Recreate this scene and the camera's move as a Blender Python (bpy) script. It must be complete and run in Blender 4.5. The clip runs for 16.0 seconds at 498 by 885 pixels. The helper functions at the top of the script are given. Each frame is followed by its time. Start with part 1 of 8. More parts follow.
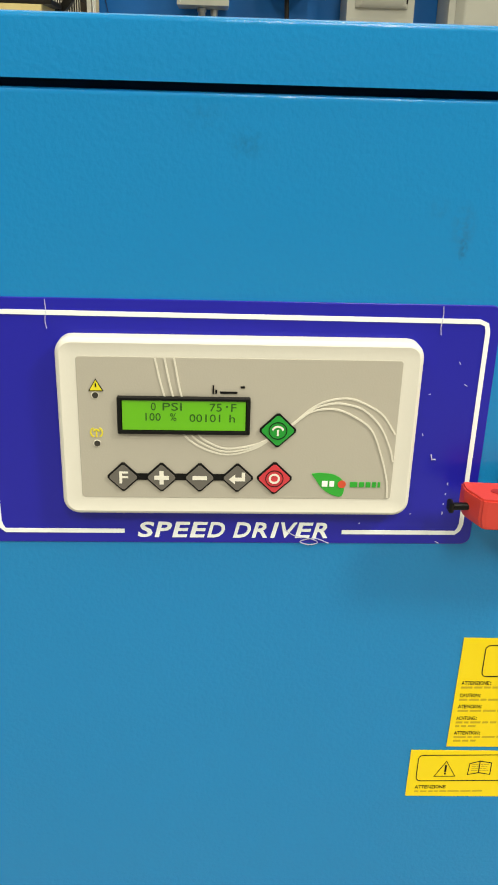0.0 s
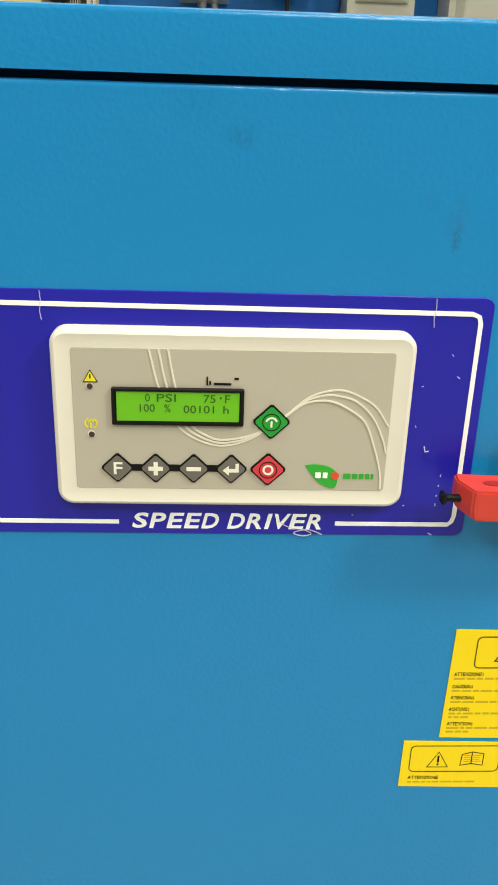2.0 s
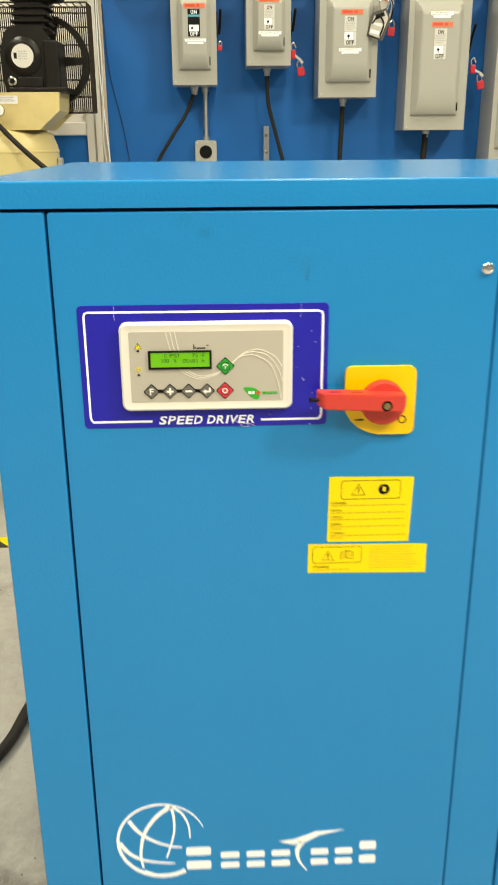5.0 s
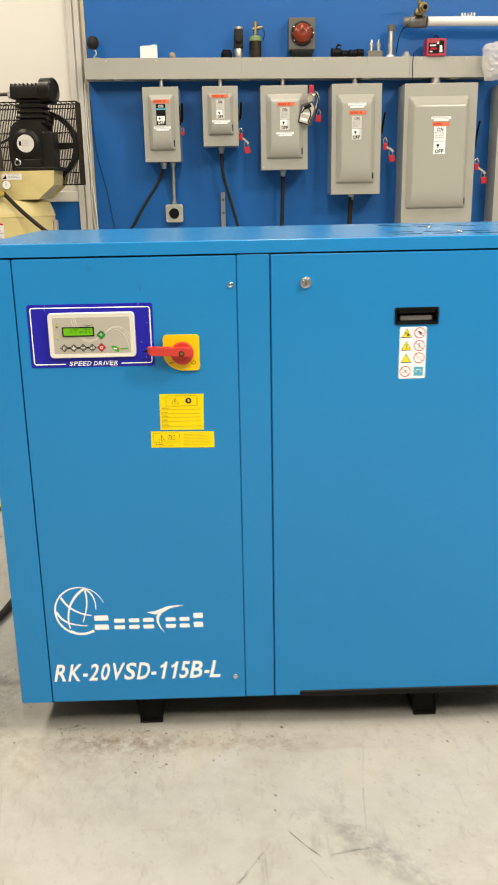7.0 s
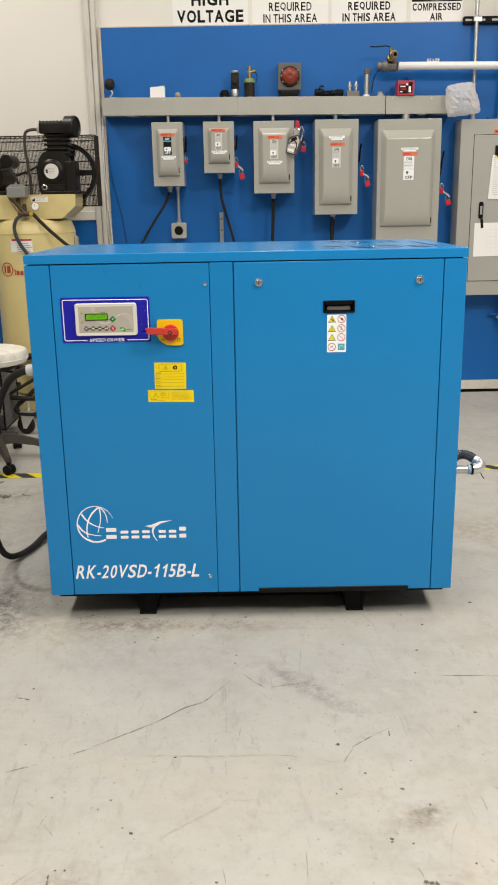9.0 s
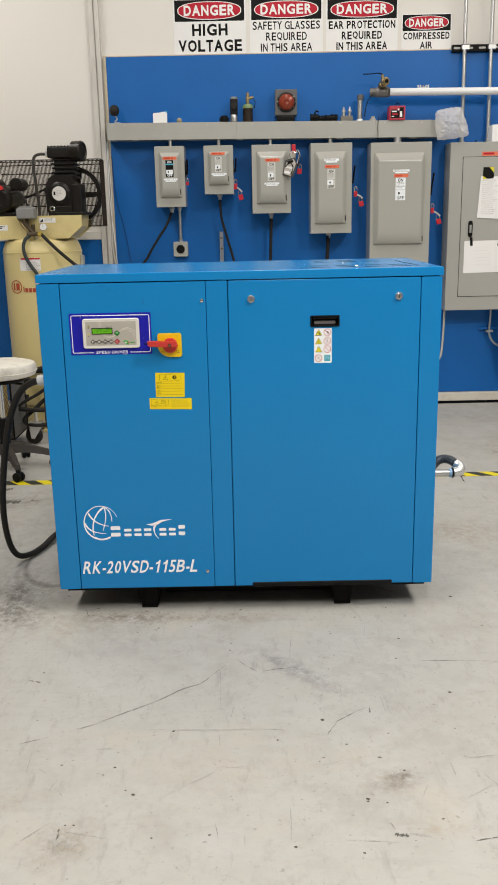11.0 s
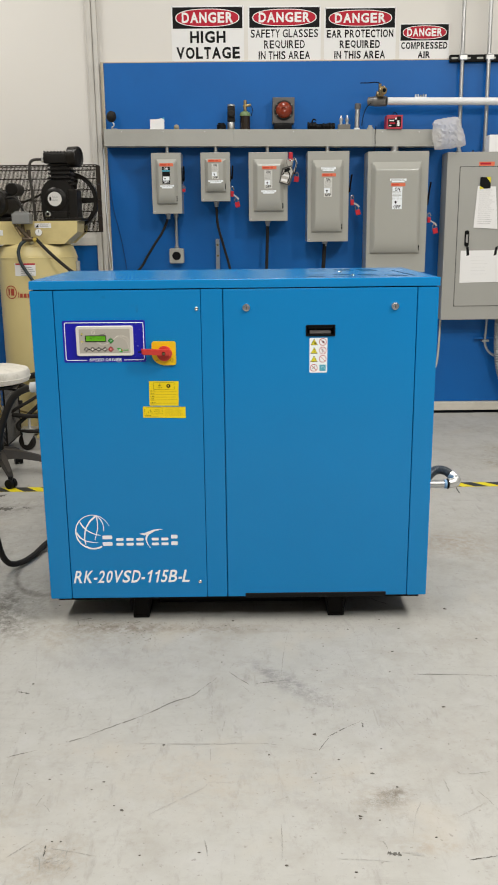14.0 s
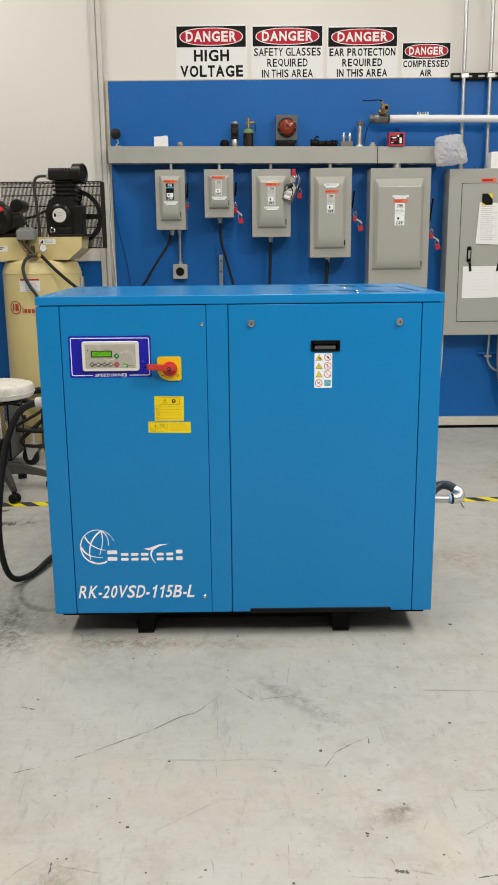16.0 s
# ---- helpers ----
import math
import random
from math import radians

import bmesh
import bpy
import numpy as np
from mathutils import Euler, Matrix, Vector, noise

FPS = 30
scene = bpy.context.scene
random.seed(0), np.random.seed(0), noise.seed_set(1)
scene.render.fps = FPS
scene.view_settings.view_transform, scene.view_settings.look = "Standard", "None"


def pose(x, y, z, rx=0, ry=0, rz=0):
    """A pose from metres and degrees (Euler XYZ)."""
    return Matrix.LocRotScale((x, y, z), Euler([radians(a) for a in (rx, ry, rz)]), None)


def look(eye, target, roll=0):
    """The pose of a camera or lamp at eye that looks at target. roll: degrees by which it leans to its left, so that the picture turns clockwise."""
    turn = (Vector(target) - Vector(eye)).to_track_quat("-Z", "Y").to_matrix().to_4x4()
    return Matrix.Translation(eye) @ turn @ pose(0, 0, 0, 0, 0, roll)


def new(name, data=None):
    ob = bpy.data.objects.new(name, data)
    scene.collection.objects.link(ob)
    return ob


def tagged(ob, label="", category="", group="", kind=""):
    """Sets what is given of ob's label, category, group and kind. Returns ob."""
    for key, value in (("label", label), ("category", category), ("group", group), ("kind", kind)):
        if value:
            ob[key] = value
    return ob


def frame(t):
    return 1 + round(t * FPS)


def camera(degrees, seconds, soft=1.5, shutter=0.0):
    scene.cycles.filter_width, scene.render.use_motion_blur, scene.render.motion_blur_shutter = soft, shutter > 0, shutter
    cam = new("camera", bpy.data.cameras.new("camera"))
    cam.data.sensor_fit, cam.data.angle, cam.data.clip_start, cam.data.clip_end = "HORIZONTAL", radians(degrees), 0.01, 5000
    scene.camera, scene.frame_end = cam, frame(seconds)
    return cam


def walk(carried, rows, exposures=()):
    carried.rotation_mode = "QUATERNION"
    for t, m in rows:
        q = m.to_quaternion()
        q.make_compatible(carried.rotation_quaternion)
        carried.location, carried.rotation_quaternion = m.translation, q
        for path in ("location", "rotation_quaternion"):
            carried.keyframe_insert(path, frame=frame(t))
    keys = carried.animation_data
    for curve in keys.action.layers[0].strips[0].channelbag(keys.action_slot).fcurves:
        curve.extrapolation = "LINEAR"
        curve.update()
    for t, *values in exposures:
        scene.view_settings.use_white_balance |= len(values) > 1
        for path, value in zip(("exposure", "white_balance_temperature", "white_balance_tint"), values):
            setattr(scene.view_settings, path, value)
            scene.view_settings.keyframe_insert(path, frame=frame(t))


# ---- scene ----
cam = camera(32.7, 16.0, soft=1.75, shutter=0.5)
PATH = [
    (0, (0.221, -0.415, 1.163), (0.31, 1.428, 0.392), 1.7),
    (0.5, (0.223, -0.411, 1.161), (0.312, 1.43, 0.383), 1.7),
    (1, (0.224, -0.41, 1.161), (0.315, 1.428, 0.378), 1.9),
    (1.5, (0.222, -0.412, 1.162), (0.317, 1.423, 0.372), 1.9),
    (2, (0.224, -0.418, 1.162), (0.314, 1.421, 0.381), 1.9),
    (2.5, (0.225, -0.419, 1.162), (0.309, 1.421, 0.382), 1.8),
    (3, (0.227, -0.426, 1.162), (0.302, 1.42, 0.395), 1.7),
    (3.2, (0.227, -0.431, 1.164), (0.303, 1.413, 0.395), 1.6),
    (3.7, (0.221, -0.48, 1.173), (0.297, 1.37, 0.419), 1.3),
    (4.25, (0.214, -0.612, 1.195), (0.294, 1.25, 0.469), 0.6),
    (4.8, (0.232, -0.81, 1.224), (0.309, 1.065, 0.532), -0.2),
    (5.3, (0.293, -1.034, 1.251), (0.348, 0.853, 0.59), -0.7),
    (5.5, (0.343, -1.136, 1.268), (0.38, 0.755, 0.619), -0.8),
    (6, (0.416, -1.364, 1.274), (0.419, 0.541, 0.665), -1.3),
    (6.5, (0.444, -1.6, 1.282), (0.476, 0.308, 0.683), -1.9),
    (7, (0.535, -1.821, 1.293), (0.569, 0.095, 0.721), -1.1),
    (7.5, (0.592, -2.024, 1.3), (0.609, -0.103, 0.745), -1.2),
    (8, (0.57, -2.222, 1.304), (0.619, -0.298, 0.758), -1.3),
    (8.5, (0.588, -2.377, 1.317), (0.644, -0.456, 0.763), -1.3),
    (9, (0.653, -2.558, 1.323), (0.656, -0.632, 0.784), -1.0),
    (9.2, (0.67, -2.611, 1.327), (0.66, -0.684, 0.792), -1.1),
    (9.7, (0.691, -2.706, 1.335), (0.672, -0.779, 0.811), -1.1),
    (10.25, (0.698, -2.761, 1.341), (0.683, -0.832, 0.826), -1.1),
    (10.8, (0.692, -2.779, 1.344), (0.686, -0.847, 0.837), -1.2),
    (11.3, (0.683, -2.775, 1.345), (0.675, -0.839, 0.847), -1.2),
    (11.5, (0.684, -2.777, 1.341), (0.674, -0.839, 0.848), -1.3),
    (12, (0.668, -2.756, 1.342), (0.651, -0.815, 0.858), -1.2),
    (12.5, (0.67, -2.735, 1.338), (0.641, -0.794, 0.859), -1.0),
    (13, (0.672, -2.73, 1.343), (0.637, -0.79, 0.858), -0.8),
    (13.5, (0.677, -2.738, 1.347), (0.653, -0.799, 0.856), -0.8),
    (14, (0.69, -2.751, 1.349), (0.696, -0.812, 0.859), -0.6),
    (14.5, (0.692, -2.759, 1.35), (0.715, -0.819, 0.865), -0.8),
    (15, (0.687, -2.754, 1.35), (0.713, -0.811, 0.876), -0.7),
    (15.5, (0.681, -2.755, 1.352), (0.696, -0.81, 0.886), -0.7),
    (16, (0.678, -2.756, 1.351), (0.681, -0.809, 0.895), -0.6),
]
EXPOSURE = [(0, -0.03, 7400, 0), (3.2, -0.03, 7450, 0), (5.5, 0.29, 7980, 2), (6.0, 0.31, 7850, 4), (7.0, 0.05, 7500, 8), (7.5, 0.06, 7350, 8), (8.0, -0.15, 7150, 9), (9.0, -0.27, 6850, 10), (11.5, -0.41, 6560, 10), (14.0, -0.41, 6480, 9), (16, -0.41, 6560, 9)]
walk(cam, [(t, look(eye, target, roll)) for t, eye, target, roll in PATH], EXPOSURE)

# ---- light ----
world = bpy.data.worlds.new("world")
scene.world = world
world.use_nodes = True
world.node_tree.nodes["Background"].inputs[0].default_value = (0.9, 0.95, 1.0, 1)
world.node_tree.nodes["Background"].inputs[1].default_value = 0.008


def ceiling_lamp(x, y, z, sx, sy, watts, warm=(1.0, 0.965, 0.91)):
    d = bpy.data.lights.new("lamp", "AREA")
    d.shape, d.size, d.size_y, d.energy, d.color = "RECTANGLE", sx, sy, watts, warm
    ob = new("lamp", d)
    ob.location = (x, y, z)
    return ob


LAMP_W = 80.5
for ly, lxs, shares in ((-3.0, (-1.6, 0.9), (0.98, 1.38)), (-0.5, (-1.6, 0.9, 3.4), (0.72, 0.40, 0.66)), (2.2, (-1.6, 0.9, 3.4), (0.71, 0.43, 0.63))):
    for lx, share in zip(lxs, shares):
        ceiling_lamp(lx, ly, 4.05, 0.35, 1.3, LAMP_W * share)
ceiling_lamp(3.1, -1.6, 4.05, 0.8, 0.5, LAMP_W * 2.2)

# ---- materials ----


def mat(name, col, rough=0.5, metal=0.0, var=0.06, scale=5.0, bump=0.0, bscale=200.0, rvar=0.06, spec=0.5, emit=0.0, alpha=1.0, island=0.0, grime=None, gscale=2.0, gamount=0.3):
    """A painted, metal or plastic surface: broad tone noise, fine relief, uneven gloss and, where asked, grime."""
    m = bpy.data.materials.new(name)
    m.use_nodes = True
    t = m.node_tree
    n, l = t.nodes, t.links
    b = n["Principled BSDF"]
    b.inputs["Metallic"].default_value = metal
    b.inputs["Specular IOR Level"].default_value = spec
    co = n.new("ShaderNodeTexCoord")
    geo = n.new("ShaderNodeNewGeometry")
    no = n.new("ShaderNodeTexNoise")
    no.inputs["Scale"].default_value, no.inputs["Detail"].default_value = scale, 6
    l.new(geo.outputs["Position"], no.inputs["Vector"])
    mx = n.new("ShaderNodeMix")
    mx.data_type = "RGBA"
    mx.inputs["A"].default_value = (*[max(0, c * (1 - var)) for c in col], 1)
    mx.inputs["B"].default_value = (*[min(1, c * (1 + var)) for c in col], 1)
    l.new(no.outputs["Fac"], mx.inputs["Factor"])
    out = mx.outputs["Result"]
    if grime:
        g = n.new("ShaderNodeTexNoise")
        g.inputs["Scale"].default_value, g.inputs["Detail"].default_value, g.inputs["Roughness"].default_value = gscale, 9, 0.65
        l.new(geo.outputs["Position"], g.inputs["Vector"])
        r = n.new("ShaderNodeMapRange")
        r.inputs["From Min"].default_value, r.inputs["From Max"].default_value = 0.52, 0.72
        r.inputs["To Max"].default_value = gamount
        l.new(g.outputs["Fac"], r.inputs["Value"])
        m2 = n.new("ShaderNodeMix")
        m2.data_type = "RGBA"
        m2.inputs["B"].default_value = (*grime, 1)
        l.new(r.outputs["Result"], m2.inputs["Factor"])
        l.new(out, m2.inputs["A"])
        out = m2.outputs["Result"]
    l.new(out, b.inputs["Base Color"])
    rr = n.new("ShaderNodeMapRange")
    rr.inputs["To Min"].default_value, rr.inputs["To Max"].default_value = max(0.02, rough - rvar), min(1, rough + rvar)
    l.new(no.outputs["Fac"], rr.inputs["Value"])
    l.new(rr.outputs["Result"], b.inputs["Roughness"])
    if bump:
        f = n.new("ShaderNodeTexNoise")
        f.inputs["Scale"].default_value, f.inputs["Detail"].default_value = bscale, 3
        l.new(geo.outputs["Position"], f.inputs["Vector"])
        bp = n.new("ShaderNodeBump")
        bp.inputs["Strength"].default_value, bp.inputs["Distance"].default_value = bump, 0.002
        l.new(f.outputs["Fac"], bp.inputs["Height"])
        l.new(bp.outputs["Normal"], b.inputs["Normal"])
    if emit:
        l.new(out, b.inputs["Emission Color"])
        b.inputs["Emission Strength"].default_value = emit
    if alpha < 1:
        b.inputs["Alpha"].default_value = alpha
    return m


def concrete():
    """Power-trowelled grey-beige slab: cloudy tone, dark smudges, pinholes and faint scuffs."""
    m = bpy.data.materials.new("concrete floor")
    m.use_nodes = True
    t = m.node_tree
    n, l = t.nodes, t.links
    b = n["Principled BSDF"]
    geo = n.new("ShaderNodeNewGeometry")

    def noise_node(s, det=8, rough=0.6, stretch=None):
        k = n.new("ShaderNodeTexNoise")
        k.inputs["Scale"].default_value, k.inputs["Detail"].default_value, k.inputs["Roughness"].default_value = s, det, rough
        src = geo.outputs["Position"]
        if stretch:
            mp = n.new("ShaderNodeMapping")
            mp.inputs["Scale"].default_value, mp.inputs["Rotation"].default_value = stretch[0], stretch[1]
            l.new(src, mp.inputs["Vector"])
            src = mp.outputs["Vector"]
        l.new(src, k.inputs["Vector"])
        return k.outputs["Fac"]

    def ramp(fac, lo, hi, a, c):
        r = n.new("ShaderNodeMapRange")
        r.inputs["From Min"].default_value, r.inputs["From Max"].default_value = lo, hi
        r.inputs["To Min"].default_value, r.inputs["To Max"].default_value = a, c
        l.new(fac, r.inputs["Value"])
        return r.outputs["Result"]

    def mix(fac, a, c):
        k = n.new("ShaderNodeMix")
        k.data_type = "RGBA"
        l.new(fac, k.inputs["Factor"])
        for s, v in (("A", a), ("B", c)):
            if isinstance(v, tuple):
                k.inputs[s].default_value = (*v, 1)
            else:
                l.new(v, k.inputs[s])
        return k.outputs["Result"]

    base = mix(noise_node(1.3, 6), (0.377, 0.365, 0.333), (0.417, 0.408, 0.383))
    base = mix(ramp(noise_node(9, 8, 0.7), 0.44, 0.68, 0, 0.55), base, (0.334, 0.32, 0.289))
    base = mix(ramp(noise_node(9, 8, 0.72, ((0.7, 3.0, 1), (0, 0, 0.9))), 0.56, 0.72, 0, 0.35), base, (0.294, 0.28, 0.254))
    base = mix(ramp(noise_node(13, 10, 0.75), 0.54, 0.68, 0, 0.5), base, (0.294, 0.276, 0.249))
    base = mix(ramp(noise_node(8, 8, 0.72, ((3.2, 0.8, 1), (0, 0, 0.5))), 0.56, 0.70, 0, 0.65), base, (0.267, 0.254, 0.231))
    base = mix(ramp(noise_node(2.4, 10, 0.72), 0.55, 0.72, 0, 0.55), base, (0.294, 0.271, 0.231))
    base = mix(ramp(noise_node(3.0, 8, 0.7, ((0.5, 4.0, 1), (0, 0, 0.5))), 0.60, 0.74, 0, 0.45), base, (0.294, 0.276, 0.245))
    base = mix(ramp(noise_node(2.5, 8, 0.7, ((5.0, 0.6, 1), (0, 0, -0.6))), 0.62, 0.76, 0, 0.45), base, (0.285, 0.267, 0.24))
    base = mix(ramp(noise_node(34, 6, 0.7), 0.57, 0.74, 0, 0.6), base, (0.276, 0.258, 0.231))
    base = mix(ramp(noise_node(5.5, 3, 0.5), 0.60, 0.70, 0, 0.4), base, (0.432, 0.423, 0.408))
    base = mix(ramp(noise_node(3.4, 3, 0.5), 0.60, 0.72, 0, 0.45), base, (0.432, 0.392, 0.329))
    base = mix(ramp(noise_node(70, 2, 0.5), 0.665, 0.74, 0, 0.45), base, (0.16, 0.142, 0.125))
    def stain(cx, cy, hx, hy, turn, power, tint):
        """A cloudy mark: centre, half sizes, turn, strength, colour."""
        nonlocal base
        mp = n.new("ShaderNodeMapping")
        mp.vector_type = "TEXTURE"
        mp.inputs["Location"].default_value, mp.inputs["Rotation"].default_value, mp.inputs["Scale"].default_value = (cx, cy, 0), (0, 0, turn), (hx, hy, 1)
        l.new(geo.outputs["Position"], mp.inputs["Vector"])
        ln = n.new("ShaderNodeVectorMath")
        ln.operation = "LENGTH"
        l.new(mp.outputs["Vector"], ln.inputs[0])
        mul = n.new("ShaderNodeMath")
        mul.operation = "MULTIPLY"
        l.new(ramp(ln.outputs["Value"], 0.15, 1.3, power, 0.0), mul.inputs[0])
        l.new(ramp(noise_node(30 if hx < 0.3 else 12, 10, 0.78), 0.42, 0.62, 0.0, 1.0), mul.inputs[1])
        base = mix(mul.outputs["Value"], base, tint)

    def ring_mark(cx, cy, hx, hy, wide, power, tint):
        """A ring-shaped cloudy mark: centre, half sizes, band width, strength, colour."""
        nonlocal base
        mp = n.new("ShaderNodeMapping")
        mp.vector_type = "TEXTURE"
        mp.inputs["Location"].default_value, mp.inputs["Scale"].default_value = (cx, cy, 0), (hx, hy, 1)
        l.new(geo.outputs["Position"], mp.inputs["Vector"])
        ln = n.new("ShaderNodeVectorMath")
        ln.operation = "LENGTH"
        l.new(mp.outputs["Vector"], ln.inputs[0])
        off = n.new("ShaderNodeMath")
        off.operation = "SUBTRACT"
        off.inputs[1].default_value = 1.0
        l.new(ln.outputs["Value"], off.inputs[0])
        away = n.new("ShaderNodeMath")
        away.operation = "ABSOLUTE"
        l.new(off.outputs["Value"], away.inputs[0])
        mul = n.new("ShaderNodeMath")
        mul.operation = "MULTIPLY"
        l.new(ramp(away.outputs["Value"], 0.1 * wide, wide, power, 0.0), mul.inputs[0])
        l.new(ramp(noise_node(18, 8, 0.7), 0.32, 0.58, 0.2, 1.0), mul.inputs[1])
        base = mix(mul.outputs["Value"], base, tint)

    stain(0.81, -0.415, 0.19, 0.042, -0.82, 1.0, (0.17, 0.16, 0.165))
    stain(0.08, -1.02, 0.10, 0.04, 0.3, 0.7, (0.30, 0.26, 0.20))
    stain(0.40, -0.29, 0.28, 0.12, -0.1, 0.25, (0.32, 0.31, 0.29))
    stain(0.15, -0.22, 0.22, 0.10, 0.2, 0.25, (0.32, 0.31, 0.29))
    stain(1.00, -0.40, 0.25, 0.16, 0.2, 0.6, (0.33, 0.32, 0.30))
    stain(1.045, -0.942, 0.030, 0.022, 0.4, 1.0, (0.11, 0.09, 0.07))
    stain(0.20, -0.27, 0.26, 0.07, 0.25, 0.3, (0.31, 0.30, 0.29))
    stain(1.08, -0.56, 0.10, 0.16, 0.2, 0.5, (0.34, 0.33, 0.31))
    stain(1.45, -0.10, 0.30, 0.25, 0.2, 0.5, (0.32, 0.30, 0.26))
    stain(1.75, 0.60, 0.35, 0.5, 0.2, 0.6, (0.28, 0.26, 0.22))
    stain(0.90, -1.02, 0.20, 0.03, -0.6, 0.6, (0.32, 0.31, 0.29))
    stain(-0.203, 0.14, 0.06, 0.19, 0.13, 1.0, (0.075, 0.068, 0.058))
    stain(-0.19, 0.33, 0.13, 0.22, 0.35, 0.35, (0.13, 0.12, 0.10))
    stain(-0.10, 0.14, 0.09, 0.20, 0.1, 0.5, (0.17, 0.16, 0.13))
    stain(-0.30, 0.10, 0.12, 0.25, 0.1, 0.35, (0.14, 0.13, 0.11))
    ring_mark(-0.09, 0.50, 0.155, 0.25, 0.11, 0.8, (0.115, 0.106, 0.092))
    stain(-0.50, 0.75, 0.35, 0.5, 0.0, 0.45, (0.15, 0.14, 0.12))
    # darker brown bands, level along the cabinet's front foot
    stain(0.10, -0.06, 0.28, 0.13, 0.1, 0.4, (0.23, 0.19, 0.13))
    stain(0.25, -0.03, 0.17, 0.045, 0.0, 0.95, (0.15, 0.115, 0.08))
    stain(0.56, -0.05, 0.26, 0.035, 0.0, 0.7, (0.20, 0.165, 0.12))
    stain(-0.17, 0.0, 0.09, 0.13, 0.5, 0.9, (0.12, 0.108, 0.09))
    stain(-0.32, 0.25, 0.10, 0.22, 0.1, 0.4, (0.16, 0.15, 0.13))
    stain(-0.52, 1.30, 0.30, 0.16, 0.2, 0.7, (0.17, 0.16, 0.14))
    stain(0.45, -0.30, 0.40, 0.14, 0.15, 0.2, (0.34, 0.325, 0.30))
    stain(-0.05, -0.95, 0.30, 0.20, 0.5, 0.4, (0.30, 0.28, 0.25))
    stain(1.25, -0.70, 0.35, 0.22, -0.5, 0.35, (0.32, 0.29, 0.25))
    stain(0.68, -0.90, 0.45, 0.12, 0.1, 0.35, (0.40, 0.34, 0.26))
    stain(1.02, -0.962, 0.075, 0.045, 0.3, 0.9, (0.20, 0.16, 0.115))
    stain(0.24, -1.16, 0.09, 0.07, 0.5, 0.75, (0.27, 0.215, 0.15))
    stain(0.80, -0.965, 0.09, 0.03, -0.65, 0.6, (0.33, 0.315, 0.29))
    stain(0.90, -1.025, 0.10, 0.035, -0.6, 0.6, (0.34, 0.32, 0.29))
    stain(1.22, -0.83, 0.12, 0.035, -0.45, 0.65, (0.33, 0.315, 0.29))
    stain(0.54, -0.84, 0.16, 0.10, 0.0, 0.35, (0.44, 0.37, 0.29))
    stain(0.27, -0.75, 0.14, 0.05, 0.0, 0.3, (0.43, 0.37, 0.30))
    stain(1.10, -1.13, 0.10, 0.035, -0.1, 0.55, (0.32, 0.26, 0.19))
    stain(2.15, 2.04, 0.10, 0.10, 0.2, 0.85, (0.22, 0.19, 0.12))
    stain(2.13, 2.19, 0.22, 0.07, 0.3, 0.7, (0.26, 0.24, 0.20))
    stain(2.24, 2.36, 0.10, 0.12, 0.2, 0.7, (0.25, 0.21, 0.14))
    stain(2.17, 2.95, 0.35, 0.20, 0.1, 0.6, (0.28, 0.26, 0.22))
    stain(2.75, 3.25, 0.30, 0.25, 0.3, 0.8, (0.16, 0.14, 0.11))
    stain(1.58, 0.75, 0.20, 0.16, 0.2, 0.7, (0.27, 0.21, 0.15))
    l.new(base, b.inputs["Base Color"])
    l.new(ramp(noise_node(4, 5), 0.3, 0.7, 0.52, 0.72), b.inputs["Roughness"])
    b.inputs["Specular IOR Level"].default_value = 0.3
    bp = n.new("ShaderNodeBump")
    bp.inputs["Strength"].default_value, bp.inputs["Distance"].default_value = 0.12, 0.003
    l.new(noise_node(60, 6), bp.inputs["Height"])
    l.new(bp.outputs["Normal"], b.inputs["Normal"])
    return m


def smudge(m, cx, cz, hx, hz, power, tint):
    """A greasy finger mark rubbed into an upright painted sheet."""
    t = m.node_tree
    n, l = t.nodes, t.links
    sock = n["Principled BSDF"].inputs["Base Color"]
    below = sock.links[0].from_socket
    geo = n.new("ShaderNodeNewGeometry")
    mp = n.new("ShaderNodeMapping")
    mp.vector_type = "TEXTURE"
    mp.inputs["Location"].default_value, mp.inputs["Scale"].default_value = (cx, 0, cz), (hx, 0.2, hz)
    l.new(geo.outputs["Position"], mp.inputs["Vector"])
    ln = n.new("ShaderNodeVectorMath")
    ln.operation = "LENGTH"
    l.new(mp.outputs["Vector"], ln.inputs[0])
    fall = n.new("ShaderNodeMapRange")
    fall.inputs["From Min"].default_value, fall.inputs["From Max"].default_value = 0.1, 1.2
    fall.inputs["To Min"].default_value, fall.inputs["To Max"].default_value = power, 0.0
    l.new(ln.outputs["Value"], fall.inputs["Value"])
    no = n.new("ShaderNodeTexNoise")
    no.inputs["Scale"].default_value, no.inputs["Detail"].default_value = 260, 6
    l.new(geo.outputs["Position"], no.inputs["Vector"])
    cut = n.new("ShaderNodeMapRange")
    cut.inputs["From Min"].default_value, cut.inputs["From Max"].default_value = 0.38, 0.62
    l.new(no.outputs["Fac"], cut.inputs["Value"])
    mul = n.new("ShaderNodeMath")
    mul.operation = "MULTIPLY"
    l.new(fall.outputs["Result"], mul.inputs[0])
    l.new(cut.outputs["Result"], mul.inputs[1])
    k = n.new("ShaderNodeMix")
    k.data_type = "RGBA"
    k.inputs["B"].default_value = (*tint, 1)
    l.new(mul.outputs["Value"], k.inputs["Factor"])
    l.new(below, k.inputs["A"])
    l.new(k.outputs["Result"], sock)


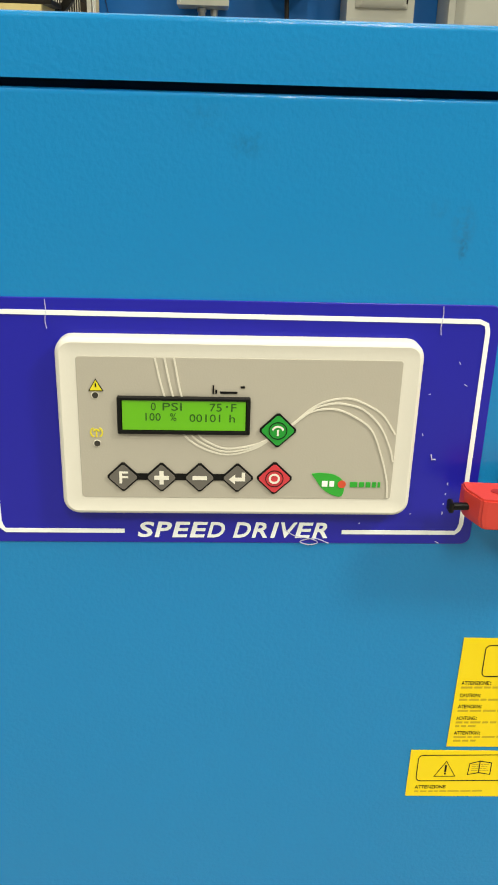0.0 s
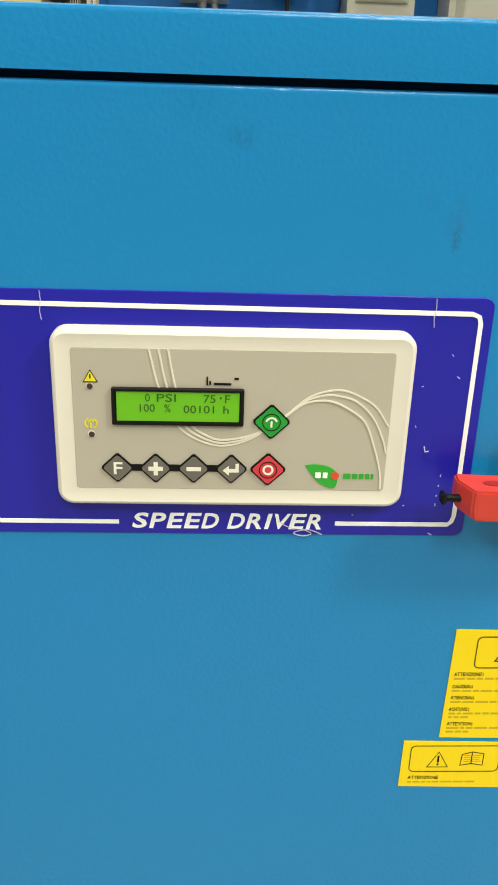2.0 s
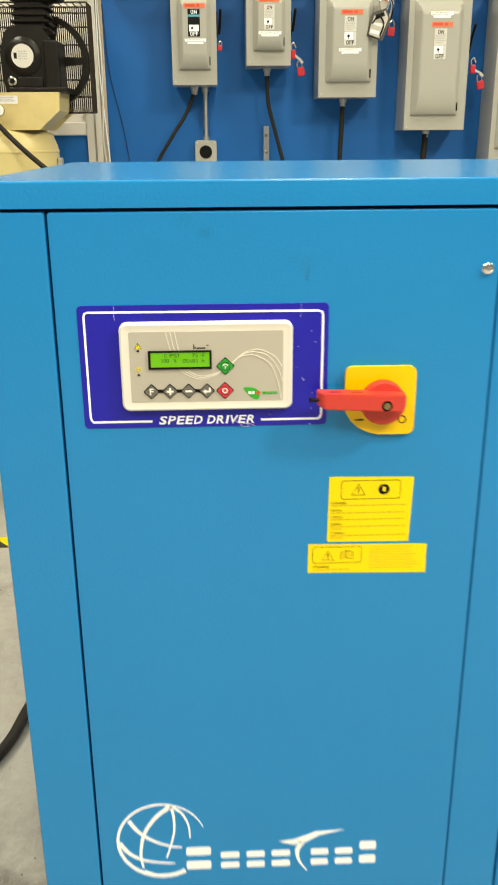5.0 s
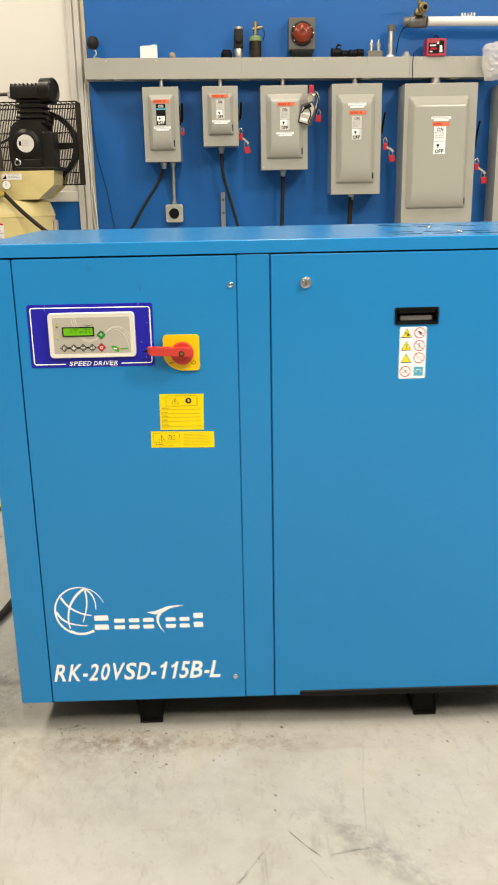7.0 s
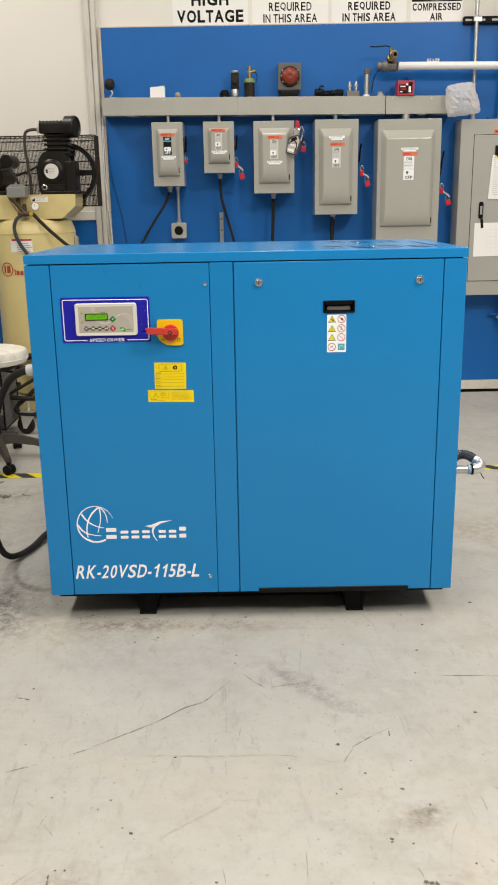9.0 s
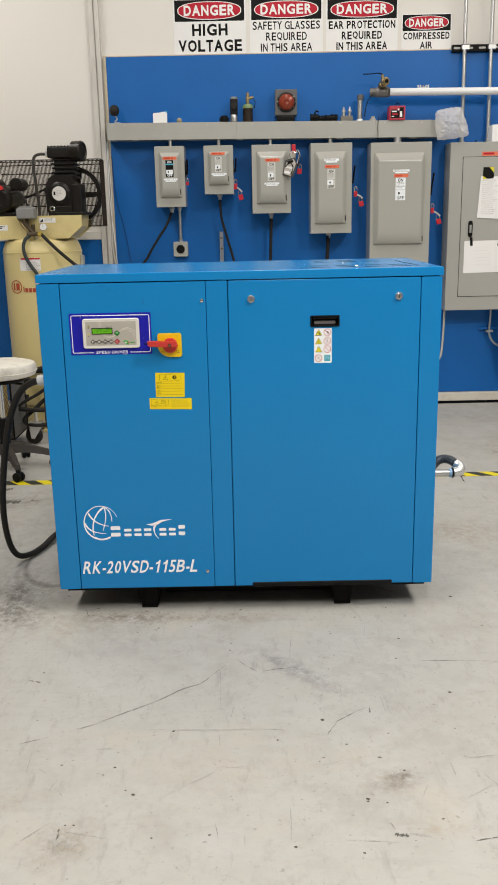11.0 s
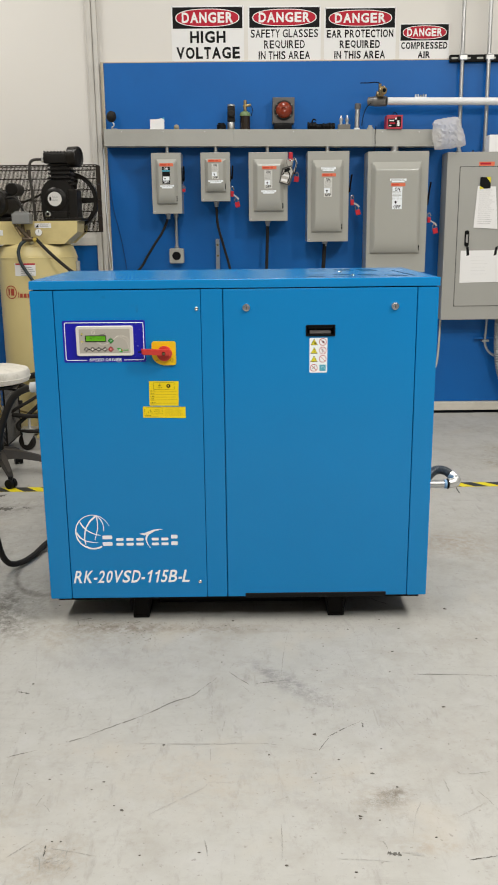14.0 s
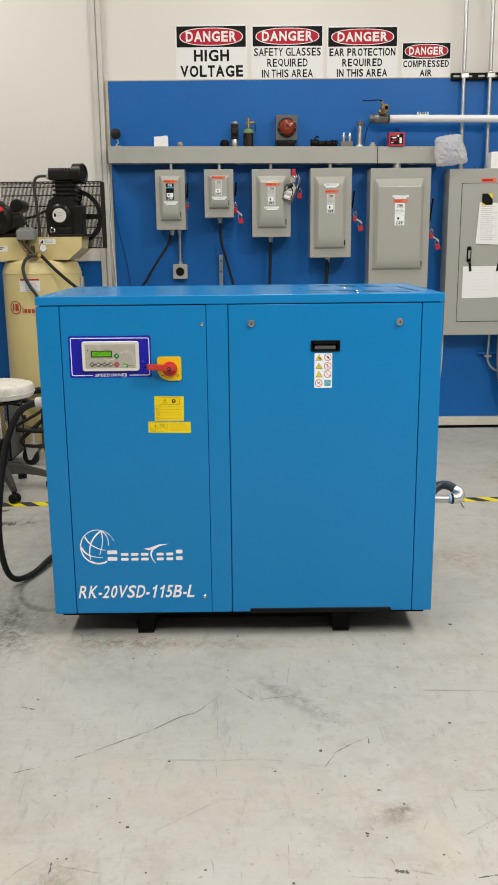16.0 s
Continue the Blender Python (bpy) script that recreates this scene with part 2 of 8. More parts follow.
BLUE = mat("powder-coated blue steel", (0.006, 0.211, 0.530), 0.18, var=0.05, scale=3, bump=0.17, bscale=380, rvar=0.04, spec=0.30)
smudge(BLUE, 0.236, 1.139, 0.0085, 0.007, 0.55, (0.010, 0.12, 0.26))
smudge(BLUE, 0.215, 1.151, 0.013, 0.010, 0.28, (0.010, 0.14, 0.32))
smudge(BLUE, 0.342, 1.103, 0.006, 0.012, 0.50, (0.030, 0.13, 0.26))
smudge(BLUE, 0.343, 1.093, 0.0022, 0.007, 0.8, (0.020, 0.09, 0.18))
smudge(BLUE, 0.329, 1.112, 0.006, 0.006, 0.25, (0.030, 0.14, 0.28))
WALLBLUE = mat("blue painted plywood", (0.004, 0.117, 0.410), 0.42, spec=0.30, var=0.12, scale=2.5, bump=0.12, bscale=90, grime=(0.008, 0.09, 0.30), gscale=3.0, gamount=0.25)
WHITEWALL = mat("white painted wall", (0.73, 0.70, 0.652), 0.7, var=0.03, scale=1.2, bump=0.08, bscale=60)
GREYWALL = mat("grey painted wall", (0.26, 0.255, 0.24), 0.8, var=0.05, scale=1.5)
RAWEDGE = mat("raw plywood edge", (0.56, 0.48, 0.36), 0.8, var=0.2, scale=20)
SILL = mat("worn cream concrete sill", (0.62, 0.58, 0.50), 0.7, var=0.12, scale=8, grime=(0.2, 0.17, 0.13), gscale=5)
CEIL = mat("grey ceiling paint", (0.25, 0.25, 0.245), 0.85, var=0.04)
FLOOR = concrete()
GREY = mat("grey enamel enclosure steel", (0.41, 0.405, 0.367), 0.19, var=0.03, rvar=0.02, scale=6, bump=0.05, bscale=300)
GUTTER = mat("grey wireway steel", (0.40, 0.395, 0.36), 0.42, var=0.06, scale=5, grime=(0.2, 0.18, 0.15), gamount=0.2)
PANELGREY = mat("mid grey panelboard steel", (0.38, 0.375, 0.345), 0.45, var=0.05, scale=4)
BLACK = mat("black plastic", (0.005, 0.005, 0.005), 0.4, var=0.2, spec=0.16)
BLACKSTEEL = mat("black painted steel", (0.006, 0.0055, 0.005), 0.5, var=0.3, scale=12, spec=0.10)
GAP = mat("dark gap", (0.004, 0.005, 0.007), 0.8, var=0.1, spec=0.1)
CASTIRON = mat("black painted cast iron", (0.008, 0.0065, 0.005), 0.36, var=0.4, scale=15, bump=0.35, bscale=90, rvar=0.12, spec=0.28, grime=(0.03, 0.022, 0.015), gscale=9, gamount=0.5)
CHROME = mat("bright chrome", (0.75, 0.74, 0.72), 0.18, metal=1.0, var=0.05)
GALV = mat("galvanised steel", (0.55, 0.55, 0.54), 0.36, metal=0.9, var=0.12, scale=30, bump=0.05)
ALU = mat("dull aluminium", (0.70, 0.70, 0.69), 0.32, metal=0.85, var=0.08, scale=14)
BRASS = mat("aged brass", (0.36, 0.27, 0.14), 0.42, metal=1.0, var=0.2, scale=30)
CREAM = mat("cream enamel", (0.68, 0.565, 0.265), 0.32, var=0.07, scale=4, bump=0.06, bscale=120, grime=(0.38, 0.28, 0.12), gscale=3.0, gamount=0.4)
RUBBER = mat("black rubber", (0.020, 0.018, 0.016), 0.6, var=0.3, scale=25, bump=0.1, spec=0.2)
GREYRUBBER = mat("grey-green air hose", (0.03, 0.04, 0.042), 0.55, var=0.2, scale=25, spec=0.3)
DECAL = mat("royal blue vinyl", (0.012, 0.012, 0.37), 0.30, var=0.05, scale=12, spec=0.3)
WHITE = mat("white print", (0.89, 0.925, 0.95), 0.5, var=0.03)
SIGNWHITE = mat("white sign plastic", (0.79, 0.78, 0.77), 0.42, var=0.02)
STICKGREY = mat("pale grey sticker foil", (0.62, 0.615, 0.58), 0.5, var=0.03)
PAPER = mat("white paper", (0.86, 0.85, 0.84), 0.8, var=0.02)
INK = mat("black ink", (0.006, 0.006, 0.006), 0.55, var=0.1, spec=0.15)
GREYINK = mat("faint grey print", (0.35, 0.34, 0.32), 0.7)
BEZEL = mat("off-white moulded plastic", (0.707, 0.684, 0.628), 0.42, var=0.03, bump=0.03, bscale=500)
MEMBRANE = mat("silver-grey membrane foil", (0.437, 0.409, 0.358), 0.42, var=0.04, scale=8, bump=0.05, bscale=900)
SWOOSH = mat("pearl white foil print", (0.70, 0.67, 0.60), 0.4)
LCD = mat("lit green display", (0.115, 0.42, 0.010), 0.3, var=0.10, scale=30, emit=0.10)
LCDINK = mat("display segment", (0.02, 0.10, 0.004), 0.4)
BTNGREY = mat("grey key foil", (0.13, 0.12, 0.11), 0.4)
BTNGREEN = mat("green key foil", (0.006, 0.30, 0.032), 0.4)
BTNRED = mat("red key foil", (0.60, 0.035, 0.055), 0.4)
LEAF = mat("leaf green print", (0.02, 0.36, 0.03), 0.4)
REDDOT = mat("orange-red print", (0.62, 0.07, 0.03), 0.4)
YELLOW = mat("signal yellow vinyl", (0.86, 0.645, 0.004), 0.4, var=0.03)
YELLOWPL = mat("signal yellow plastic", (0.84, 0.54, 0.006), 0.35, var=0.03)
REDPL = mat("signal red plastic", (0.56, 0.040, 0.030), 0.45, var=0.05, scale=20)
LOCKRED = mat("red anodised padlock", (0.50, 0.015, 0.03), 0.35, var=0.1)
SIGNRED = mat("danger red print", (0.46, 0.013, 0.032), 0.45, spec=0.2)
ORANGE = mat("orange warning print", (0.76, 0.17, 0.08), 0.5)
TEAL = mat("teal blue print", (0.06, 0.38, 0.52), 0.5)
TRIYEL = mat("warning yellow print", (0.75, 0.66, 0.03), 0.5)
LAMPRED = mat("red beacon lens", (0.23, 0.032, 0.010), 0.2, var=0.4, scale=60, bump=0.4, bscale=90)
STOOLTOP = mat("worn off-white vinyl", (0.68, 0.65, 0.58), 0.5, var=0.08, scale=10, bump=0.2, bscale=60, grime=(0.25, 0.22, 0.17), gscale=9, gamount=0.6)
TAPEYEL = mat("yellow floor tape", (0.72, 0.60, 0.01), 0.5, var=0.1, scale=12, grime=(0.2, 0.18, 0.08), gscale=6)
TAPEBLK = mat("black floor tape", (0.03, 0.03, 0.028), 0.5, var=0.2, scale=12)
SCUFF = mat("dark scuff", (0.095, 0.088, 0.075), 0.7, var=0.3, scale=40)
SCUFFSOFT = mat("faint scuff", (0.27, 0.26, 0.237), 0.6, var=0.15, scale=40)
SCUFFPALE = mat("pale scuff", (0.325, 0.313, 0.287), 0.55, var=0.1, scale=40)
DEBRIS = mat("dark crumb", (0.085, 0.072, 0.06), 0.8, var=0.3, scale=80)
BAG = mat("clear plastic bag", (0.80, 0.78, 0.77), 0.16, var=0.06, scale=20, alpha=0.46)
REDBOXM = mat("red carton", (0.45, 0.025, 0.05), 0.45)
FLEX = mat("grey flexible conduit", (0.30, 0.31, 0.30), 0.5, metal=0.3, var=0.1)

# ---- mesh helpers ----
ORIGIN = {}


def thing(name, loc, label, category, group=""):
    ob = new(name)
    ob.empty_display_size = 0.05
    ob.location = loc
    ORIGIN[ob.name] = Vector(loc)
    return tagged(ob, label, category, group)


def join(pieces):
    """One bmesh and its materials out of (bmesh, material) pieces."""
    mats, out = [], bmesh.new()
    for b, m in pieces:
        if m not in mats:
            mats.append(m)
        i = mats.index(m)
        for f in b.faces:
            f.material_index = i
        tmp = bpy.data.meshes.new("tmp")
        b.to_mesh(tmp)
        out.from_mesh(tmp)
        b.free()
        bpy.data.meshes.remove(tmp)
    return out, mats


def part(name, bm, material=None, parent=None, label="", smooth=True):
    """Links a bmesh, or a list of (bmesh, material) pieces, as one mesh object under a thing or part."""
    mats = [material]
    if isinstance(bm, list):
        bm, mats = join(bm)
    off = ORIGIN.get(parent.name, Vector()) if parent else Vector()
    if parent and off.length:
        bmesh.ops.translate(bm, verts=bm.verts, vec=-off)
    bmesh.ops.recalc_face_normals(bm, faces=bm.faces)
    me = bpy.data.meshes.new(name)
    bm.to_mesh(me)
    bm.free()
    for m in mats:
        me.materials.append(m)
    if smooth:
        me.polygons.foreach_set("use_smooth", [True] * len(me.polygons))
        me.set_sharp_from_angle(angle=0.55)
    ob = new(name, me)
    if smooth:
        wn = ob.modifiers.new("weighted_normal", "WEIGHTED_NORMAL")
        wn.keep_sharp = True
    if parent:
        ob.parent = parent
        ORIGIN[ob.name] = off
    if label:
        tagged(ob, label)
    return ob


def structure(name, bm, material=None, label="", category=""):
    return tagged(part(name, bm, material), label, category, kind="structure")


def single(name, bm, material, label, category, group=""):
    """A thing that is one mesh, with its origin at its base."""
    mats = [material]
    if isinstance(bm, list):
        bm, mats = join(bm)
    xs = [v.co for v in bm.verts]
    base = Vector(((min(c.x for c in xs) + max(c.x for c in xs)) / 2, (min(c.y for c in xs) + max(c.y for c in xs)) / 2, min(c.z for c in xs)))
    bmesh.ops.translate(bm, verts=bm.verts, vec=-base)
    ob = part(name, bm, mats[0])
    for m in mats[1:]:
        ob.data.materials.append(m)
    ob.location = base
    ORIGIN[ob.name] = base
    return tagged(ob, label, category, group)


def B():
    return bmesh.new()


def box(x0, x1, y0, y1, z0, z1, bev=0.0, seg=2, bm=None):
    t = bmesh.new()
    bmesh.ops.create_cube(t, size=1)
    for v in t.verts:
        v.co = Vector(((x0, x1)[v.co.x > 0], (y0, y1)[v.co.y > 0], (z0, z1)[v.co.z > 0]))
    if bev:
        bmesh.ops.bevel(t, geom=t.edges, offset=bev, segments=seg, profile=0.5, affect="EDGES")
    return add(bm, t)


def add(bm, t):
    if bm is None:
        return t
    me = bpy.data.meshes.new("tmp")
    t.to_mesh(me)
    t.free()
    bm.from_mesh(me)
    bpy.data.meshes.remove(me)
    return bm


def spin(profile, origin, axis=(0, 0, 1), n=32, bm=None):
    """A turned body: (radius, height) pairs round an axis."""
    t = bmesh.new()
    q = Vector((0, 0, 1)).rotation_difference(Vector(axis))
    rings = []
    for r, h in profile:
        if r < 1e-6:
            rings.append([t.verts.new(Vector(origin) + q @ Vector((0, 0, h)))])
        else:
            rings.append([t.verts.new(Vector(origin) + q @ Vector((r * math.cos(6.2831853 * i / n), r * math.sin(6.2831853 * i / n), h))) for i in range(n)])
    for a, c in zip(rings, rings[1:]):
        for i in range(n):
            j = (i + 1) % n
            if len(a) == 1 and len(c) > 1:
                t.faces.new((a[0], c[i], c[j]))
            elif len(c) == 1 and len(a) > 1:
                t.faces.new((a[i], a[j], c[0]))
            elif len(a) > 1:
                t.faces.new((a[i], a[j], c[j], c[i]))
    for r in (rings[0], rings[-1]):
        if len(r) > 2:
            t.faces.new(r)
    return add(bm, t)


def rod(p0, p1, r, n=20, bev=0.0, bm=None):
    p0, p1 = Vector(p0), Vector(p1)
    h = (p1 - p0).length
    pr = [(r - bev, 0), (r, bev), (r, h - bev), (r - bev, h)] if bev else [(r, 0), (r, h)]
    return spin(pr, p0, (p1 - p0).normalized(), n, bm)


def curve_points(pts, steps=8):
    """A smooth line through the points."""
    p = [Vector(q) for q in pts]
    p = [2 * p[0] - p[1]] + p + [2 * p[-1] - p[-2]]
    out = []
    for i in range(1, len(p) - 2):
        a, b, c, d = p[i - 1 : i + 3]
        for k in range(steps):
            s = k / steps
            out.append(0.5 * (2 * b + (c - a) * s + (2 * a - 5 * b + 4 * c - d) * s * s + (3 * b - a - 3 * c + d) * s**3))
    return out + [p[-2]]


def tube(pts, r, n=12, steps=8, bm=None, ridge=0.0, straight=False):
    """A hose along a smooth line; ridge gives it corrugations."""
    line = [Vector(q) for q in pts] if straight else curve_points(pts, steps)
    t = bmesh.new()
    rings = []
    up = Vector((0.13, 0.27, 0.95))
    for i, p in enumerate(line):
        d = (line[min(i + 1, len(line) - 1)] - line[max(i - 1, 0)]).normalized()
        u = (up - d * up.dot(d)).normalized()
        w = d.cross(u)
        up = u
        rr = r + (ridge if i % 2 else 0)
        rings.append([t.verts.new(p + rr * (u * math.cos(6.2831853 * k / n) + w * math.sin(6.2831853 * k / n))) for k in range(n)])
    for a, c in zip(rings, rings[1:]):
        for k in range(n):
            t.faces.new((a[k], a[(k + 1) % n], c[(k + 1) % n], c[k]))
    t.faces.new(rings[0])
    t.faces.new(rings[-1])
    return add(bm, t)


def prism(outline, y0, y1, bm=None):
    """A flat shape, given by (x, z) corners, between two depths."""
    t = bmesh.new()
    a = [t.verts.new((x, y0, z)) for x, z in outline]
    c = [t.verts.new((x, y1, z)) for x, z in outline]
    t.faces.new(a)
    t.faces.new(c)
    for i in range(len(a)):
        j = (i + 1) % len(a)
        t.faces.new((a[i], a[j], c[j], c[i]))
    return add(bm, t)


def rrect(x0, x1, z0, z1, r, n=5):
    out = []
    for cx, cz, a0 in ((x1 - r, z1 - r, 0), (x0 + r, z1 - r, 90), (x0 + r, z0 + r, 180), (x1 - r, z0 + r, 270)):
        for k in range(n + 1):
            a = math.radians(a0 + 90 * k / n)
            out.append((cx + r * math.cos(a), cz + r * math.sin(a)))
    return out


def loft(x0, x1, z0, z1, r, steps, cap=True, bm=None, n=5):
    """Rounded rectangles, each with its inset and depth, skinned one to the next."""
    t = bmesh.new()
    rings = []
    for inset, y in steps:
        rings.append([t.verts.new((x, y, z)) for x, z in rrect(x0 + inset, x1 - inset, z0 + inset, z1 - inset, max(0.0004, r - inset), n)])
    for a, c in zip(rings, rings[1:]):
        for k in range(len(a)):
            j = (k + 1) % len(a)
            t.faces.new((a[k], a[j], c[j], c[k]))
    if cap:
        t.faces.new(rings[-1])
    return add(bm, t)


def ribbon(pts, w, y0, y1, closed=False, w_end=None, bm=None):
    """A flat band of a given width along (x, z) points, between two depths."""
    t = bmesh.new()
    p = [Vector(q) for q in pts]
    m = len(p)
    rows = []
    for i, q in enumerate(p):
        a = p[(i - 1) % m] if (closed or i > 0) else q
        c = p[(i + 1) % m] if (closed or i < m - 1) else q
        d = (c - a).normalized()
        nrm = Vector((-d.y, d.x))
        ww = w if w_end is None else w + (w_end - w) * i / (m - 1)
        lft, rgt = q + nrm * ww / 2, q - nrm * ww / 2
        rows.append([t.verts.new((lft.x, y0, lft.y)), t.verts.new((rgt.x, y0, rgt.y)), t.verts.new((rgt.x, y1, rgt.y)), t.verts.new((lft.x, y1, lft.y))])
    for i in range(m if closed else m - 1):
        a, c = rows[i], rows[(i + 1) % m]
        for k in range(4):
            t.faces.new((a[k], a[(k + 1) % 4], c[(k + 1) % 4], c[k]))
    if not closed:
        t.faces.new(rows[0])
        t.faces.new(rows[-1])
    return add(bm, t)


def arc(cx, cz, rx, rz, a0, a1, n=18):
    return [(cx + rx * math.cos(math.radians(a0 + (a1 - a0) * k / n)), cz + rz * math.sin(math.radians(a0 + (a1 - a0) * k / n))) for k in range(n + 1)]


def smooth2(pts, steps=8):
    return [(p.x, p.z) for p in curve_points([(x, 0, z) for x, z in pts], steps)]


def letters(body, x0, x1, z0, z1, y0, y1, bold=0.0, slant=0.0, bm=None):
    """Words in the built-in font, stretched to fill x0..x1, z0..z1, facing -y."""
    c = bpy.data.curves.new("words", "FONT")
    c.body, c.size, c.offset, c.resolution_u = body, 1.0, bold, 3
    c.extrude = 0.01
    ob = bpy.data.objects.new("words", c)
    scene.collection.objects.link(ob)
    bpy.context.view_layer.update()
    me = bpy.data.meshes.new_from_object(ob.evaluated_get(bpy.context.evaluated_depsgraph_get()))
    bpy.data.objects.remove(ob)
    bpy.data.curves.remove(c)
    t = bmesh.new()
    t.from_mesh(me)
    bpy.data.meshes.remove(me)
    for v in t.verts:
        v.co.x += slant * v.co.y
    lo = [min(v.co[i] for v in t.verts) for i in (0, 1, 2)]
    hi = [max(v.co[i] for v in t.verts) for i in (0, 1, 2)]
    for v in t.verts:
        f = [(v.co[i] - lo[i]) / max(1e-6, hi[i] - lo[i]) for i in (0, 1, 2)]
        v.co = Vector((x0 + f[0] * (x1 - x0), y1 + (y0 - y1) * f[2], z0 + f[1] * (z1 - z0)))
    return add(bm, t)


ADVANCE = dict(zip("ABCDEFGHIJKLMNOPQRSTUVWXYZ", (72, 72, 72, 72, 67, 61, 78, 72, 28, 56, 72, 61, 83, 72, 78, 67, 78, 72, 67, 61, 72, 67, 94, 67, 67, 61)))


def glyph(ch, bold):
    """One character as (u, v, w) corners and faces: u over its own width, v over the capitals' height, w through its depth."""
    if ch == "1":
        t = prism([(0.52, 0.0), (0.84, 0.0), (0.84, 1.0), (0.60, 1.0), (0.46, 0.87), (0.14, 0.79), (0.14, 0.64), (0.52, 0.70)], 0.0, 1.0)
        for v in t.verts:
            v.co = Vector((v.co.x, v.co.z, 1 - v.co.y))
        return t
    if ch == "-":
        t = prism([(0.0, 0.26), (1.0, 0.26), (1.0, 0.43), (0.0, 0.43)], 0.0, 1.0)
        for v in t.verts:
            v.co = Vector((v.co.x, v.co.z, 1 - v.co.y))
        return t
    if ch == "M":
        t = prism([(0.0, 0.0), (0.18, 0.0), (0.18, 0.70), (0.42, 0.0), (0.58, 0.0), (0.82, 0.70), (0.82, 0.0), (1.0, 0.0), (1.0, 1.0), (0.74, 1.0), (0.5, 0.28), (0.26, 1.0), (0.0, 1.0)], 0.0, 1.0)
    else:
        t = letters(ch, 0, 1, 0, 1, 0, 1, bold)
    for v in t.verts:
        v.co = Vector((v.co.x, v.co.z, 1 - v.co.y))
    return t


def typeset(body, x0, x1, z0, z1, y0, y1, bold=0.0, slant=0.0, bm=None):
    """Words in even grotesque widths between x0 and x1, each character of the built-in font brought to its own width."""
    cells, pen = [], 0.0
    for ch in body:
        adv = 28 if ch == " " else 33 if ch == "-" else ADVANCE.get(ch, 56)
        side = 2 if ch in "AVWYX" else 4 if ch in "TL-" else 6
        if ch != " ":
            cells.append((ch, pen + side, pen + adv - side))
        pen += adv
    lo, hi = cells[0][1], cells[-1][2]
    t = bmesh.new() if bm is None else bm
    lean = slant * (z1 - z0)
    k = (x1 - x0 - lean) / (hi - lo)
    for ch, a, b in cells:
        g = glyph(ch, bold)
        for v in g.verts:
            u, h, w = v.co
            v.co = Vector((x0 + (a - lo + u * (b - a)) * k + lean * h, y1 + (y0 - y1) * (1 - w), z0 + h * (z1 - z0)))
        add(t, g)
    return t


def flat(x0, x1, z0, z1, y0, y1, bm=None):
    return prism([(x0, z0), (x1, z0), (x1, z1), (x0, z1)], y0, y1, bm)


def bars(x0, x1, z0, z1, rows, y0, y1, fill=0.55, seed=1, bm=None):
    """Unreadable lines of print as plain bars."""
    rnd = random.Random(seed)
    t = bmesh.new() if bm is None else bm
    h = (z1 - z0) / rows
    for i in range(rows):
        zt = z1 - i * h
        x, end, tall = x0, x0 + (x1 - x0) * rnd.uniform(0.7, 1.0), h * fill
        while x < end - tall:
            w = min(end - x, max(tall * rnd.uniform(1.6, 6.0), (x1 - x0) * 0.04))
            flat(x, x + w, zt - tall, zt, y0, y1, t)
            x += w + max(tall * 0.7, (x1 - x0) * 0.012)
    return t


def triangle(cx, cz, s, y0, y1, bm=None):
    return prism([(cx - s, cz - s * 0.85), (cx + s, cz - s * 0.85), (cx, cz + s * 0.9)], y0, y1, bm)


def disc(cx, cz, r, y0, y1, n=24, bm=None):
    return prism([(cx + r * math.cos(6.2831853 * k / n), cz + r * math.sin(6.2831853 * k / n)) for k in range(n)], y0, y1, bm)


def ring(cx, cz, r, w, y0, y1, n=28, bm=None):
    return ribbon([(cx + r * math.cos(6.2831853 * k / n), cz + r * math.sin(6.2831853 * k / n)) for k in range(n)], w, y0, y1, True, bm=bm)


# ---- the room ----
WY = 3.445  # face of the blue board on the back wall
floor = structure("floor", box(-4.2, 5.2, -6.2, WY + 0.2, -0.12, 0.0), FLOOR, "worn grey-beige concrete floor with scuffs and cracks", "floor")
structure("ceiling", box(-4.2, 5.2, -6.2, WY + 0.2, 4.2, 4.3), CEIL, "plain grey ceiling", "ceiling")
structure("wall_north", box(-4.2, 5.2, WY + 0.012, WY + 0.2, 0, 4.2), WHITEWALL, "white painted wall above blue boards", "wall")
structure("wall_west", box(-4.35, -4.2, -6.2, WY + 0.2, 0, 4.2), GREYWALL, "plain grey wall", "wall")
structure("wall_east", box(5.2, 5.35, -6.2, WY + 0.2, 0, 4.2), GREYWALL, "plain grey wall", "wall")
structure("wall_south", box(-4.35, 5.35, -6.35, -6.2, 0, 4.2), GREYWALL, "plain grey wall", "wall")
board = structure("wall_panel", box(-0.25, 4.6, WY, WY + 0.012, 0.085, 2.439, 0.001, 1), WALLBLUE, "blue painted plywood board on the wall", "wall panel")
structure("wall_panel", box(-4.1, -0.3525, WY, WY + 0.012, 0.085, 1.24, 0.001, 1), WALLBLUE, "low blue painted board on the wall", "wall panel")
structure("trim", box(-0.270, -0.2505, WY - 0.002, WY + 0.012, 0.085, 2.444), RAWEDGE, "raw plywood edge strip", "trim")
structure("trim", box(-0.2505, 2.2, WY - 0.001, WY + 0.012, 2.4392, 2.445), RAWEDGE, "raw plywood edge strip", "trim")
structure("trim", box(-4.1, -0.3525, WY - 0.010, WY + 0.012, 1.2405, 1.30, 0.004, 1), WHITEWALL, "white painted wall rail", "trim")
col = box(-0.352, -0.316, WY - 0.014, WY + 0.012, 0.0, 4.2, 0.003, 2)
box(-0.3158, -0.3082, WY - 0.007, WY + 0.012, 0.0, 4.2, 0, 1, col)
box(-0.308, -0.279, WY - 0.026, WY + 0.012, 0.0, 4.2, 0.004, 2, col)
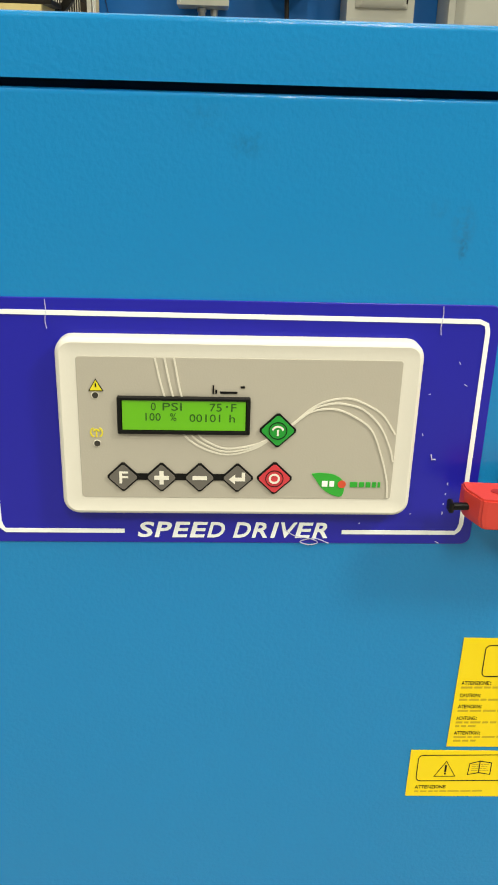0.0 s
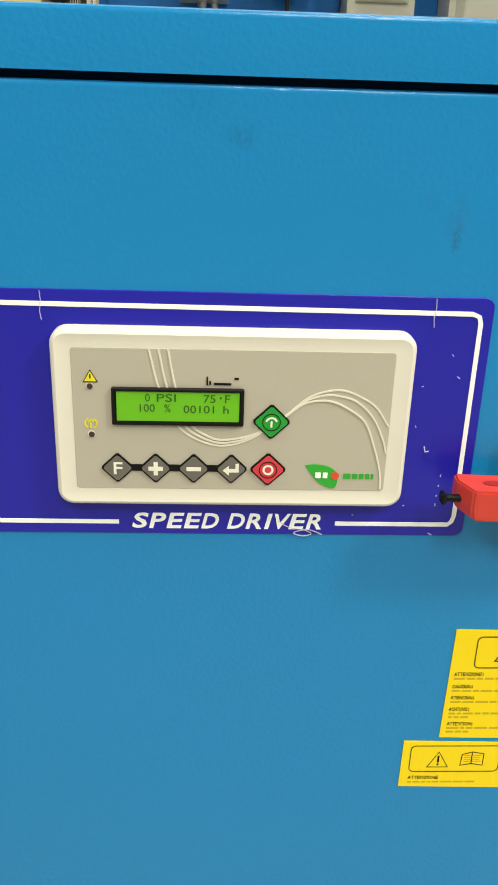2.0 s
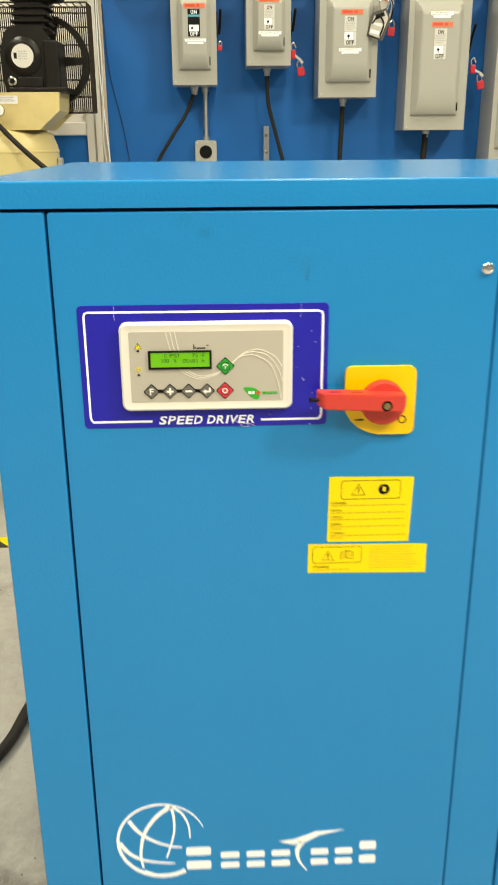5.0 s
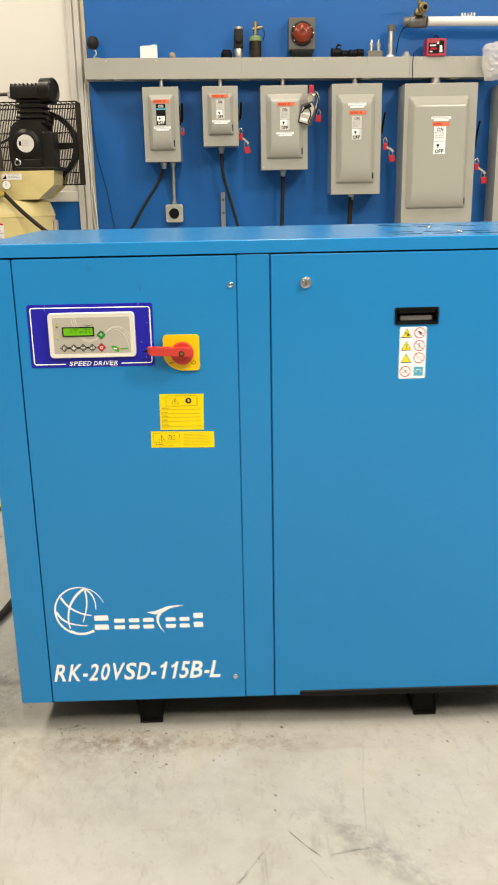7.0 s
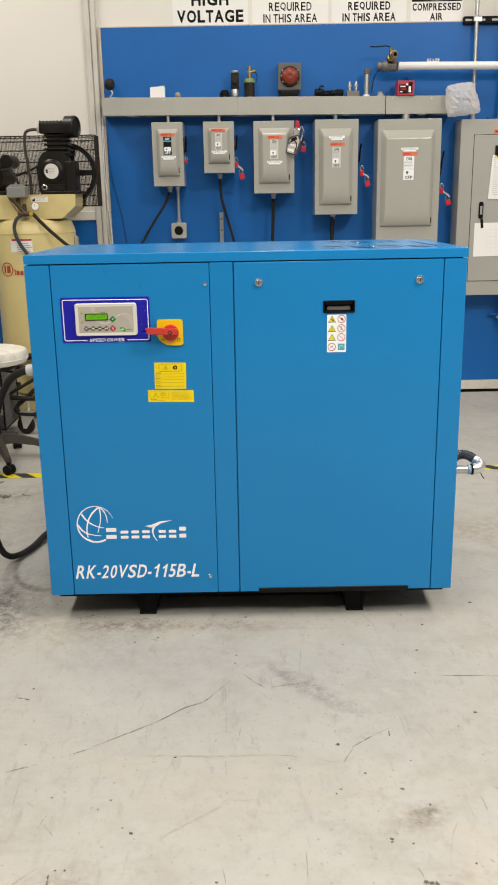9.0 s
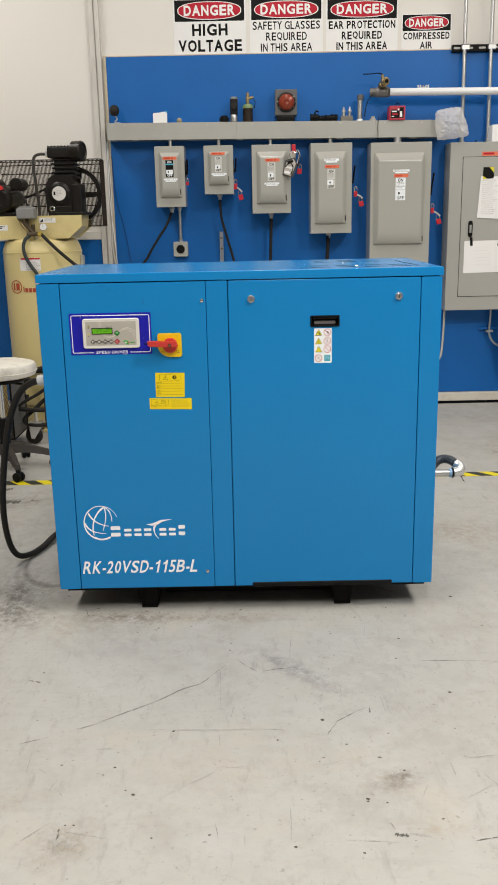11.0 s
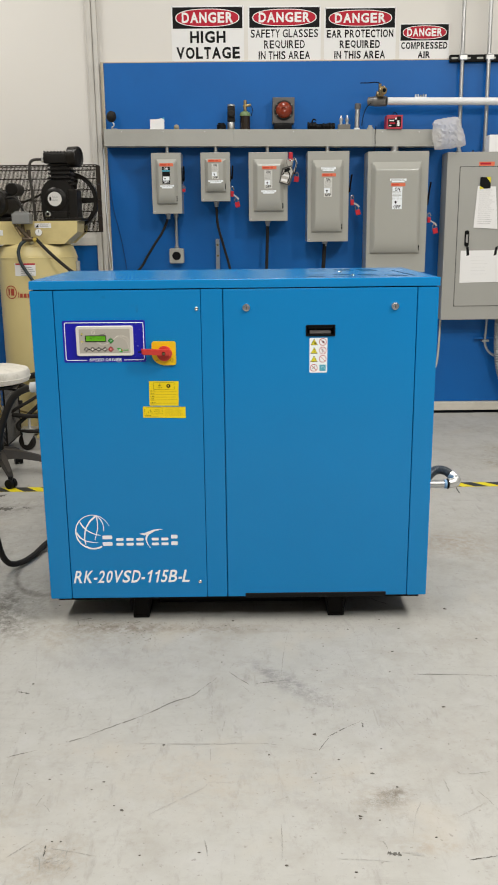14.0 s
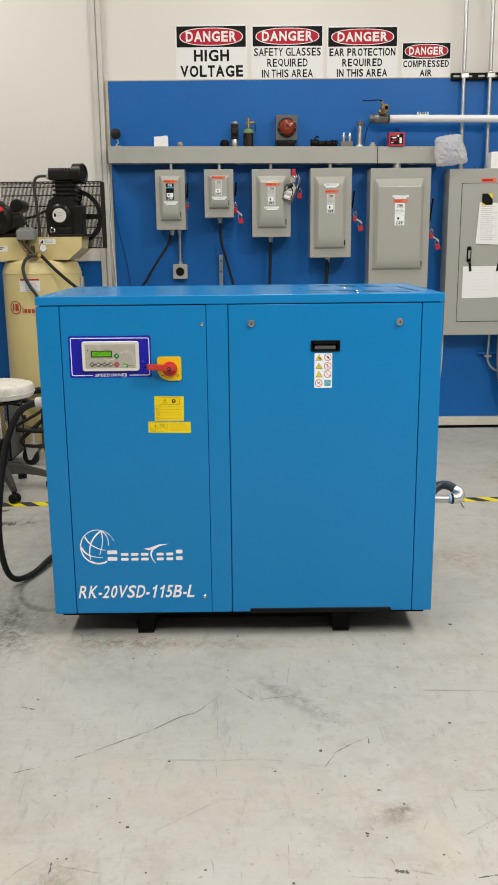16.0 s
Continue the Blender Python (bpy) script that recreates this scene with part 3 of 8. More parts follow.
structure("trim", col, mat("grey-white painted trim", (0.60, 0.575, 0.53), 0.6, var=0.06, scale=6, grime=(0.3, 0.28, 0.25)), "white painted stepped vertical wall trim", "trim")
sill = structure("baseboard", box(-4.1, 5.1, WY - 0.035, WY + 0.012, 0.022, 0.083, 0.004, 2), SILL, "worn cream sill along the wall foot", "baseboard")
structure("baseboard", box(-4.1, 5.1, WY - 0.022, WY + 0.012, 0.0, 0.0215), GAP, "dark gap under the sill", "baseboard")

# ---- the compressor cabinet ----
MW, MD, Z0, Z1, LID = 1.313, 0.675, 0.0964, 1.160, 1.191
unit = thing("compressor_cabinet", (MW / 2, MD / 2, 0), "blue powder-coated steel rotary compressor cabinet standing on black feet", "compressor")


def pan(x0, x1, z0, z1, y0=0.0, y1=0.022, r=0.003):
    """A folded sheet-steel panel with rounded front edges."""
    return loft(x0, x1, z0, z1, 0.004, [(0, y1), (0, y0 + r), (r * 0.3, y0 + r * 0.3), (r, y0)])


part("carcass", box(0.012, MW - 0.012, 0.024, MD - 0.012, Z0 + 0.004, Z1 - 0.002), BLUE, unit, "blue steel frame behind the doors")
part("corner_post", pan(0.0, 0.0740, Z0, Z1 + 0.0012), BLUE, unit)
part("corner_post", pan(1.2455, MW, Z0, Z1 + 0.0012), BLUE, unit)
part("centre_post", pan(0.5478, 0.6176, Z0 + 0.001, Z1 + 0.0020, 0.0005), BLUE, unit)
left_door = part("service_door", pan(0.0760, 0.5469, Z0 + 0.001, Z1 + 0.0008), BLUE, unit, "blue steel door with control panel and switch")

# right door with a pocket cut through it
HX0, HX1, HZ0, HZ1 = 0.8900, 0.9780, 1.0095, 1.0405
dx0, dx1, dz0, dz1 = 0.6198, 1.2438, Z0 + 0.001, Z1 + 0.0010
d = bmesh.new()


def quad_ring(bm, ra, rb):
    for k in range(4):
        bm.faces.new((ra[k], ra[(k + 1) % 4], rb[(k + 1) % 4], rb[k]))


def rect_verts(bm, x0, x1, z0, z1, y):
    return [bm.verts.new(c) for c in ((x0, y, z0), (x1, y, z0), (x1, y, z1), (x0, y, z1))]


e0 = rect_verts(d, dx0, dx1, dz0, dz1, 0.022)
e1 = rect_verts(d, dx0, dx1, dz0, dz1, 0.003)
e2 = rect_verts(d, dx0 + 0.001, dx1 - 0.001, dz0 + 0.001, dz1 - 0.001, 0.001)
e3 = rect_verts(d, dx0 + 0.003, dx1 - 0.003, dz0 + 0.003, dz1 - 0.003, 0.0)
e4 = rect_verts(d, HX0, HX1, HZ0, HZ1, 0.0)
e5 = rect_verts(d, HX0, HX1, HZ0, HZ1, 0.022)
for ra, rb in ((e0, e1), (e1, e2), (e2, e3), (e3, e4), (e4, e5)):
    quad_ring(d, ra, rb)
right_door = part("service_door", d, BLUE, unit, "large blue steel door with recessed pull and two locks")

pk = loft(HX0 - 0.004, HX1 + 0.004, HZ0 - 0.003, HZ1 + 0.003, 0.003, [(0, -0.0005), (0.001, -0.003), (0.004, -0.003), (0.006, 0.004), (0.011, 0.021)])
part("recessed_pull", pk, BLACK, right_door, "black plastic recessed door pull")
part("pull_ledge", box(HX0 + 0.009, HX1 - 0.009, 0.006, 0.020, HZ0 + 0.004, HZ0 + 0.016, 0.003), mat("worn grey plastic ledge", (0.15, 0.14, 0.14), 0.35), right_door, "worn grey ledge inside the pull")
part("pull_lip", box(HX0 + 0.004, HX1 - 0.004, -0.001, 0.016, HZ1 - 0.009, HZ1 - 0.001, 0.002), BLACK, right_door)
for lx in (0.694, 1.173):
    lk = spin([(0.0128, 0), (0.0128, 0.003), (0.0115, 0.005), (0.0085, 0.0052), (0.008, 0.0075), (0.0068, 0.009), (0, 0.009)], (lx, 0, 1.101), (0, -1, 0), 28)
    sl = box(lx - 0.0012, lx + 0.0012, -0.0098, -0.008, 1.101 - 0.0045, 1.101 + 0.0045)
    part("quarter_turn_lock", [(lk, CHROME), (sl, INK)], None, right_door, "chrome quarter-turn lock")
kick = loft(0.681, 1.172, Z0 - 0.002, Z0 + 0.0145, 0.003, [(0, 0.004), (0, -0.0015), (0.0015, -0.003), (0.003, -0.003)])
part("lift_slot_liner", kick, BLACK, right_door, "black plastic strip along the door's lower edge")

lid = loft(0.0, MW + 0.003, 0.0, MD, 0.003, [(0, 0.0), (0, 0.024), (0.0012, 0.0262), (0.003, 0.027)])
for v in lid.verts:
    v.co = Vector((v.co.x, v.co.z - 0.0008, 1.1645 + v.co.y))
bmesh.ops.contextual_create(lid, geom=[e for e in lid.edges if e.is_boundary])
lid_ob = part("lid", lid, BLUE, unit, "glossy blue steel top cover")
# filler under the lid; the gap's shade is put into its dark blue
part("lid_gap", box(0.01, MW - 0.01, 0.014, MD - 0.01, Z1 - 0.003, 1.166), mat("blue darkened for gap shade", (0.002, 0.035, 0.09), 0.7, spec=0.1), unit)
# outlet grille of the lid
SLOT = mat("open vent slot", (0.006, 0.012, 0.02), 1.0, spec=0.0)
for gy, starts in ((0.095, (0.895, 0.985, 1.075, 1.165)), (0.185, (0.895, 0.985, 1.075, 1.165)), (0.445, (0.935, 1.025, 1.115)), (0.535, (0.935, 1.025, 1.115))):
    for gx in starts:
        sl = loft(gx, gx + 0.066, gy, gy + 0.016, 0.007, [(0, 0), (0.0005, 0.0009)])
        for v in sl.verts:
            v.co = Vector((v.co.x, v.co.z, LID + v.co.y))
        part("vent_slot", sl, SLOT, lid_ob)
gr = ribbon([(1.252, 0.10), (1.236, 0.46)], 0.004, 0, 0.0012)
for v in gr.verts:
    v.co = Vector((v.co.x, v.co.z, LID + v.co.y))
part("grille_joint", gr, SLOT, lid_ob, "dark joint beside the outlet grille")
for gx, gy in ((1.034, 0.36), (1.052, 0.132)):
    part("lid_screw", spin([(0.0068, 0), (0.0068, 0.002), (0.005, 0.0042), (0.002, 0.005), (0, 0.005)], (gx, gy, LID), (0, 0, 1), 16), CHROME, lid_ob, "bright zinc lid screw")
part("side_panel", box(0.0, 0.012, 0.0225, MD, Z0, Z1 - 0.0005, 0.002), BLUE, unit)
part("side_panel", box(MW - 0.012, MW, 0.0225, MD, Z0, Z1 - 0.0005, 0.002), BLUE, unit)
part("back_panel", box(0.0125, MW - 0.0125, MD - 0.011, MD, Z0, Z1 - 0.0005, 0.002), BLUE, unit)
hood = box(-0.013, -0.0002, 0.05, 0.50, 0.908, 1.150, 0.004)
part("intake_hood", hood, BLUE, unit, "shallow blue intake hood on the cabinet's side")
part("floor_pan", box(0.02, MW - 0.02, 0.03, MD - 0.02, Z0 - 0.018, Z0 + 0.004), BLACKSTEEL, unit)
# added black box, not a known part, to darken the space underneath
part("shade_block", box(0.36, 0.955, 0.14, 0.60, 0.014, Z0 - 0.0185, 0.004, 1), BLACKSTEEL, unit, "added black block that deepens the shade under the cabinet")
for fx0, fx1 in ((0.279, 0.336), (0.974, 1.032)):
    ft = box(fx0, fx1, 0.045, MD - 0.04, 0.0, 0.006, 0.001, 1)
    box(fx0, fx0 + 0.005, 0.045, MD - 0.04, 0.0062, Z0 - 0.0185, 0.001, 1, ft)
    box(fx1 - 0.005, fx1, 0.045, MD - 0.04, 0.0062, Z0 - 0.0185, 0.001, 1, ft)
    box(fx0 - 0.012, fx1 + 0.012, 0.045, MD - 0.04, Z0 - 0.024, Z0 - 0.0182, 0.001, 1, ft)
    box(fx0 + 0.0052, fx1 - 0.0052, 0.052, 0.056, 0.0062, Z0 - 0.0242, 0, 1, ft)
    for side_, way in ((fx0, -1), (fx1, 1)):
        prism([(side_, Z0 - 0.0245), (side_ + way * 0.012, Z0 - 0.0245), (side_, 0.012)], 0.056, 0.060, ft)
    part("foot_rail", ft, BLACKSTEEL, unit, "black steel fork channel foot")
for sx, sz in ((0.534, 1.099), (0.5235, 0.156)):
    part("panel_screw", spin([(0.0066, 0), (0.0066, 0.0015), (0.005, 0.0036), (0.0022, 0.0046), (0.0018, 0.0034), (0, 0.0034)], (sx, 0, sz), (0, -1, 0), 20), CHROME, left_door, "zinc panel screw")

# ---- control panel on the left door ----
decal = part("panel_decal", loft(0.0995, 0.3668, 0.9292, 1.0655, 0.005, [(0, 0), (0, -0.0006), (0.0003, -0.0009)]), DECAL, unit, "royal blue vinyl decal with white border, scratched")
bd = ribbon([(0.174, 0.9365), (0.1095, 0.9365), (0.1075, 0.9385), (0.1065, 0.942), (0.1065, 1.0535), (0.1075, 1.057), (0.111, 1.0583), (0.356, 1.0573), (0.3595, 1.0558), (0.3605, 1.0523), (0.3605, 0.942), (0.3595, 0.9385), (0.3575, 0.9365), (0.294, 0.9365)], 0.0024, -0.0009, -0.0014)
part("border_line", bd, WHITE, decal)
part("lettering", typeset("SPEED DRIVER", 0.1808, 0.2885, 0.9327, 0.9422, -0.0009, -0.0014, 0.020, 0.24), WHITE, decal)
scr = B()
for cx in (0.1385, 0.3365):
    ribbon([(cx, 1.0648), (cx + 0.0004, 1.0605), (cx - 0.0003, 1.054), (cx + 0.0003, 1.050)], 0.0003, -0.0009, -0.0015, bm=scr)
ribbon(smooth2([(0.262, 0.938), (0.268, 0.934), (0.276, 0.9325), (0.281, 0.930), (0.276, 0.9285), (0.271, 0.9305), (0.279, 0.9325), (0.287, 0.9295)]), 0.0003, -0.0009, -0.0016, bm=scr)
for fx, fz, fl, fa in ((0.339, 0.984, 0.0034, -1.3), (0.340, 0.981, 0.0018, 0.1), (0.333, 0.996, 0.0012, -1.2), (0.350, 0.966, 0.0014, 1.5), (0.3495, 0.960, 0.0010, 1.5), (0.349, 0.954, 0.0010, 1.5), (0.349, 0.948, 0.0016, 1.5), (0.331, 0.948, 0.0008, 0.4), (0.303, 0.942, 0.0009, 0.2), (0.347, 0.931, 0.0026, -0.5), (0.348, 1.036, 0.0016, -1.0), (0.352, 1.024, 0.0020, -0.6), (0.334, 1.018, 0.0012, 0.3)):
    ribbon([(fx, fz), (fx + fl * math.cos(fa), fz + fl * math.sin(fa))], 0.0006 if fl > 0.0016 and fz > 0.975 and fz < 0.99 else 0.0004, -0.0009, -0.0013, bm=scr)
tagged(part("scratches", scr, mat("scratched vinyl", (0.52, 0.52, 0.72), 0.6), decal, "pale scratches in the vinyl"), kind="stuff")

panel = part("control_panel", loft(0.1430, 0.3278, 0.9509, 1.0480, 0.0085, [(0, -0.0008), (0, -0.0070), (0.0004, -0.0083), (0.0012, -0.0093), (0.0024, -0.0098), (0.0088, -0.0085)], n=7), BEZEL, unit, "off-white moulded controller housing with grey foil front")
MY = -0.0088
part("membrane", loft(0.1533, 0.3174, 0.9608, 1.0384, 0.0018, [(0, -0.006), (0, MY + 0.0002), (0.0002, MY)]), MEMBRANE, panel, "silver-grey membrane foil")
P0, P1 = MY, MY - 0.0004
for k, o in enumerate((0.0, 0.0048, 0.0096)):
    tail = [[(0.273, 1.013), (0.282, 1.017), (0.291, 1.018), (0.3, 1.015), (0.3095, 1.009), (0.3168, 0.9985)], [(0.273, 1.012), (0.282, 1.015), (0.289, 1.015), (0.299, 1.012), (0.3085, 1.003), (0.3145, 0.991), (0.3168, 0.983)], [(0.271, 1.01), (0.278, 1.012), (0.285, 1.012), (0.293, 1.009), (0.304, 1.001), (0.3105, 0.986), (0.3145, 0.972), (0.3155, 0.962)]][k]
    sw = ribbon(smooth2([(0.1925 + o, 1.0380), (0.1975 + o * 0.9, 1.017), (0.206 + o * 0.8, 0.9985), (0.216 + o * 0.5, 0.9900 + o * 0.25), (0.230, 0.9862 + o * 0.35), (0.245, 0.9905 + o * 0.2), (0.256, 0.999), (0.263, 1.0040 - o * 0.05)] + tail), 0.0009, P0, P1 - 0.0001 * k)
    part("swoosh_line", sw, SWOOSH, panel, "pearl white printed line")
lf = loft(0.1732, 0.2408, 0.9978, 1.0180, 0.0008, [(0, MY), (0, -0.0106), (0.0005, -0.0110), (0.0017, -0.0110), (0.0022, -0.0098)], cap=True)
part("display_frame", lf, BLACK, panel, "black frame of the display")
sc = box(0.1757, 0.2384, -0.0103, -0.0092, 1.0001, 1.0163)
tx = B()
for word, wx0, wx1, wz in (("0", 0.1903, 0.1928, 1.0108), ("PSI", 0.1962, 0.2060, 1.0108), ("75", 0.2200, 0.2262, 1.0106), ("F", 0.2310, 0.2336, 1.0106), ("100", 0.1875, 0.1952, 1.0052), ("%", 0.1999, 0.2032, 1.0052), ("00101", 0.2098, 0.2255, 1.0048), ("h", 0.2302, 0.2330, 1.0048)):
    letters(word, wx0, wx1, wz, wz + 0.0042, -0.0103, -0.0105, 0, 0, tx)
disc(0.2288, 1.0132, 0.0006, -0.0103, -0.0105, 10, tx)
part("display", [(sc, LCD), (tx, LCDINK)], None, panel, "lit green two-line display with dark characters")


KEYPRINT = mat("cream key print", (0.78, 0.76, 0.70), 0.45)


def diamond(cx, cz, s, inset=0.0):
    s -= inset
    pts = []
    for a in (0, 90, 180, 270):
        for da in (-1, 1):
            b = math.radians(a + da * 5)
            pts.append((cx + s * math.cos(b), cz + s * 0.98 * math.sin(b)))
    return pts


def key(cx, cz, s, face, icon, label):
    K1, K2 = P1 - 0.0010, P1 - 0.0013
    pcs = [(prism(diamond(cx, cz, s), P0, P1 - 0.0006), INK), (prism(diamond(cx, cz, s, 0.0011), P1 - 0.0006, K1), face)]
    if icon:
        pcs.append((icon(cx, cz, K1, K2), KEYPRINT))
        if face is not BTNGREY:
            pcs.append((ring(cx, cz, 0.0046, 0.0004, K1, K2), INK))
    part("key", pcs, None, panel, label)


def icon_f(cx, cz, a, b):
    return letters("F", cx - 0.0020, cx + 0.0026, cz - 0.0034, cz + 0.0034, a, b, 0.01)


def icon_plus(cx, cz, a, b):
    return flat(cx - 0.0011, cx + 0.0011, cz - 0.0038, cz + 0.0038, a, b, flat(cx - 0.0038, cx + 0.0038, cz - 0.0011, cz + 0.0011, a, b - 0.0001))


def icon_minus(cx, cz, a, b):
    return flat(cx - 0.0038, cx + 0.0038, cz - 0.0011, cz + 0.0011, a, b)


def icon_enter(cx, cz, a, b):
    t = prism([(cx - 0.0045, cz - 0.0006), (cx - 0.0012, cz + 0.0022), (cx - 0.0012, cz - 0.0034)], a, b)
    flat(cx - 0.0013, cx + 0.004, cz - 0.0016, cz + 0.0004, a, b, t)
    return flat(cx + 0.0022, cx + 0.004, cz + 0.0004, cz + 0.0034, a, b, t)


def icon_start(cx, cz, a, b):
    t = ribbon(arc(cx, cz - 0.0004, 0.0028, 0.0028, 15, 165, 10), 0.0010, a, b)
    return flat(cx - 0.0005, cx + 0.0005, cz - 0.0028, cz + 0.0006, a, b, t)


def icon_stop(cx, cz, a, b):
    return ring(cx, cz, 0.0024, 0.0011, a, b)


part("key_bridge", flat(0.178, 0.232, 0.9714, 0.9750, P0, P1 - 0.0003), INK, panel)
key(0.1752, 0.9731, 0.0082, BTNGREY, icon_f, "grey diamond key marked F")
key(0.1952, 0.9731, 0.0082, BTNGREY, icon_plus, "grey diamond key with a plus")
key(0.2152, 0.9731, 0.0082, BTNGREY, icon_minus, "grey diamond key with a minus")
key(0.2350, 0.9731, 0.0082, BTNGREY, icon_enter, "grey diamond key with a return arrow")
key(0.2545, 0.9731, 0.0092, BTNRED, icon_stop, "red diamond stop key")
key(0.2553, 1.0003, 0.0094, BTNGREEN, icon_start, "green diamond start key")
for tz, lz in ((1.0235, 1.0181), (0.9978, 0.9918)):
    if tz > 1:
        w = [(triangle(0.1628, tz, 0.0038, P0, P1), INK), (triangle(0.1628, tz - 0.0001, 0.0031, P1, P1 - 0.0002), TRIYEL), (flat(0.1625, 0.1631, tz - 0.0010, tz + 0.0012, P1 - 0.0002, P1 - 0.0004), INK)]
    else:
        t = ribbon(arc(0.1622, tz, 0.0030, 0.0028, 120, 240, 8), 0.0007, P0, P1)
        ribbon(arc(0.1622, tz, 0.0030, 0.0028, -60, 60, 8), 0.0007, P0, P1, bm=t)
        ribbon(arc(0.1622, tz, 0.0016, 0.0016, 20, 160, 8), 0.0007, P0, P1, bm=t)
        flat(0.1618, 0.1626, tz - 0.0026, tz + 0.0006, P0, P1, t)
        w = [(t, TRIYEL)]
    part("warning_symbol", w, None, panel, "small yellow warning symbol")
    part("indicator", [(disc(0.1622, lz, 0.0019, P0, P1, 18), SWOOSH), (disc(0.1624, lz, 0.0016, P1, P1 - 0.0002, 18), mat("dark lamp hole", (0.03, 0.026, 0.022), 0.4))], None, panel, "small unlit indicator lamp")
lf = prism(smooth2([(0.2742, 0.9756), (0.2795, 0.9762), (0.2868, 0.9750), (0.2915, 0.9712), (0.2920, 0.9660), (0.2902, 0.9624), (0.2848, 0.9638), (0.2800, 0.9674), (0.2768, 0.9718), (0.2742, 0.9755)], 4)[:-1], P0, P1)
wd = B()
for bx0, bx1 in ((0.2950, 0.2990), (0.2999, 0.3026), (0.3035, 0.3060), (0.3069, 0.3091), (0.3099, 0.3113)):
    flat(bx0, bx1, 0.9680, 0.9710, P0, P1, wd)
lw = B()
for bx0, bx1 in ((0.2800, 0.2830), (0.2840, 0.2865)):
    flat(bx0, bx1, 0.9684, 0.9716, P1, P1 - 0.0003, lw)
part("maker_mark", [(lf, LEAF), (wd, LEAF), (lw, WHITE), (disc(0.2906, 0.9698, 0.0022, P1, P1 - 0.0003, 18), REDDOT)], None, panel, "green leaf mark with a red dot")
kt = flat(0.2214, 0.2222, 1.0196, 1.0242, P0, P1)
flat(0.2228, 0.2238, 1.0198, 1.0218, P0, P1, kt)
flat(0.2252, 0.2340, 1.0198, 1.0209, P0, P1, kt)
flat(0.2356, 0.2378, 1.0228, 1.0238, P0, P1, kt)
part("model_mark", kt, INK, panel, "small black printed mark")

# ---- rotary main switch ----
switch = part("switch_plate", [(prism([p for p in rrect(0.386, 0.464, 0.918, 0.996, 0.008) if not (p[0] < 0.42 and p[1] < 0.95)][:12] + [(0.386, 0.950), (0.388, 0.942), (0.394, 0.933), (0.402, 0.926), (0.412, 0.921), (0.424, 0.918)] + [p for p in rrect(0.386, 0.464, 0.918, 0.996, 0.008)[-6:]], -0.0002, -0.006), YELLOWPL), (flat(0.3975, 0.4075, 0.9345, 0.9362, -0.006, -0.0063), INK), (ring(0.4505, 0.9352, 0.004, 0.0011, -0.006, -0.0063), INK)], None, left_door, "yellow plastic main switch plate")
part("switch_rotor", spin([(0.0245, 0), (0.0245, 0.010), (0.0232, 0.0125), (0.016, 0.0128), (0, 0.0128)], (0.4270, -0.006, 0.957), (0, -1, 0), 40), REDPL, left_door, "red round switch rotor")
hd = bmesh.new()
top = [(0.3535, -0.0130), (0.3530, -0.0215), (0.3585, -0.0345), (0.3610, -0.0355), (0.4450, -0.0355), (0.4480, -0.0325), (0.4485, -0.0130)]
low = [(0.3550, -0.0130), (0.3545, -0.0215), (0.3600, -0.0345), (0.3622, -0.0355), (0.4440, -0.0355), (0.4465, -0.0325), (0.4470, -0.0130)]
mid = [hd.verts.new((x, y, 0.9618 - 0.02 * (x - 0.354))) for x, y in top]
up_ = [hd.verts.new((x, y, 0.9740 - 0.03 * (x - 0.354))) for x, y in top]
lo_ = [hd.verts.new((x, y, 0.9572 - 0.05 * (x - 0.354))) for x, y in low]
for r0, r1 in ((lo_, mid), (mid, up_)):
    for i in range(len(r0)):
        hd.faces.new((r0[i], r0[(i + 1) % len(r0)], r1[(i + 1) % len(r0)], r1[i]))
hd.faces.new(up_)
hd.faces.new(lo_)
bmesh.ops.recalc_face_normals(hd, faces=hd.faces)
bmesh.ops.bevel(hd, geom=hd.edges, offset=0.0010, segments=2, affect="EDGES")
hole = B()
for hx, hz in ((0.3725, 0.97345), (0.3960, 0.97275)):
    hl = spin([(0.0066, -0.0002), (0.0068, 0.0003), (0, 0.0003)], (0, 0, 0), (0, 0, 1), 24)
    for v in hl.verts:
        v.co = Vector((hx + v.co.x, -0.0245 + v.co.y * 0.45, hz + v.co.z - 0.03 * v.co.x))
    add(hole, hl)
sc = spin([(0.0058, 0), (0.0058, 0.0003), (0, 0.0003)], (0.4270, -0.0355, 0.9600), (0, -1, 0), 20)
sc2 = spin([(0.004, 0), (0.0036, 0.0012), (0, 0.0014)], (0.4270, -0.0357, 0.9600), (0, -1, 0), 16)
part("switch_lever", [(hd, REDPL), (hole, mat("deep red slot", (0.30, 0.012, 0.012), 0.5)), (sc, GAP), (sc2, BRASS)], None, left_door, "red plastic switch lever")
pg = rod((0.3555, -0.0245, 0.9650), (0.3470, -0.0245, 0.9650), 0.0020, 12, 0.0004)
box(0.3443, 0.3472, -0.0278, -0.0212, 0.9620, 0.9682, 0.0012, 2, pg)
part("lever_pin", pg, BLACK, left_door, "small black plastic locking pin")

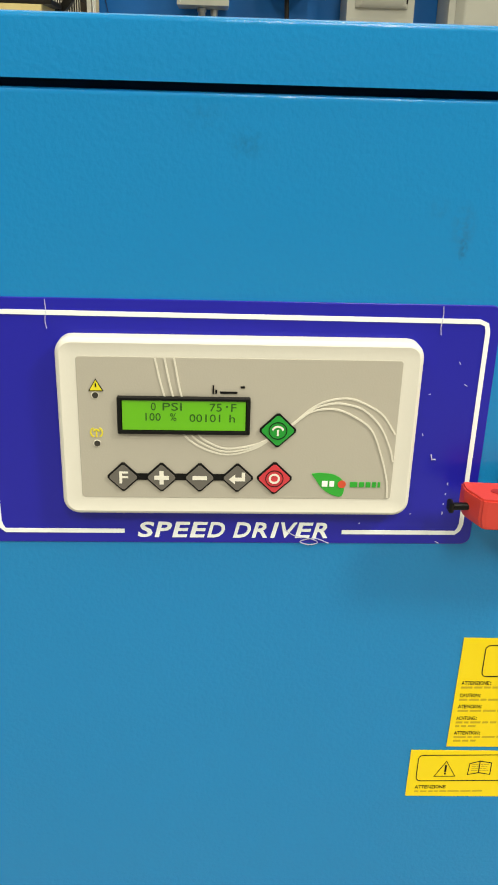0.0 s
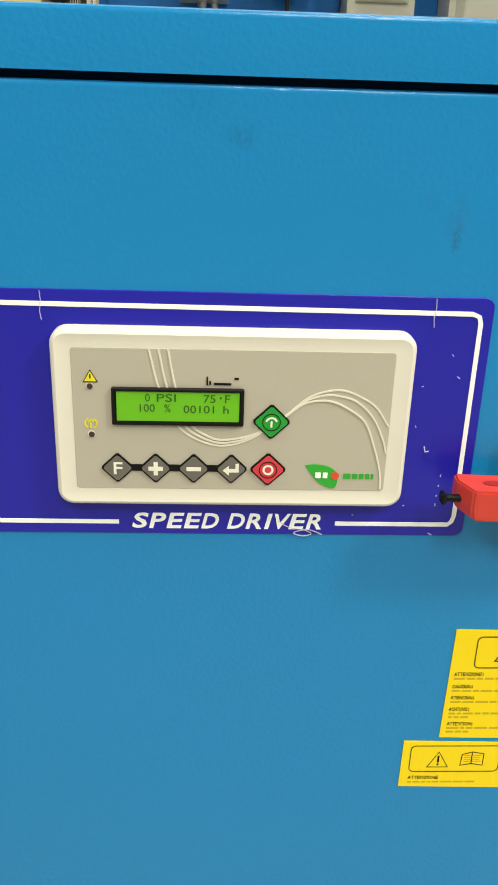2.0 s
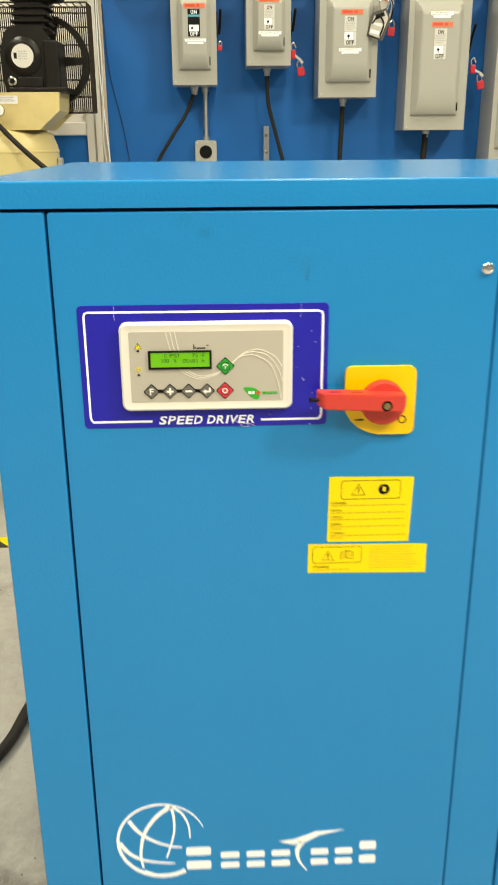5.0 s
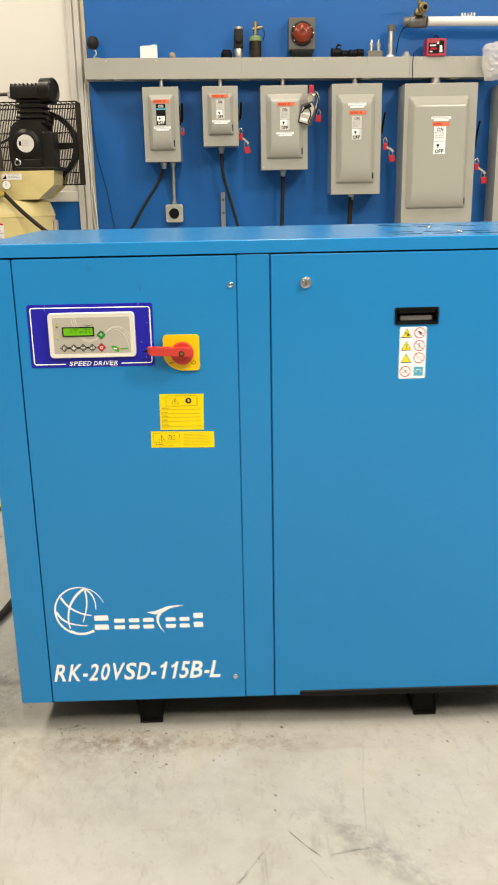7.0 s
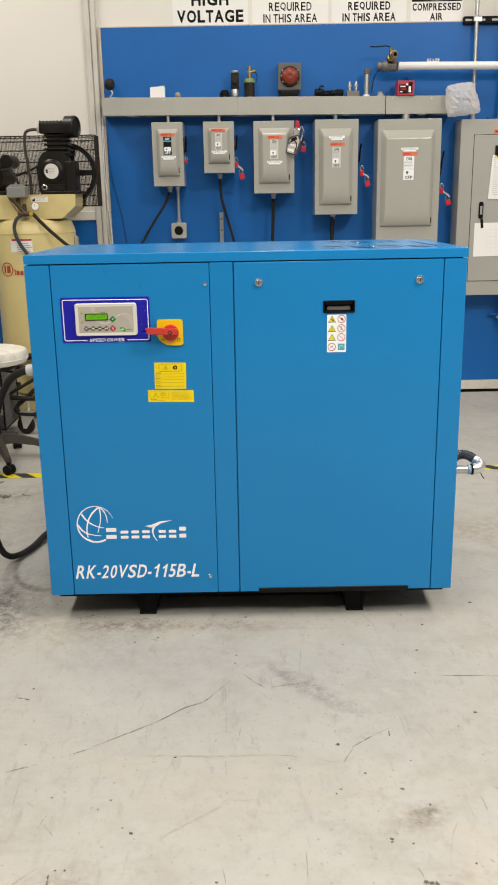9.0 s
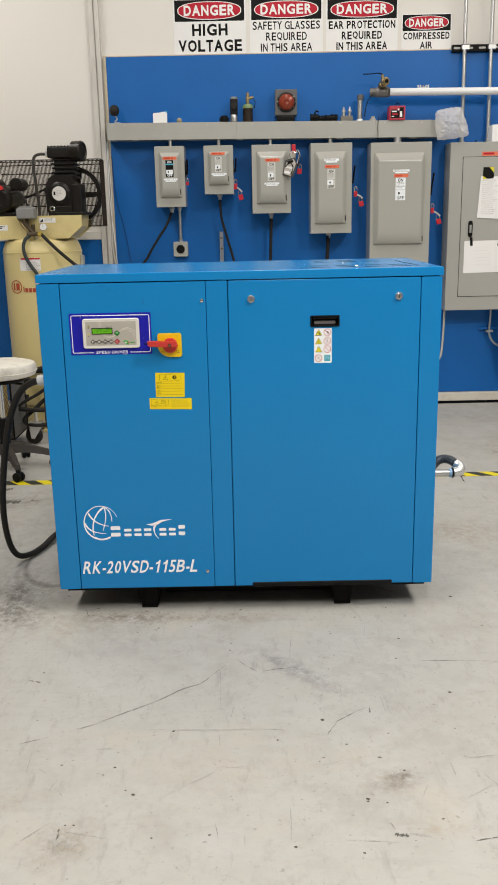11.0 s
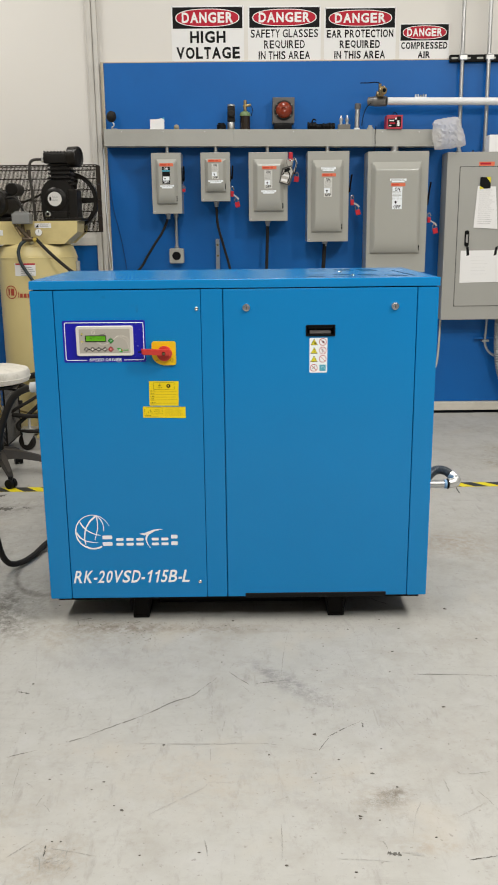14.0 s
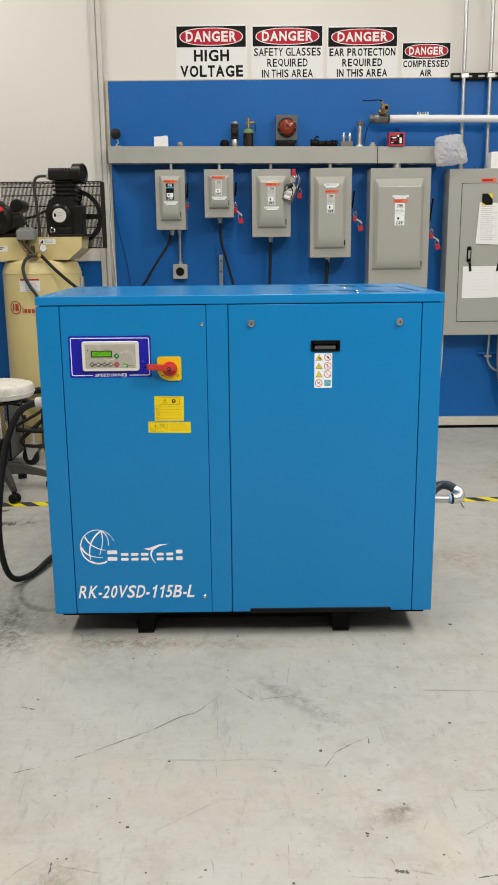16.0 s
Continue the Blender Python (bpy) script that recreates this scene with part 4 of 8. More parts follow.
# ---- yellow notices ----
n1 = prism([(0.3712, 0.7835), (0.4672, 0.7822), (0.4695, 0.8638), (0.3722, 0.8655)], -0.0001, -0.0006)
k1 = ribbon(rrect(0.3862, 0.4545, 0.8375, 0.8602, 0.003, 3), 0.0006, -0.0006, -0.0008, True)
ribbon([(0.3985, 0.8425), (0.4135, 0.8425), (0.406, 0.8560)], 0.0012, -0.0006, -0.0008, True, bm=k1)
flat(0.4054, 0.4066, 0.8466, 0.8520, -0.0006, -0.0008, k1)
flat(0.4054, 0.4066, 0.8444, 0.8456, -0.0006, -0.0008, k1)
disc(0.4355, 0.8490, 0.0066, -0.0006, -0.0008, 20, k1)
w1 = flat(0.4340, 0.4375, 0.8465, 0.8520, -0.0008, -0.0010)
g1 = B()
for i, (word, zz, rows_) in enumerate((("ATTENZIONE", 0.8342, 1), ("CAUTION", 0.8249, 1), ("ATENCIÓN", 0.8164, 1), ("ACHTUNG", 0.8074, 2), ("ATTENTION", 0.7959, 2))):
    ends = 0.3748 + 0.00182 * len(word)
    typeset(word, 0.3748, ends - 0.0012, zz - 0.0028, zz - 0.0002, -0.0006, -0.0008, 0.0, 0, k1)
    for dot in (0.0028, 0.0014):
        flat(ends - 0.0006, ends, zz - dot, zz - dot + 0.0006, -0.0006, -0.0008, k1)
    for j in range(rows_):
        rnd = random.Random(10 * i + j)
        pen, stop = 0.3748, (0.4650 - 0.004 * rnd.random()) if rows_ == 1 or j == 0 else 0.390
        while pen < stop - 0.003:
            wide = min(rnd.uniform(0.0025, 0.0085), stop - pen)
            flat(pen, pen + wide, zz - 0.0056 - 0.0029 * j, zz - 0.0041 - 0.0029 * j, -0.0006, -0.0007, g1)
            pen += wide + 0.0011
NOTEINK = mat("olive print on yellow", (0.52, 0.37, 0.008), 0.5)
part("notice_label", [(n1, YELLOW), (k1, INK), (w1, YELLOW), (g1, NOTEINK)], None, left_door, "yellow multilingual warning notice")
n2 = prism([(0.3490, 0.7430), (0.4900, 0.7402), (0.4895, 0.7780), (0.3492, 0.7805)], -0.0001, -0.0006)
k2 = ribbon(rrect(0.3545, 0.4125, 0.7555, 0.7765, 0.003, 3), 0.0005, -0.0006, -0.0008, True)
ribbon([(0.3660, 0.7592), (0.3795, 0.7592), (0.3728, 0.7715)], 0.0008, -0.0006, -0.0008, True, bm=k2)
flat(0.3722, 0.3734, 0.7630, 0.7684, -0.0006, -0.0008, k2)
flat(0.3722, 0.3734, 0.7608, 0.7620, -0.0006, -0.0008, k2)
typeset("ATTENZIONE", 0.3545, 0.3745, 0.7492, 0.7518, -0.0006, -0.0008, 0.0, 0, k2)
g2 = bars(0.3895, 0.4005, 0.7625, 0.7690, 4, -0.0006, -0.0007, 0.4, 2)
ribbon([(0.3875, 0.7605), (0.3945, 0.7620), (0.4020, 0.7605), (0.4020, 0.7700), (0.3945, 0.7715), (0.3880, 0.7695)], 0.0007, -0.0006, -0.00075, True, bm=k2)
flat(0.3941, 0.3947, 0.7622, 0.7712, -0.0006, -0.0008, k2)
bars(0.3545, 0.4130, 0.7452, 0.7474, 1, -0.0006, -0.0007, 0.6, 4, g2)
bars(0.4220, 0.4860, 0.7450, 0.7760, 9, -0.0006, -0.0007, 0.28, 7, g2)
part("notice_label", [(n2, YELLOW), (k2, INK), (g2, NOTEINK)], None, left_door, "yellow manual notice with an open book symbol")

# ---- pictogram label on the right door ----
pl = prism(rrect(0.8985, 0.9565, 0.8875, 1.0015, 0.003), -0.0001, -0.0006)
ty, ri, bl, kk = B(), B(), B(), B()
for i, zz in enumerate((0.9880, 0.9600, 0.9330, 0.9035)):
    if i < 3:
        triangle(0.9135, zz, 0.0118, -0.0006, -0.0008, kk)
        triangle(0.9135, zz, 0.0100, -0.0008, -0.0010, ty)
        if i == 0:
            disc(0.9165, zz - 0.004, 0.0028, -0.0010, -0.0012, 10, kk)
            flat(0.909, 0.915, zz - 0.001, zz + 0.001, -0.0010, -0.0012, kk)
        if i == 1:
            ribbon([(0.9145, zz + 0.0045), (0.912, zz - 0.0008), (0.915, zz - 0.0008), (0.913, zz - 0.007)], 0.0012, -0.0010, -0.0012, bm=kk)
        cx = 0.9418
    else:
        cx = 0.9130
    ring(cx, zz, 0.0112, 0.0018, -0.0006, -0.0008, bm=ri)
    ribbon([(cx - 0.0075, zz + 0.0075), (cx + 0.0075, zz - 0.0075)], 0.0013, -0.0006, -0.0009, bm=ri)
    if i == 1:
        ribbon([(cx + 0.001, zz + 0.006), (cx - 0.003, zz + 0.0005), (cx + 0.002, zz + 0.0002), (cx - 0.002, zz - 0.006)], 0.0022, -0.0006, -0.0007, bm=kk)
    if i == 3:
        ribbon([(cx - 0.004, zz - 0.003), (cx + 0.001, zz + 0.001), (cx + 0.004, zz + 0.005)], 0.0016, -0.0006, -0.0007, bm=kk)
    if i == 0:
        disc(cx + 0.002, zz - 0.001, 0.0035, -0.0006, -0.0007, 8, kk)
        flat(cx - 0.004, cx + 0.001, zz + 0.001, zz + 0.004, -0.0006, -0.0007, kk)
flat(0.9315, 0.9520, 0.8935, 0.9135, -0.0006, -0.0008, bl)
bw = ribbon([(0.936, 0.899), (0.938, 0.907), (0.943, 0.908), (0.947, 0.905), (0.947, 0.899)], 0.0012, -0.0008, -0.0010)
part("pictogram_label", [(pl, WHITE), (ty, TRIYEL), (ri, SIGNRED), (bl, TEAL), (kk, INK), (bw, WHITE)], None, right_door, "white label with yellow triangles and red prohibition rings")

# ---- white transfers at the door's foot ----
gl = ribbon(arc(0.1600, 0.3435, 0.0590, 0.0610, 20, 300, 40), 0.0012, -0.0001, -0.0006, w_end=0.0062)
ribbon(smooth2([(0.1735, 0.4020), (0.1520, 0.3820), (0.1360, 0.3540), (0.1305, 0.3200), (0.1330, 0.2980)]), 0.0062, -0.0001, -0.0007, w_end=0.0030, bm=gl)
ribbon(smooth2([(0.1735, 0.4020), (0.1770, 0.3800), (0.1760, 0.3550), (0.1690, 0.3270), (0.1650, 0.3140)]), 0.0040, -0.0001, -0.0007, w_end=0.0018, bm=gl)
ribbon(smooth2([(0.1735, 0.4020), (0.1880, 0.3880), (0.1960, 0.3680), (0.1975, 0.3470)]), 0.0036, -0.0001, -0.0007, w_end=0.0020, bm=gl)
ribbon(smooth2([(0.1170, 0.3790), (0.1300, 0.3590), (0.1480, 0.3440), (0.1700, 0.3340), (0.1860, 0.3310)]), 0.0055, -0.0001, -0.0008, w_end=0.0018, bm=gl)
ribbon(smooth2([(0.1030, 0.3420), (0.1150, 0.3240), (0.1320, 0.3120), (0.1550, 0.3060), (0.1760, 0.3040)]), 0.0062, -0.0001, -0.0008, w_end=0.0010, bm=gl)
ribbon(smooth2([(0.1340, 0.2910), (0.1520, 0.2840), (0.1720, 0.2850), (0.1860, 0.2910)]), 0.0050, -0.0001, -0.0008, w_end=0.0008, bm=gl)
part("emblem", gl, WHITE, left_door, "white globe emblem")
nm = B()
y_a, y_b = -0.0001, -0.0006
for bx0, bx1, top, _ in ((0.1930, 0.2235, 0.3300, 0), (0.2395, 0.2620, 0.3200, 1), (0.2745, 0.2965, 0.3200, 2), (0.3085, 0.3310, 0.3200, 3), (0.3620, 0.3830, 0.3200, 2), (0.3950, 0.4160, 0.3200, 0), (0.4285, 0.4480, 0.3300, 1)):
    tall = (top - 0.2925) * 0.36
    sh = prism(rrect(bx0 - 0.0015, bx1 + 0.0015, 0.2925, 0.2925 + tall, 0.003), y_a, y_b)
    prism(rrect(bx0 - 0.0015, bx1 + 0.0015, top - tall, top, 0.003), y_a, y_b, sh)
    part("name_shape", sh, WHITE, left_door, "white plain shape of a maker's name")
prism([(0.3170, 0.3350), (0.3380, 0.3380), (0.3680, 0.3500), (0.4050, 0.3520), (0.3720, 0.3440), (0.3540, 0.3330), (0.3360, 0.3290)], y_a, y_b, nm)
ribbon(smooth2([(0.3480, 0.3330), (0.3420, 0.3180), (0.3450, 0.3000), (0.3560, 0.2820)]), 0.0080, y_a, y_b, w_end=0.0012, bm=nm)
part("name_swoosh", nm, WHITE, left_door, "white swoosh of the maker's name")
part("model_lettering", typeset("RK-20VSD-115B-L", 0.0835, 0.4955, 0.1550, 0.2012, -0.0001, -0.0006, 0.016, 0.22), WHITE, left_door, "white slanted model lettering")
# ---- back wall: signs ----
def safety_sign(x0, x1, z0, z1, lines, split=0.385, weight=0.035):
    w = thing("safety_sign", ((x0 + x1) / 2, WY + 0.012, z0), "white danger sign reading " + " ".join(lines).lower(), "sign", "danger signs on the wall")
    ya = WY + 0.0115
    yb = ya - 0.003
    h = z1 - z0
    s = 0.010 * h / 0.35
    plate = part("plate", loft(x0, x1, z0, z1, 0.004, [(0, ya), (0, yb + 0.0005), (0.0005, yb)]), SIGNWHITE, w)
    hz0 = z1 - h * split
    hd = flat(x0 + s, x1 - s, hz0, z1 - s, yb, yb - 0.0005)
    cx, cz, rx, rz = (x0 + x1) / 2, (hz0 + z1 - s) / 2, (x1 - x0) * 0.44, (z1 - s - hz0) * 0.43
    ov = prism([(cx + rx * math.copysign(abs(math.cos(a)) ** 0.85, math.cos(a)), cz + rz * math.copysign(abs(math.sin(a)) ** 0.85, math.sin(a))) for a in [6.2831853 * k / 48 for k in range(48)]], yb - 0.0005, yb - 0.001)
    ir = prism([(cx + rx * 0.97 * math.copysign(abs(math.cos(a)) ** 0.85, math.cos(a)), cz + rz * 0.91 * math.copysign(abs(math.sin(a)) ** 0.85, math.sin(a))) for a in [6.2831853 * k / 48 for k in range(48)]], yb - 0.001, yb - 0.0014)
    wd = typeset("DANGER", cx - rx * 0.80, cx + rx * 0.80, cz - rz * 0.56, cz + rz * 0.60, yb - 0.0014, yb - 0.0018, 0.035)
    part("heading", [(hd, INK), (ov, SIGNWHITE), (ir, SIGNRED), (wd, SIGNWHITE)], None, w, "black heading with red oval")
    t = B()
    for txt, a, b, c, d_ in lines_at(lines, x0, x1, z0, hz0):
        typeset(txt, a, b, c, d_, yb, yb - 0.0005, weight, 0, t)
    part("wording", t, INK, w, "black wording")
    for px_ in (x0 + 0.008, x1 - 0.008):
        for pz_ in (z0 + 0.008, z1 - 0.006):
            part("fixing_pin", spin([(0.004, 0), (0.003, 0.002), (0, 0.0028)], (px_, yb, pz_), (0, -1, 0), 10), GALV, w)
    return w


def lines_at(lines, x0, x1, z0, z1):
    n = len(lines)
    h = (z1 - z0) / (n + 0.14)
    for i, s in enumerate(lines):
        w = (x1 - x0) * {"HIGH": 0.49, "VOLTAGE": 0.88, "REQUIRED": 0.56, "IN THIS AREA": 0.71, "AIR": 0.25}.get(s, 0.925)
        c = (x0 + x1) / 2
        top = z1 - h * 0.16 - i * h
        yield s, c - w / 2, c + w / 2, top - h * 0.745, top


safety_sign(0.217, 0.704, 2.438, 2.791, ["HIGH", "VOLTAGE"], 0.40)
safety_sign(0.731, 1.221, 2.438, 2.785, ["SAFETY GLASSES", "REQUIRED", "IN THIS AREA"], 0.385, 0.016)
safety_sign(1.243, 1.727, 2.438, 2.774, ["EAR PROTECTION", "REQUIRED", "IN THIS AREA"], 0.385, 0.028)
safety_sign(1.752, 2.088, 2.438, 2.669, ["COMPRESSED", "AIR"], 0.46, 0.028)

# ---- wireway ----
GY = 3.315
gut = thing("wireway", (0.85, WY, 1.897), "long grey steel wireway fixed along the blue board", "wireway")
part("trough", box(-0.25, 2.03, GY + 0.003, WY - 0.0005, 1.897, 2.004, 0.002, 1), GUTTER, gut)
for cx0, cx1 in ((-0.25, 0.6255), (0.626, 1.5655), (1.566, 2.03)):
    part("cover", loft(cx0, cx1, 1.895, 2.0045, 0.001, [(0, GY + 0.0028), (0, GY + 0.001), (0.001, GY)]), GUTTER, gut)
for sx in (-0.13, 0.15, 0.43, 0.73, 1.03, 1.33, 1.63, 1.88):
    part("cover_screw", spin([(0.005, 0), (0.0045, 0.002), (0, 0.003)], (sx, GY, 1.989), (0, -1, 0), 10), GALV, gut)
for sx in (-0.09, 0.62, 1.30, 1.80):
    part("hanger_lug", box(sx, sx + 0.05, GY + 0.01, GY + 0.03, 1.889, 1.8948, 0.001, 1), GUTTER, gut)

# ---- safety switches ----
BY = 3.236


def padlock(x, y, z, s=1.0, tilt=0.0):
    p = thing("padlock", (x, y, z), "small red lockout padlock hanging on a switch", "padlock", "red padlocks on the switches")
    part("body", box(x - 0.016 * s, x + 0.016 * s, y - 0.009, y + 0.009, z, z + 0.036 * s, 0.003), LOCKRED, p)
    part("shackle", tube([(x - 0.010 * s, y, z + 0.034 * s), (x - 0.010 * s, y, z + 0.052 * s), (x, y, z + 0.064 * s), (x + 0.010 * s, y, z + 0.052 * s), (x + 0.010 * s, y, z + 0.034 * s)], 0.0028, 8, 5), CHROME, p)
    p.rotation_euler = (0, radians(tilt), 0)
    return p


def bulge(x0, x1, z0, z1, y, deep):
    """A pressed door: flat face, straight bevels at the sides and the top with a rounded brow, and a bottom that rolls in."""
    t = bmesh.new()
    wide, tall = x1 - x0, z1 - z0
    side, top, roll = min(0.030, 0.16 * wide), min(0.055, 0.13 * tall), min(0.115, 0.26 * tall)

    def brow(d, reach):
        q = max(0.0, d / reach)
        return 0.86 * q / 0.72 if q < 0.72 else 1.0 - 0.14 * (1 - min(1.0, (q - 0.72) / 0.40)) ** 2

    xs = sorted({x0 + side * q for q in (0, 0.35, 0.72, 0.82, 0.92, 1.02, 1.12)} | {x1 - side * q for q in (0, 0.35, 0.72, 0.82, 0.92, 1.02, 1.12)} | {x0 + wide * k / 10 for k in range(3, 8)})
    zs = sorted({z1 - top * q for q in (0, 0.35, 0.72, 0.82, 0.92, 1.02, 1.12)} | {z0 + roll * q for q in (0, 0.004, 0.015, 0.035, 0.07, 0.12, 0.2, 0.3, 0.42, 0.55, 0.7, 0.85, 1)} | {z0 + roll + (tall - roll - 1.2 * top) * k / 6 for k in range(1, 6)})
    g = []
    for z in zs:
        row = []
        for x in xs:
            r = min(1.0, (z - z0) / roll)
            d = min(brow(min(x - x0, x1 - x), side), brow(z1 - z, top), 0.10 + 0.90 * math.sqrt(max(0.0, 1 - (1 - r) ** 2)) if z > z0 else 0.0)
            row.append(t.verts.new((x, y - deep * d, z)))
        g.append(row)
    for a, b in zip(g, g[1:]):
        for k in range(len(xs) - 1):
            t.faces.new((a[k], a[k + 1], b[k + 1], b[k]))
    return t


def safety_switch(x0, x1, z0, z1, door, tag, label, lever, nip, depth=BY):
    """Enclosure, bulged door, lever, latch, nipple and stickers. tag: sticker rows as (kind, x, z, width, height)."""
    s = thing("safety_switch", ((x0 + x1) / 2, WY, z0), label, "electrical box", "safety switches on the wall")
    part("enclosure", box(x0, x1, depth, WY - 0.012, z0, z1, 0.003, 2), GREY, s)
    part("mounting_lug", box((x0 + x1) / 2 - 0.03, (x0 + x1) / 2 + 0.03, WY - 0.0118, WY - 0.0002, z0 + 0.02, z1 - 0.02, 0.001, 1), GREY, s)
    a0, a1, b0, b1 = door
    dm = bulge(a0, a1, b0, b1, depth - 0.004, 0.040)
    loft(a0, a1, b0, b1, 0.002, [(0, depth + 0.001), (0, depth - 0.0041)], False, dm)
    dr = part("door", dm, GREY, s, "bulged grey steel door")
    part("door_latch", box(a1 - 0.011, a1 - 0.003, depth - 0.020, depth - 0.0005, b0 + 0.016, b0 + 0.052, 0.002, 2), BLACK, dr, "small black door latch")
    yb = depth - 0.0446
    for kind, tx0, tz0, tw, th in tag:
        if kind == "orange":
            b = bars(tx0 + tw * 0.06, tx0 + tw * 0.95, tz0 + th * 0.2, tz0 + th * 0.8, 1, yb - 0.0006, yb - 0.0008, 0.9, 3)
            part("voltage_sticker", [(flat(tx0, tx0 + tw, tz0, tz0 + th, yb, yb - 0.0006), ORANGE), (b, REDDOT)], None, dr, "orange voltage sticker")
        elif kind == "white":
            b = bars(tx0 + tw * 0.06, tx0 + tw * 0.95, tz0 + th * 0.2, tz0 + th * 0.85, 2, yb - 0.0008, yb - 0.0010, 0.3, 5)
            part("name_sticker", [(prism([(tx0 + tw * 0.12, tz0), (tx0 + tw * 0.88, tz0), (tx0 + tw * 0.88, tz0 + th * 0.35), (tx0 + tw, tz0 + th * 0.45), (tx0 + tw, tz0 + th), (tx0, tz0 + th), (tx0, tz0 + th * 0.45), (tx0 + tw * 0.12, tz0 + th * 0.35)], yb, yb - 0.0008), WHITE), (b, GREYINK)], None, dr, "white name sticker")
        elif kind in ("onoff", "onoffdark"):
            base = INK if kind == "onoffdark" else WHITE if tw > 0.06 else STICKGREY
            tx0, tw = tx0 - tw * 0.04, tw * 1.08
            pl_ = flat(tx0, tx0 + tw, tz0, tz0 + th, yb, yb - 0.0006)
            ink = B()
            typeset("ON", tx0 + tw * 0.24, tx0 + tw * 0.76, tz0 + th * 0.82, tz0 + th * 0.965, yb - 0.0006, yb - 0.0009, 0.03, 0, ink)
            typeset("OFF", tx0 + tw * 0.16, tx0 + tw * 0.84, tz0 + th * 0.03, tz0 + th * 0.175, yb - 0.0006, yb - 0.0009, 0.03, 0, ink)
            pcs = [(pl_, base)]
            if kind == "onoffdark":
                pcs.append((flat(tx0, tx0 + tw, tz0 + th * 0.72, tz0 + th * 0.80, yb - 0.0006, yb - 0.0008), TEAL))
                pcs.append((flat(tx0 + tw * 0.08, tx0 + tw * 0.92, tz0 + th * 0.19, tz0 + th * 0.43, yb - 0.0006, yb - 0.0008), WHITE))
                pcs.append((ink, WHITE))
                pcs.append((disc(tx0 + tw * 0.35, tz0 + th * 0.31, tw * 0.10, yb - 0.0008, yb - 0.001, 12), INK))
            else:
                g = bars(tx0 + tw * 0.08, tx0 + tw * 0.92, tz0 + th * 0.50, tz0 + th * 0.80, 5, yb - 0.0006, yb - 0.0008, 0.35, 2)
                flat(tx0, tx0 + tw, tz0 + th * 0.455, tz0 + th * 0.47, yb - 0.0006, yb - 0.0008, g)
                pcs.append((flat(tx0 + tw * 0.02, tx0 + tw * 0.74, tz0 + th * 0.20, tz0 + th * 0.45, yb - 0.0006, yb - 0.0007), WHITE))
                disc(tx0 + tw * 0.36, tz0 + th * 0.32, tw * 0.11, yb - 0.0006, yb - 0.0009, 12, ink)
                flat(tx0 + tw * 0.33, tx0 + tw * 0.39, tz0 + th * 0.22, tz0 + th * 0.30, yb - 0.0006, yb - 0.0009, ink)
                pcs += [(g, GREYINK), (ink, INK)]
            part("position_sticker", pcs, None, dr, "on and off position sticker")
    if lever:
        lz, lh = lever
        lv = box(x1 + 0.0005, x1 + 0.005, depth + 0.030, depth + 0.072, lz - 0.015, lz + lh * 0.8, 0.001, 1)
        rod((x1 + 0.006, depth + 0.055, lz + 0.012), (x1 + 0.017, depth + 0.055, lz + 0.012), 0.012, 14, 0.001, lv)
        tube([(x1 + 0.013, depth + 0.055, lz + 0.012), (x1 + 0.016, depth + 0.03, lz + lh * 0.5), (x1 + 0.018, depth - 0.005, lz + lh * 0.85)], 0.006, 8, 5, lv)
        part("switch_lever", lv, BLACKSTEEL, s, "black steel side lever")
    for nx, nr in nip:
        n_ = rod((nx, depth + 0.105, z1 - 0.001), (nx, depth + 0.105, 1.8945), nr, 16)
        spin([(nr * 1.45, 0), (nr * 1.45, 0.008), (nr * 1.1, 0.010)], (nx, depth + 0.105, z1), (0, 0, 1), 8, n_)
        part("conduit_nipple", n_, GALV, s, "galvanised conduit nipple")
    hs = spin([(0.004, 0), (0.0035, 0.002), (0, 0.0025)], ((x0 + 0.014), depth, z0 + 0.014), (0, -1, 0), 8)
    part("cover_screw", hs, GALV, s)
    return s


safety_switch(0.071, 0.271, 1.449, 1.843, (0.103, 0.245, 1.513, 1.802),
              [("orange", 0.130, 1.753, 0.092, 0.020), ("onoffdark", 0.149, 1.642, 0.048, 0.108), ("white", 0.132, 1.612, 0.092, 0.022)],
              "grey safety switch with bulged door and black position sticker", (1.66, 0.11), [(0.172, 0.012)])
safety_switch(0.402, 0.600, 1.527, 1.842, (0.433, 0.573, 1.589, 1.802),
              [("orange", 0.453, 1.777, 0.092, 0.017), ("onoff", 0.480, 1.669, 0.042, 0.098), ("white", 0.454, 1.642, 0.100, 0.020)],
              "small grey safety switch with bulged door", (1.67, 0.10), [(0.503, 0.012)])
safety_switch(0.725, 0.988, 1.394, 1.840, (0.757, 0.961, 1.459, 1.795),
              [("orange", 0.815, 1.728, 0.096, 0.020), ("onoff", 0.832, 1.605, 0.049, 0.118), ("white", 0.808, 1.572, 0.100, 0.022)],
              "grey safety switch with bulged door and lockout tags", (1.66, 0.12), [(0.855, 0.012)])
safety_switch(1.122, 1.402, 1.253, 1.843, (1.149, 1.363, 1.318, 1.787),
              [("white", 1.208, 1.713, 0.100, 0.026), ("orange", 1.215, 1.678, 0.094, 0.020), ("onoff", 1.232, 1.547, 0.050, 0.124)],
              "tall grey safety switch with bulged door", (1.58, 0.13), [(1.263, 0.014)])
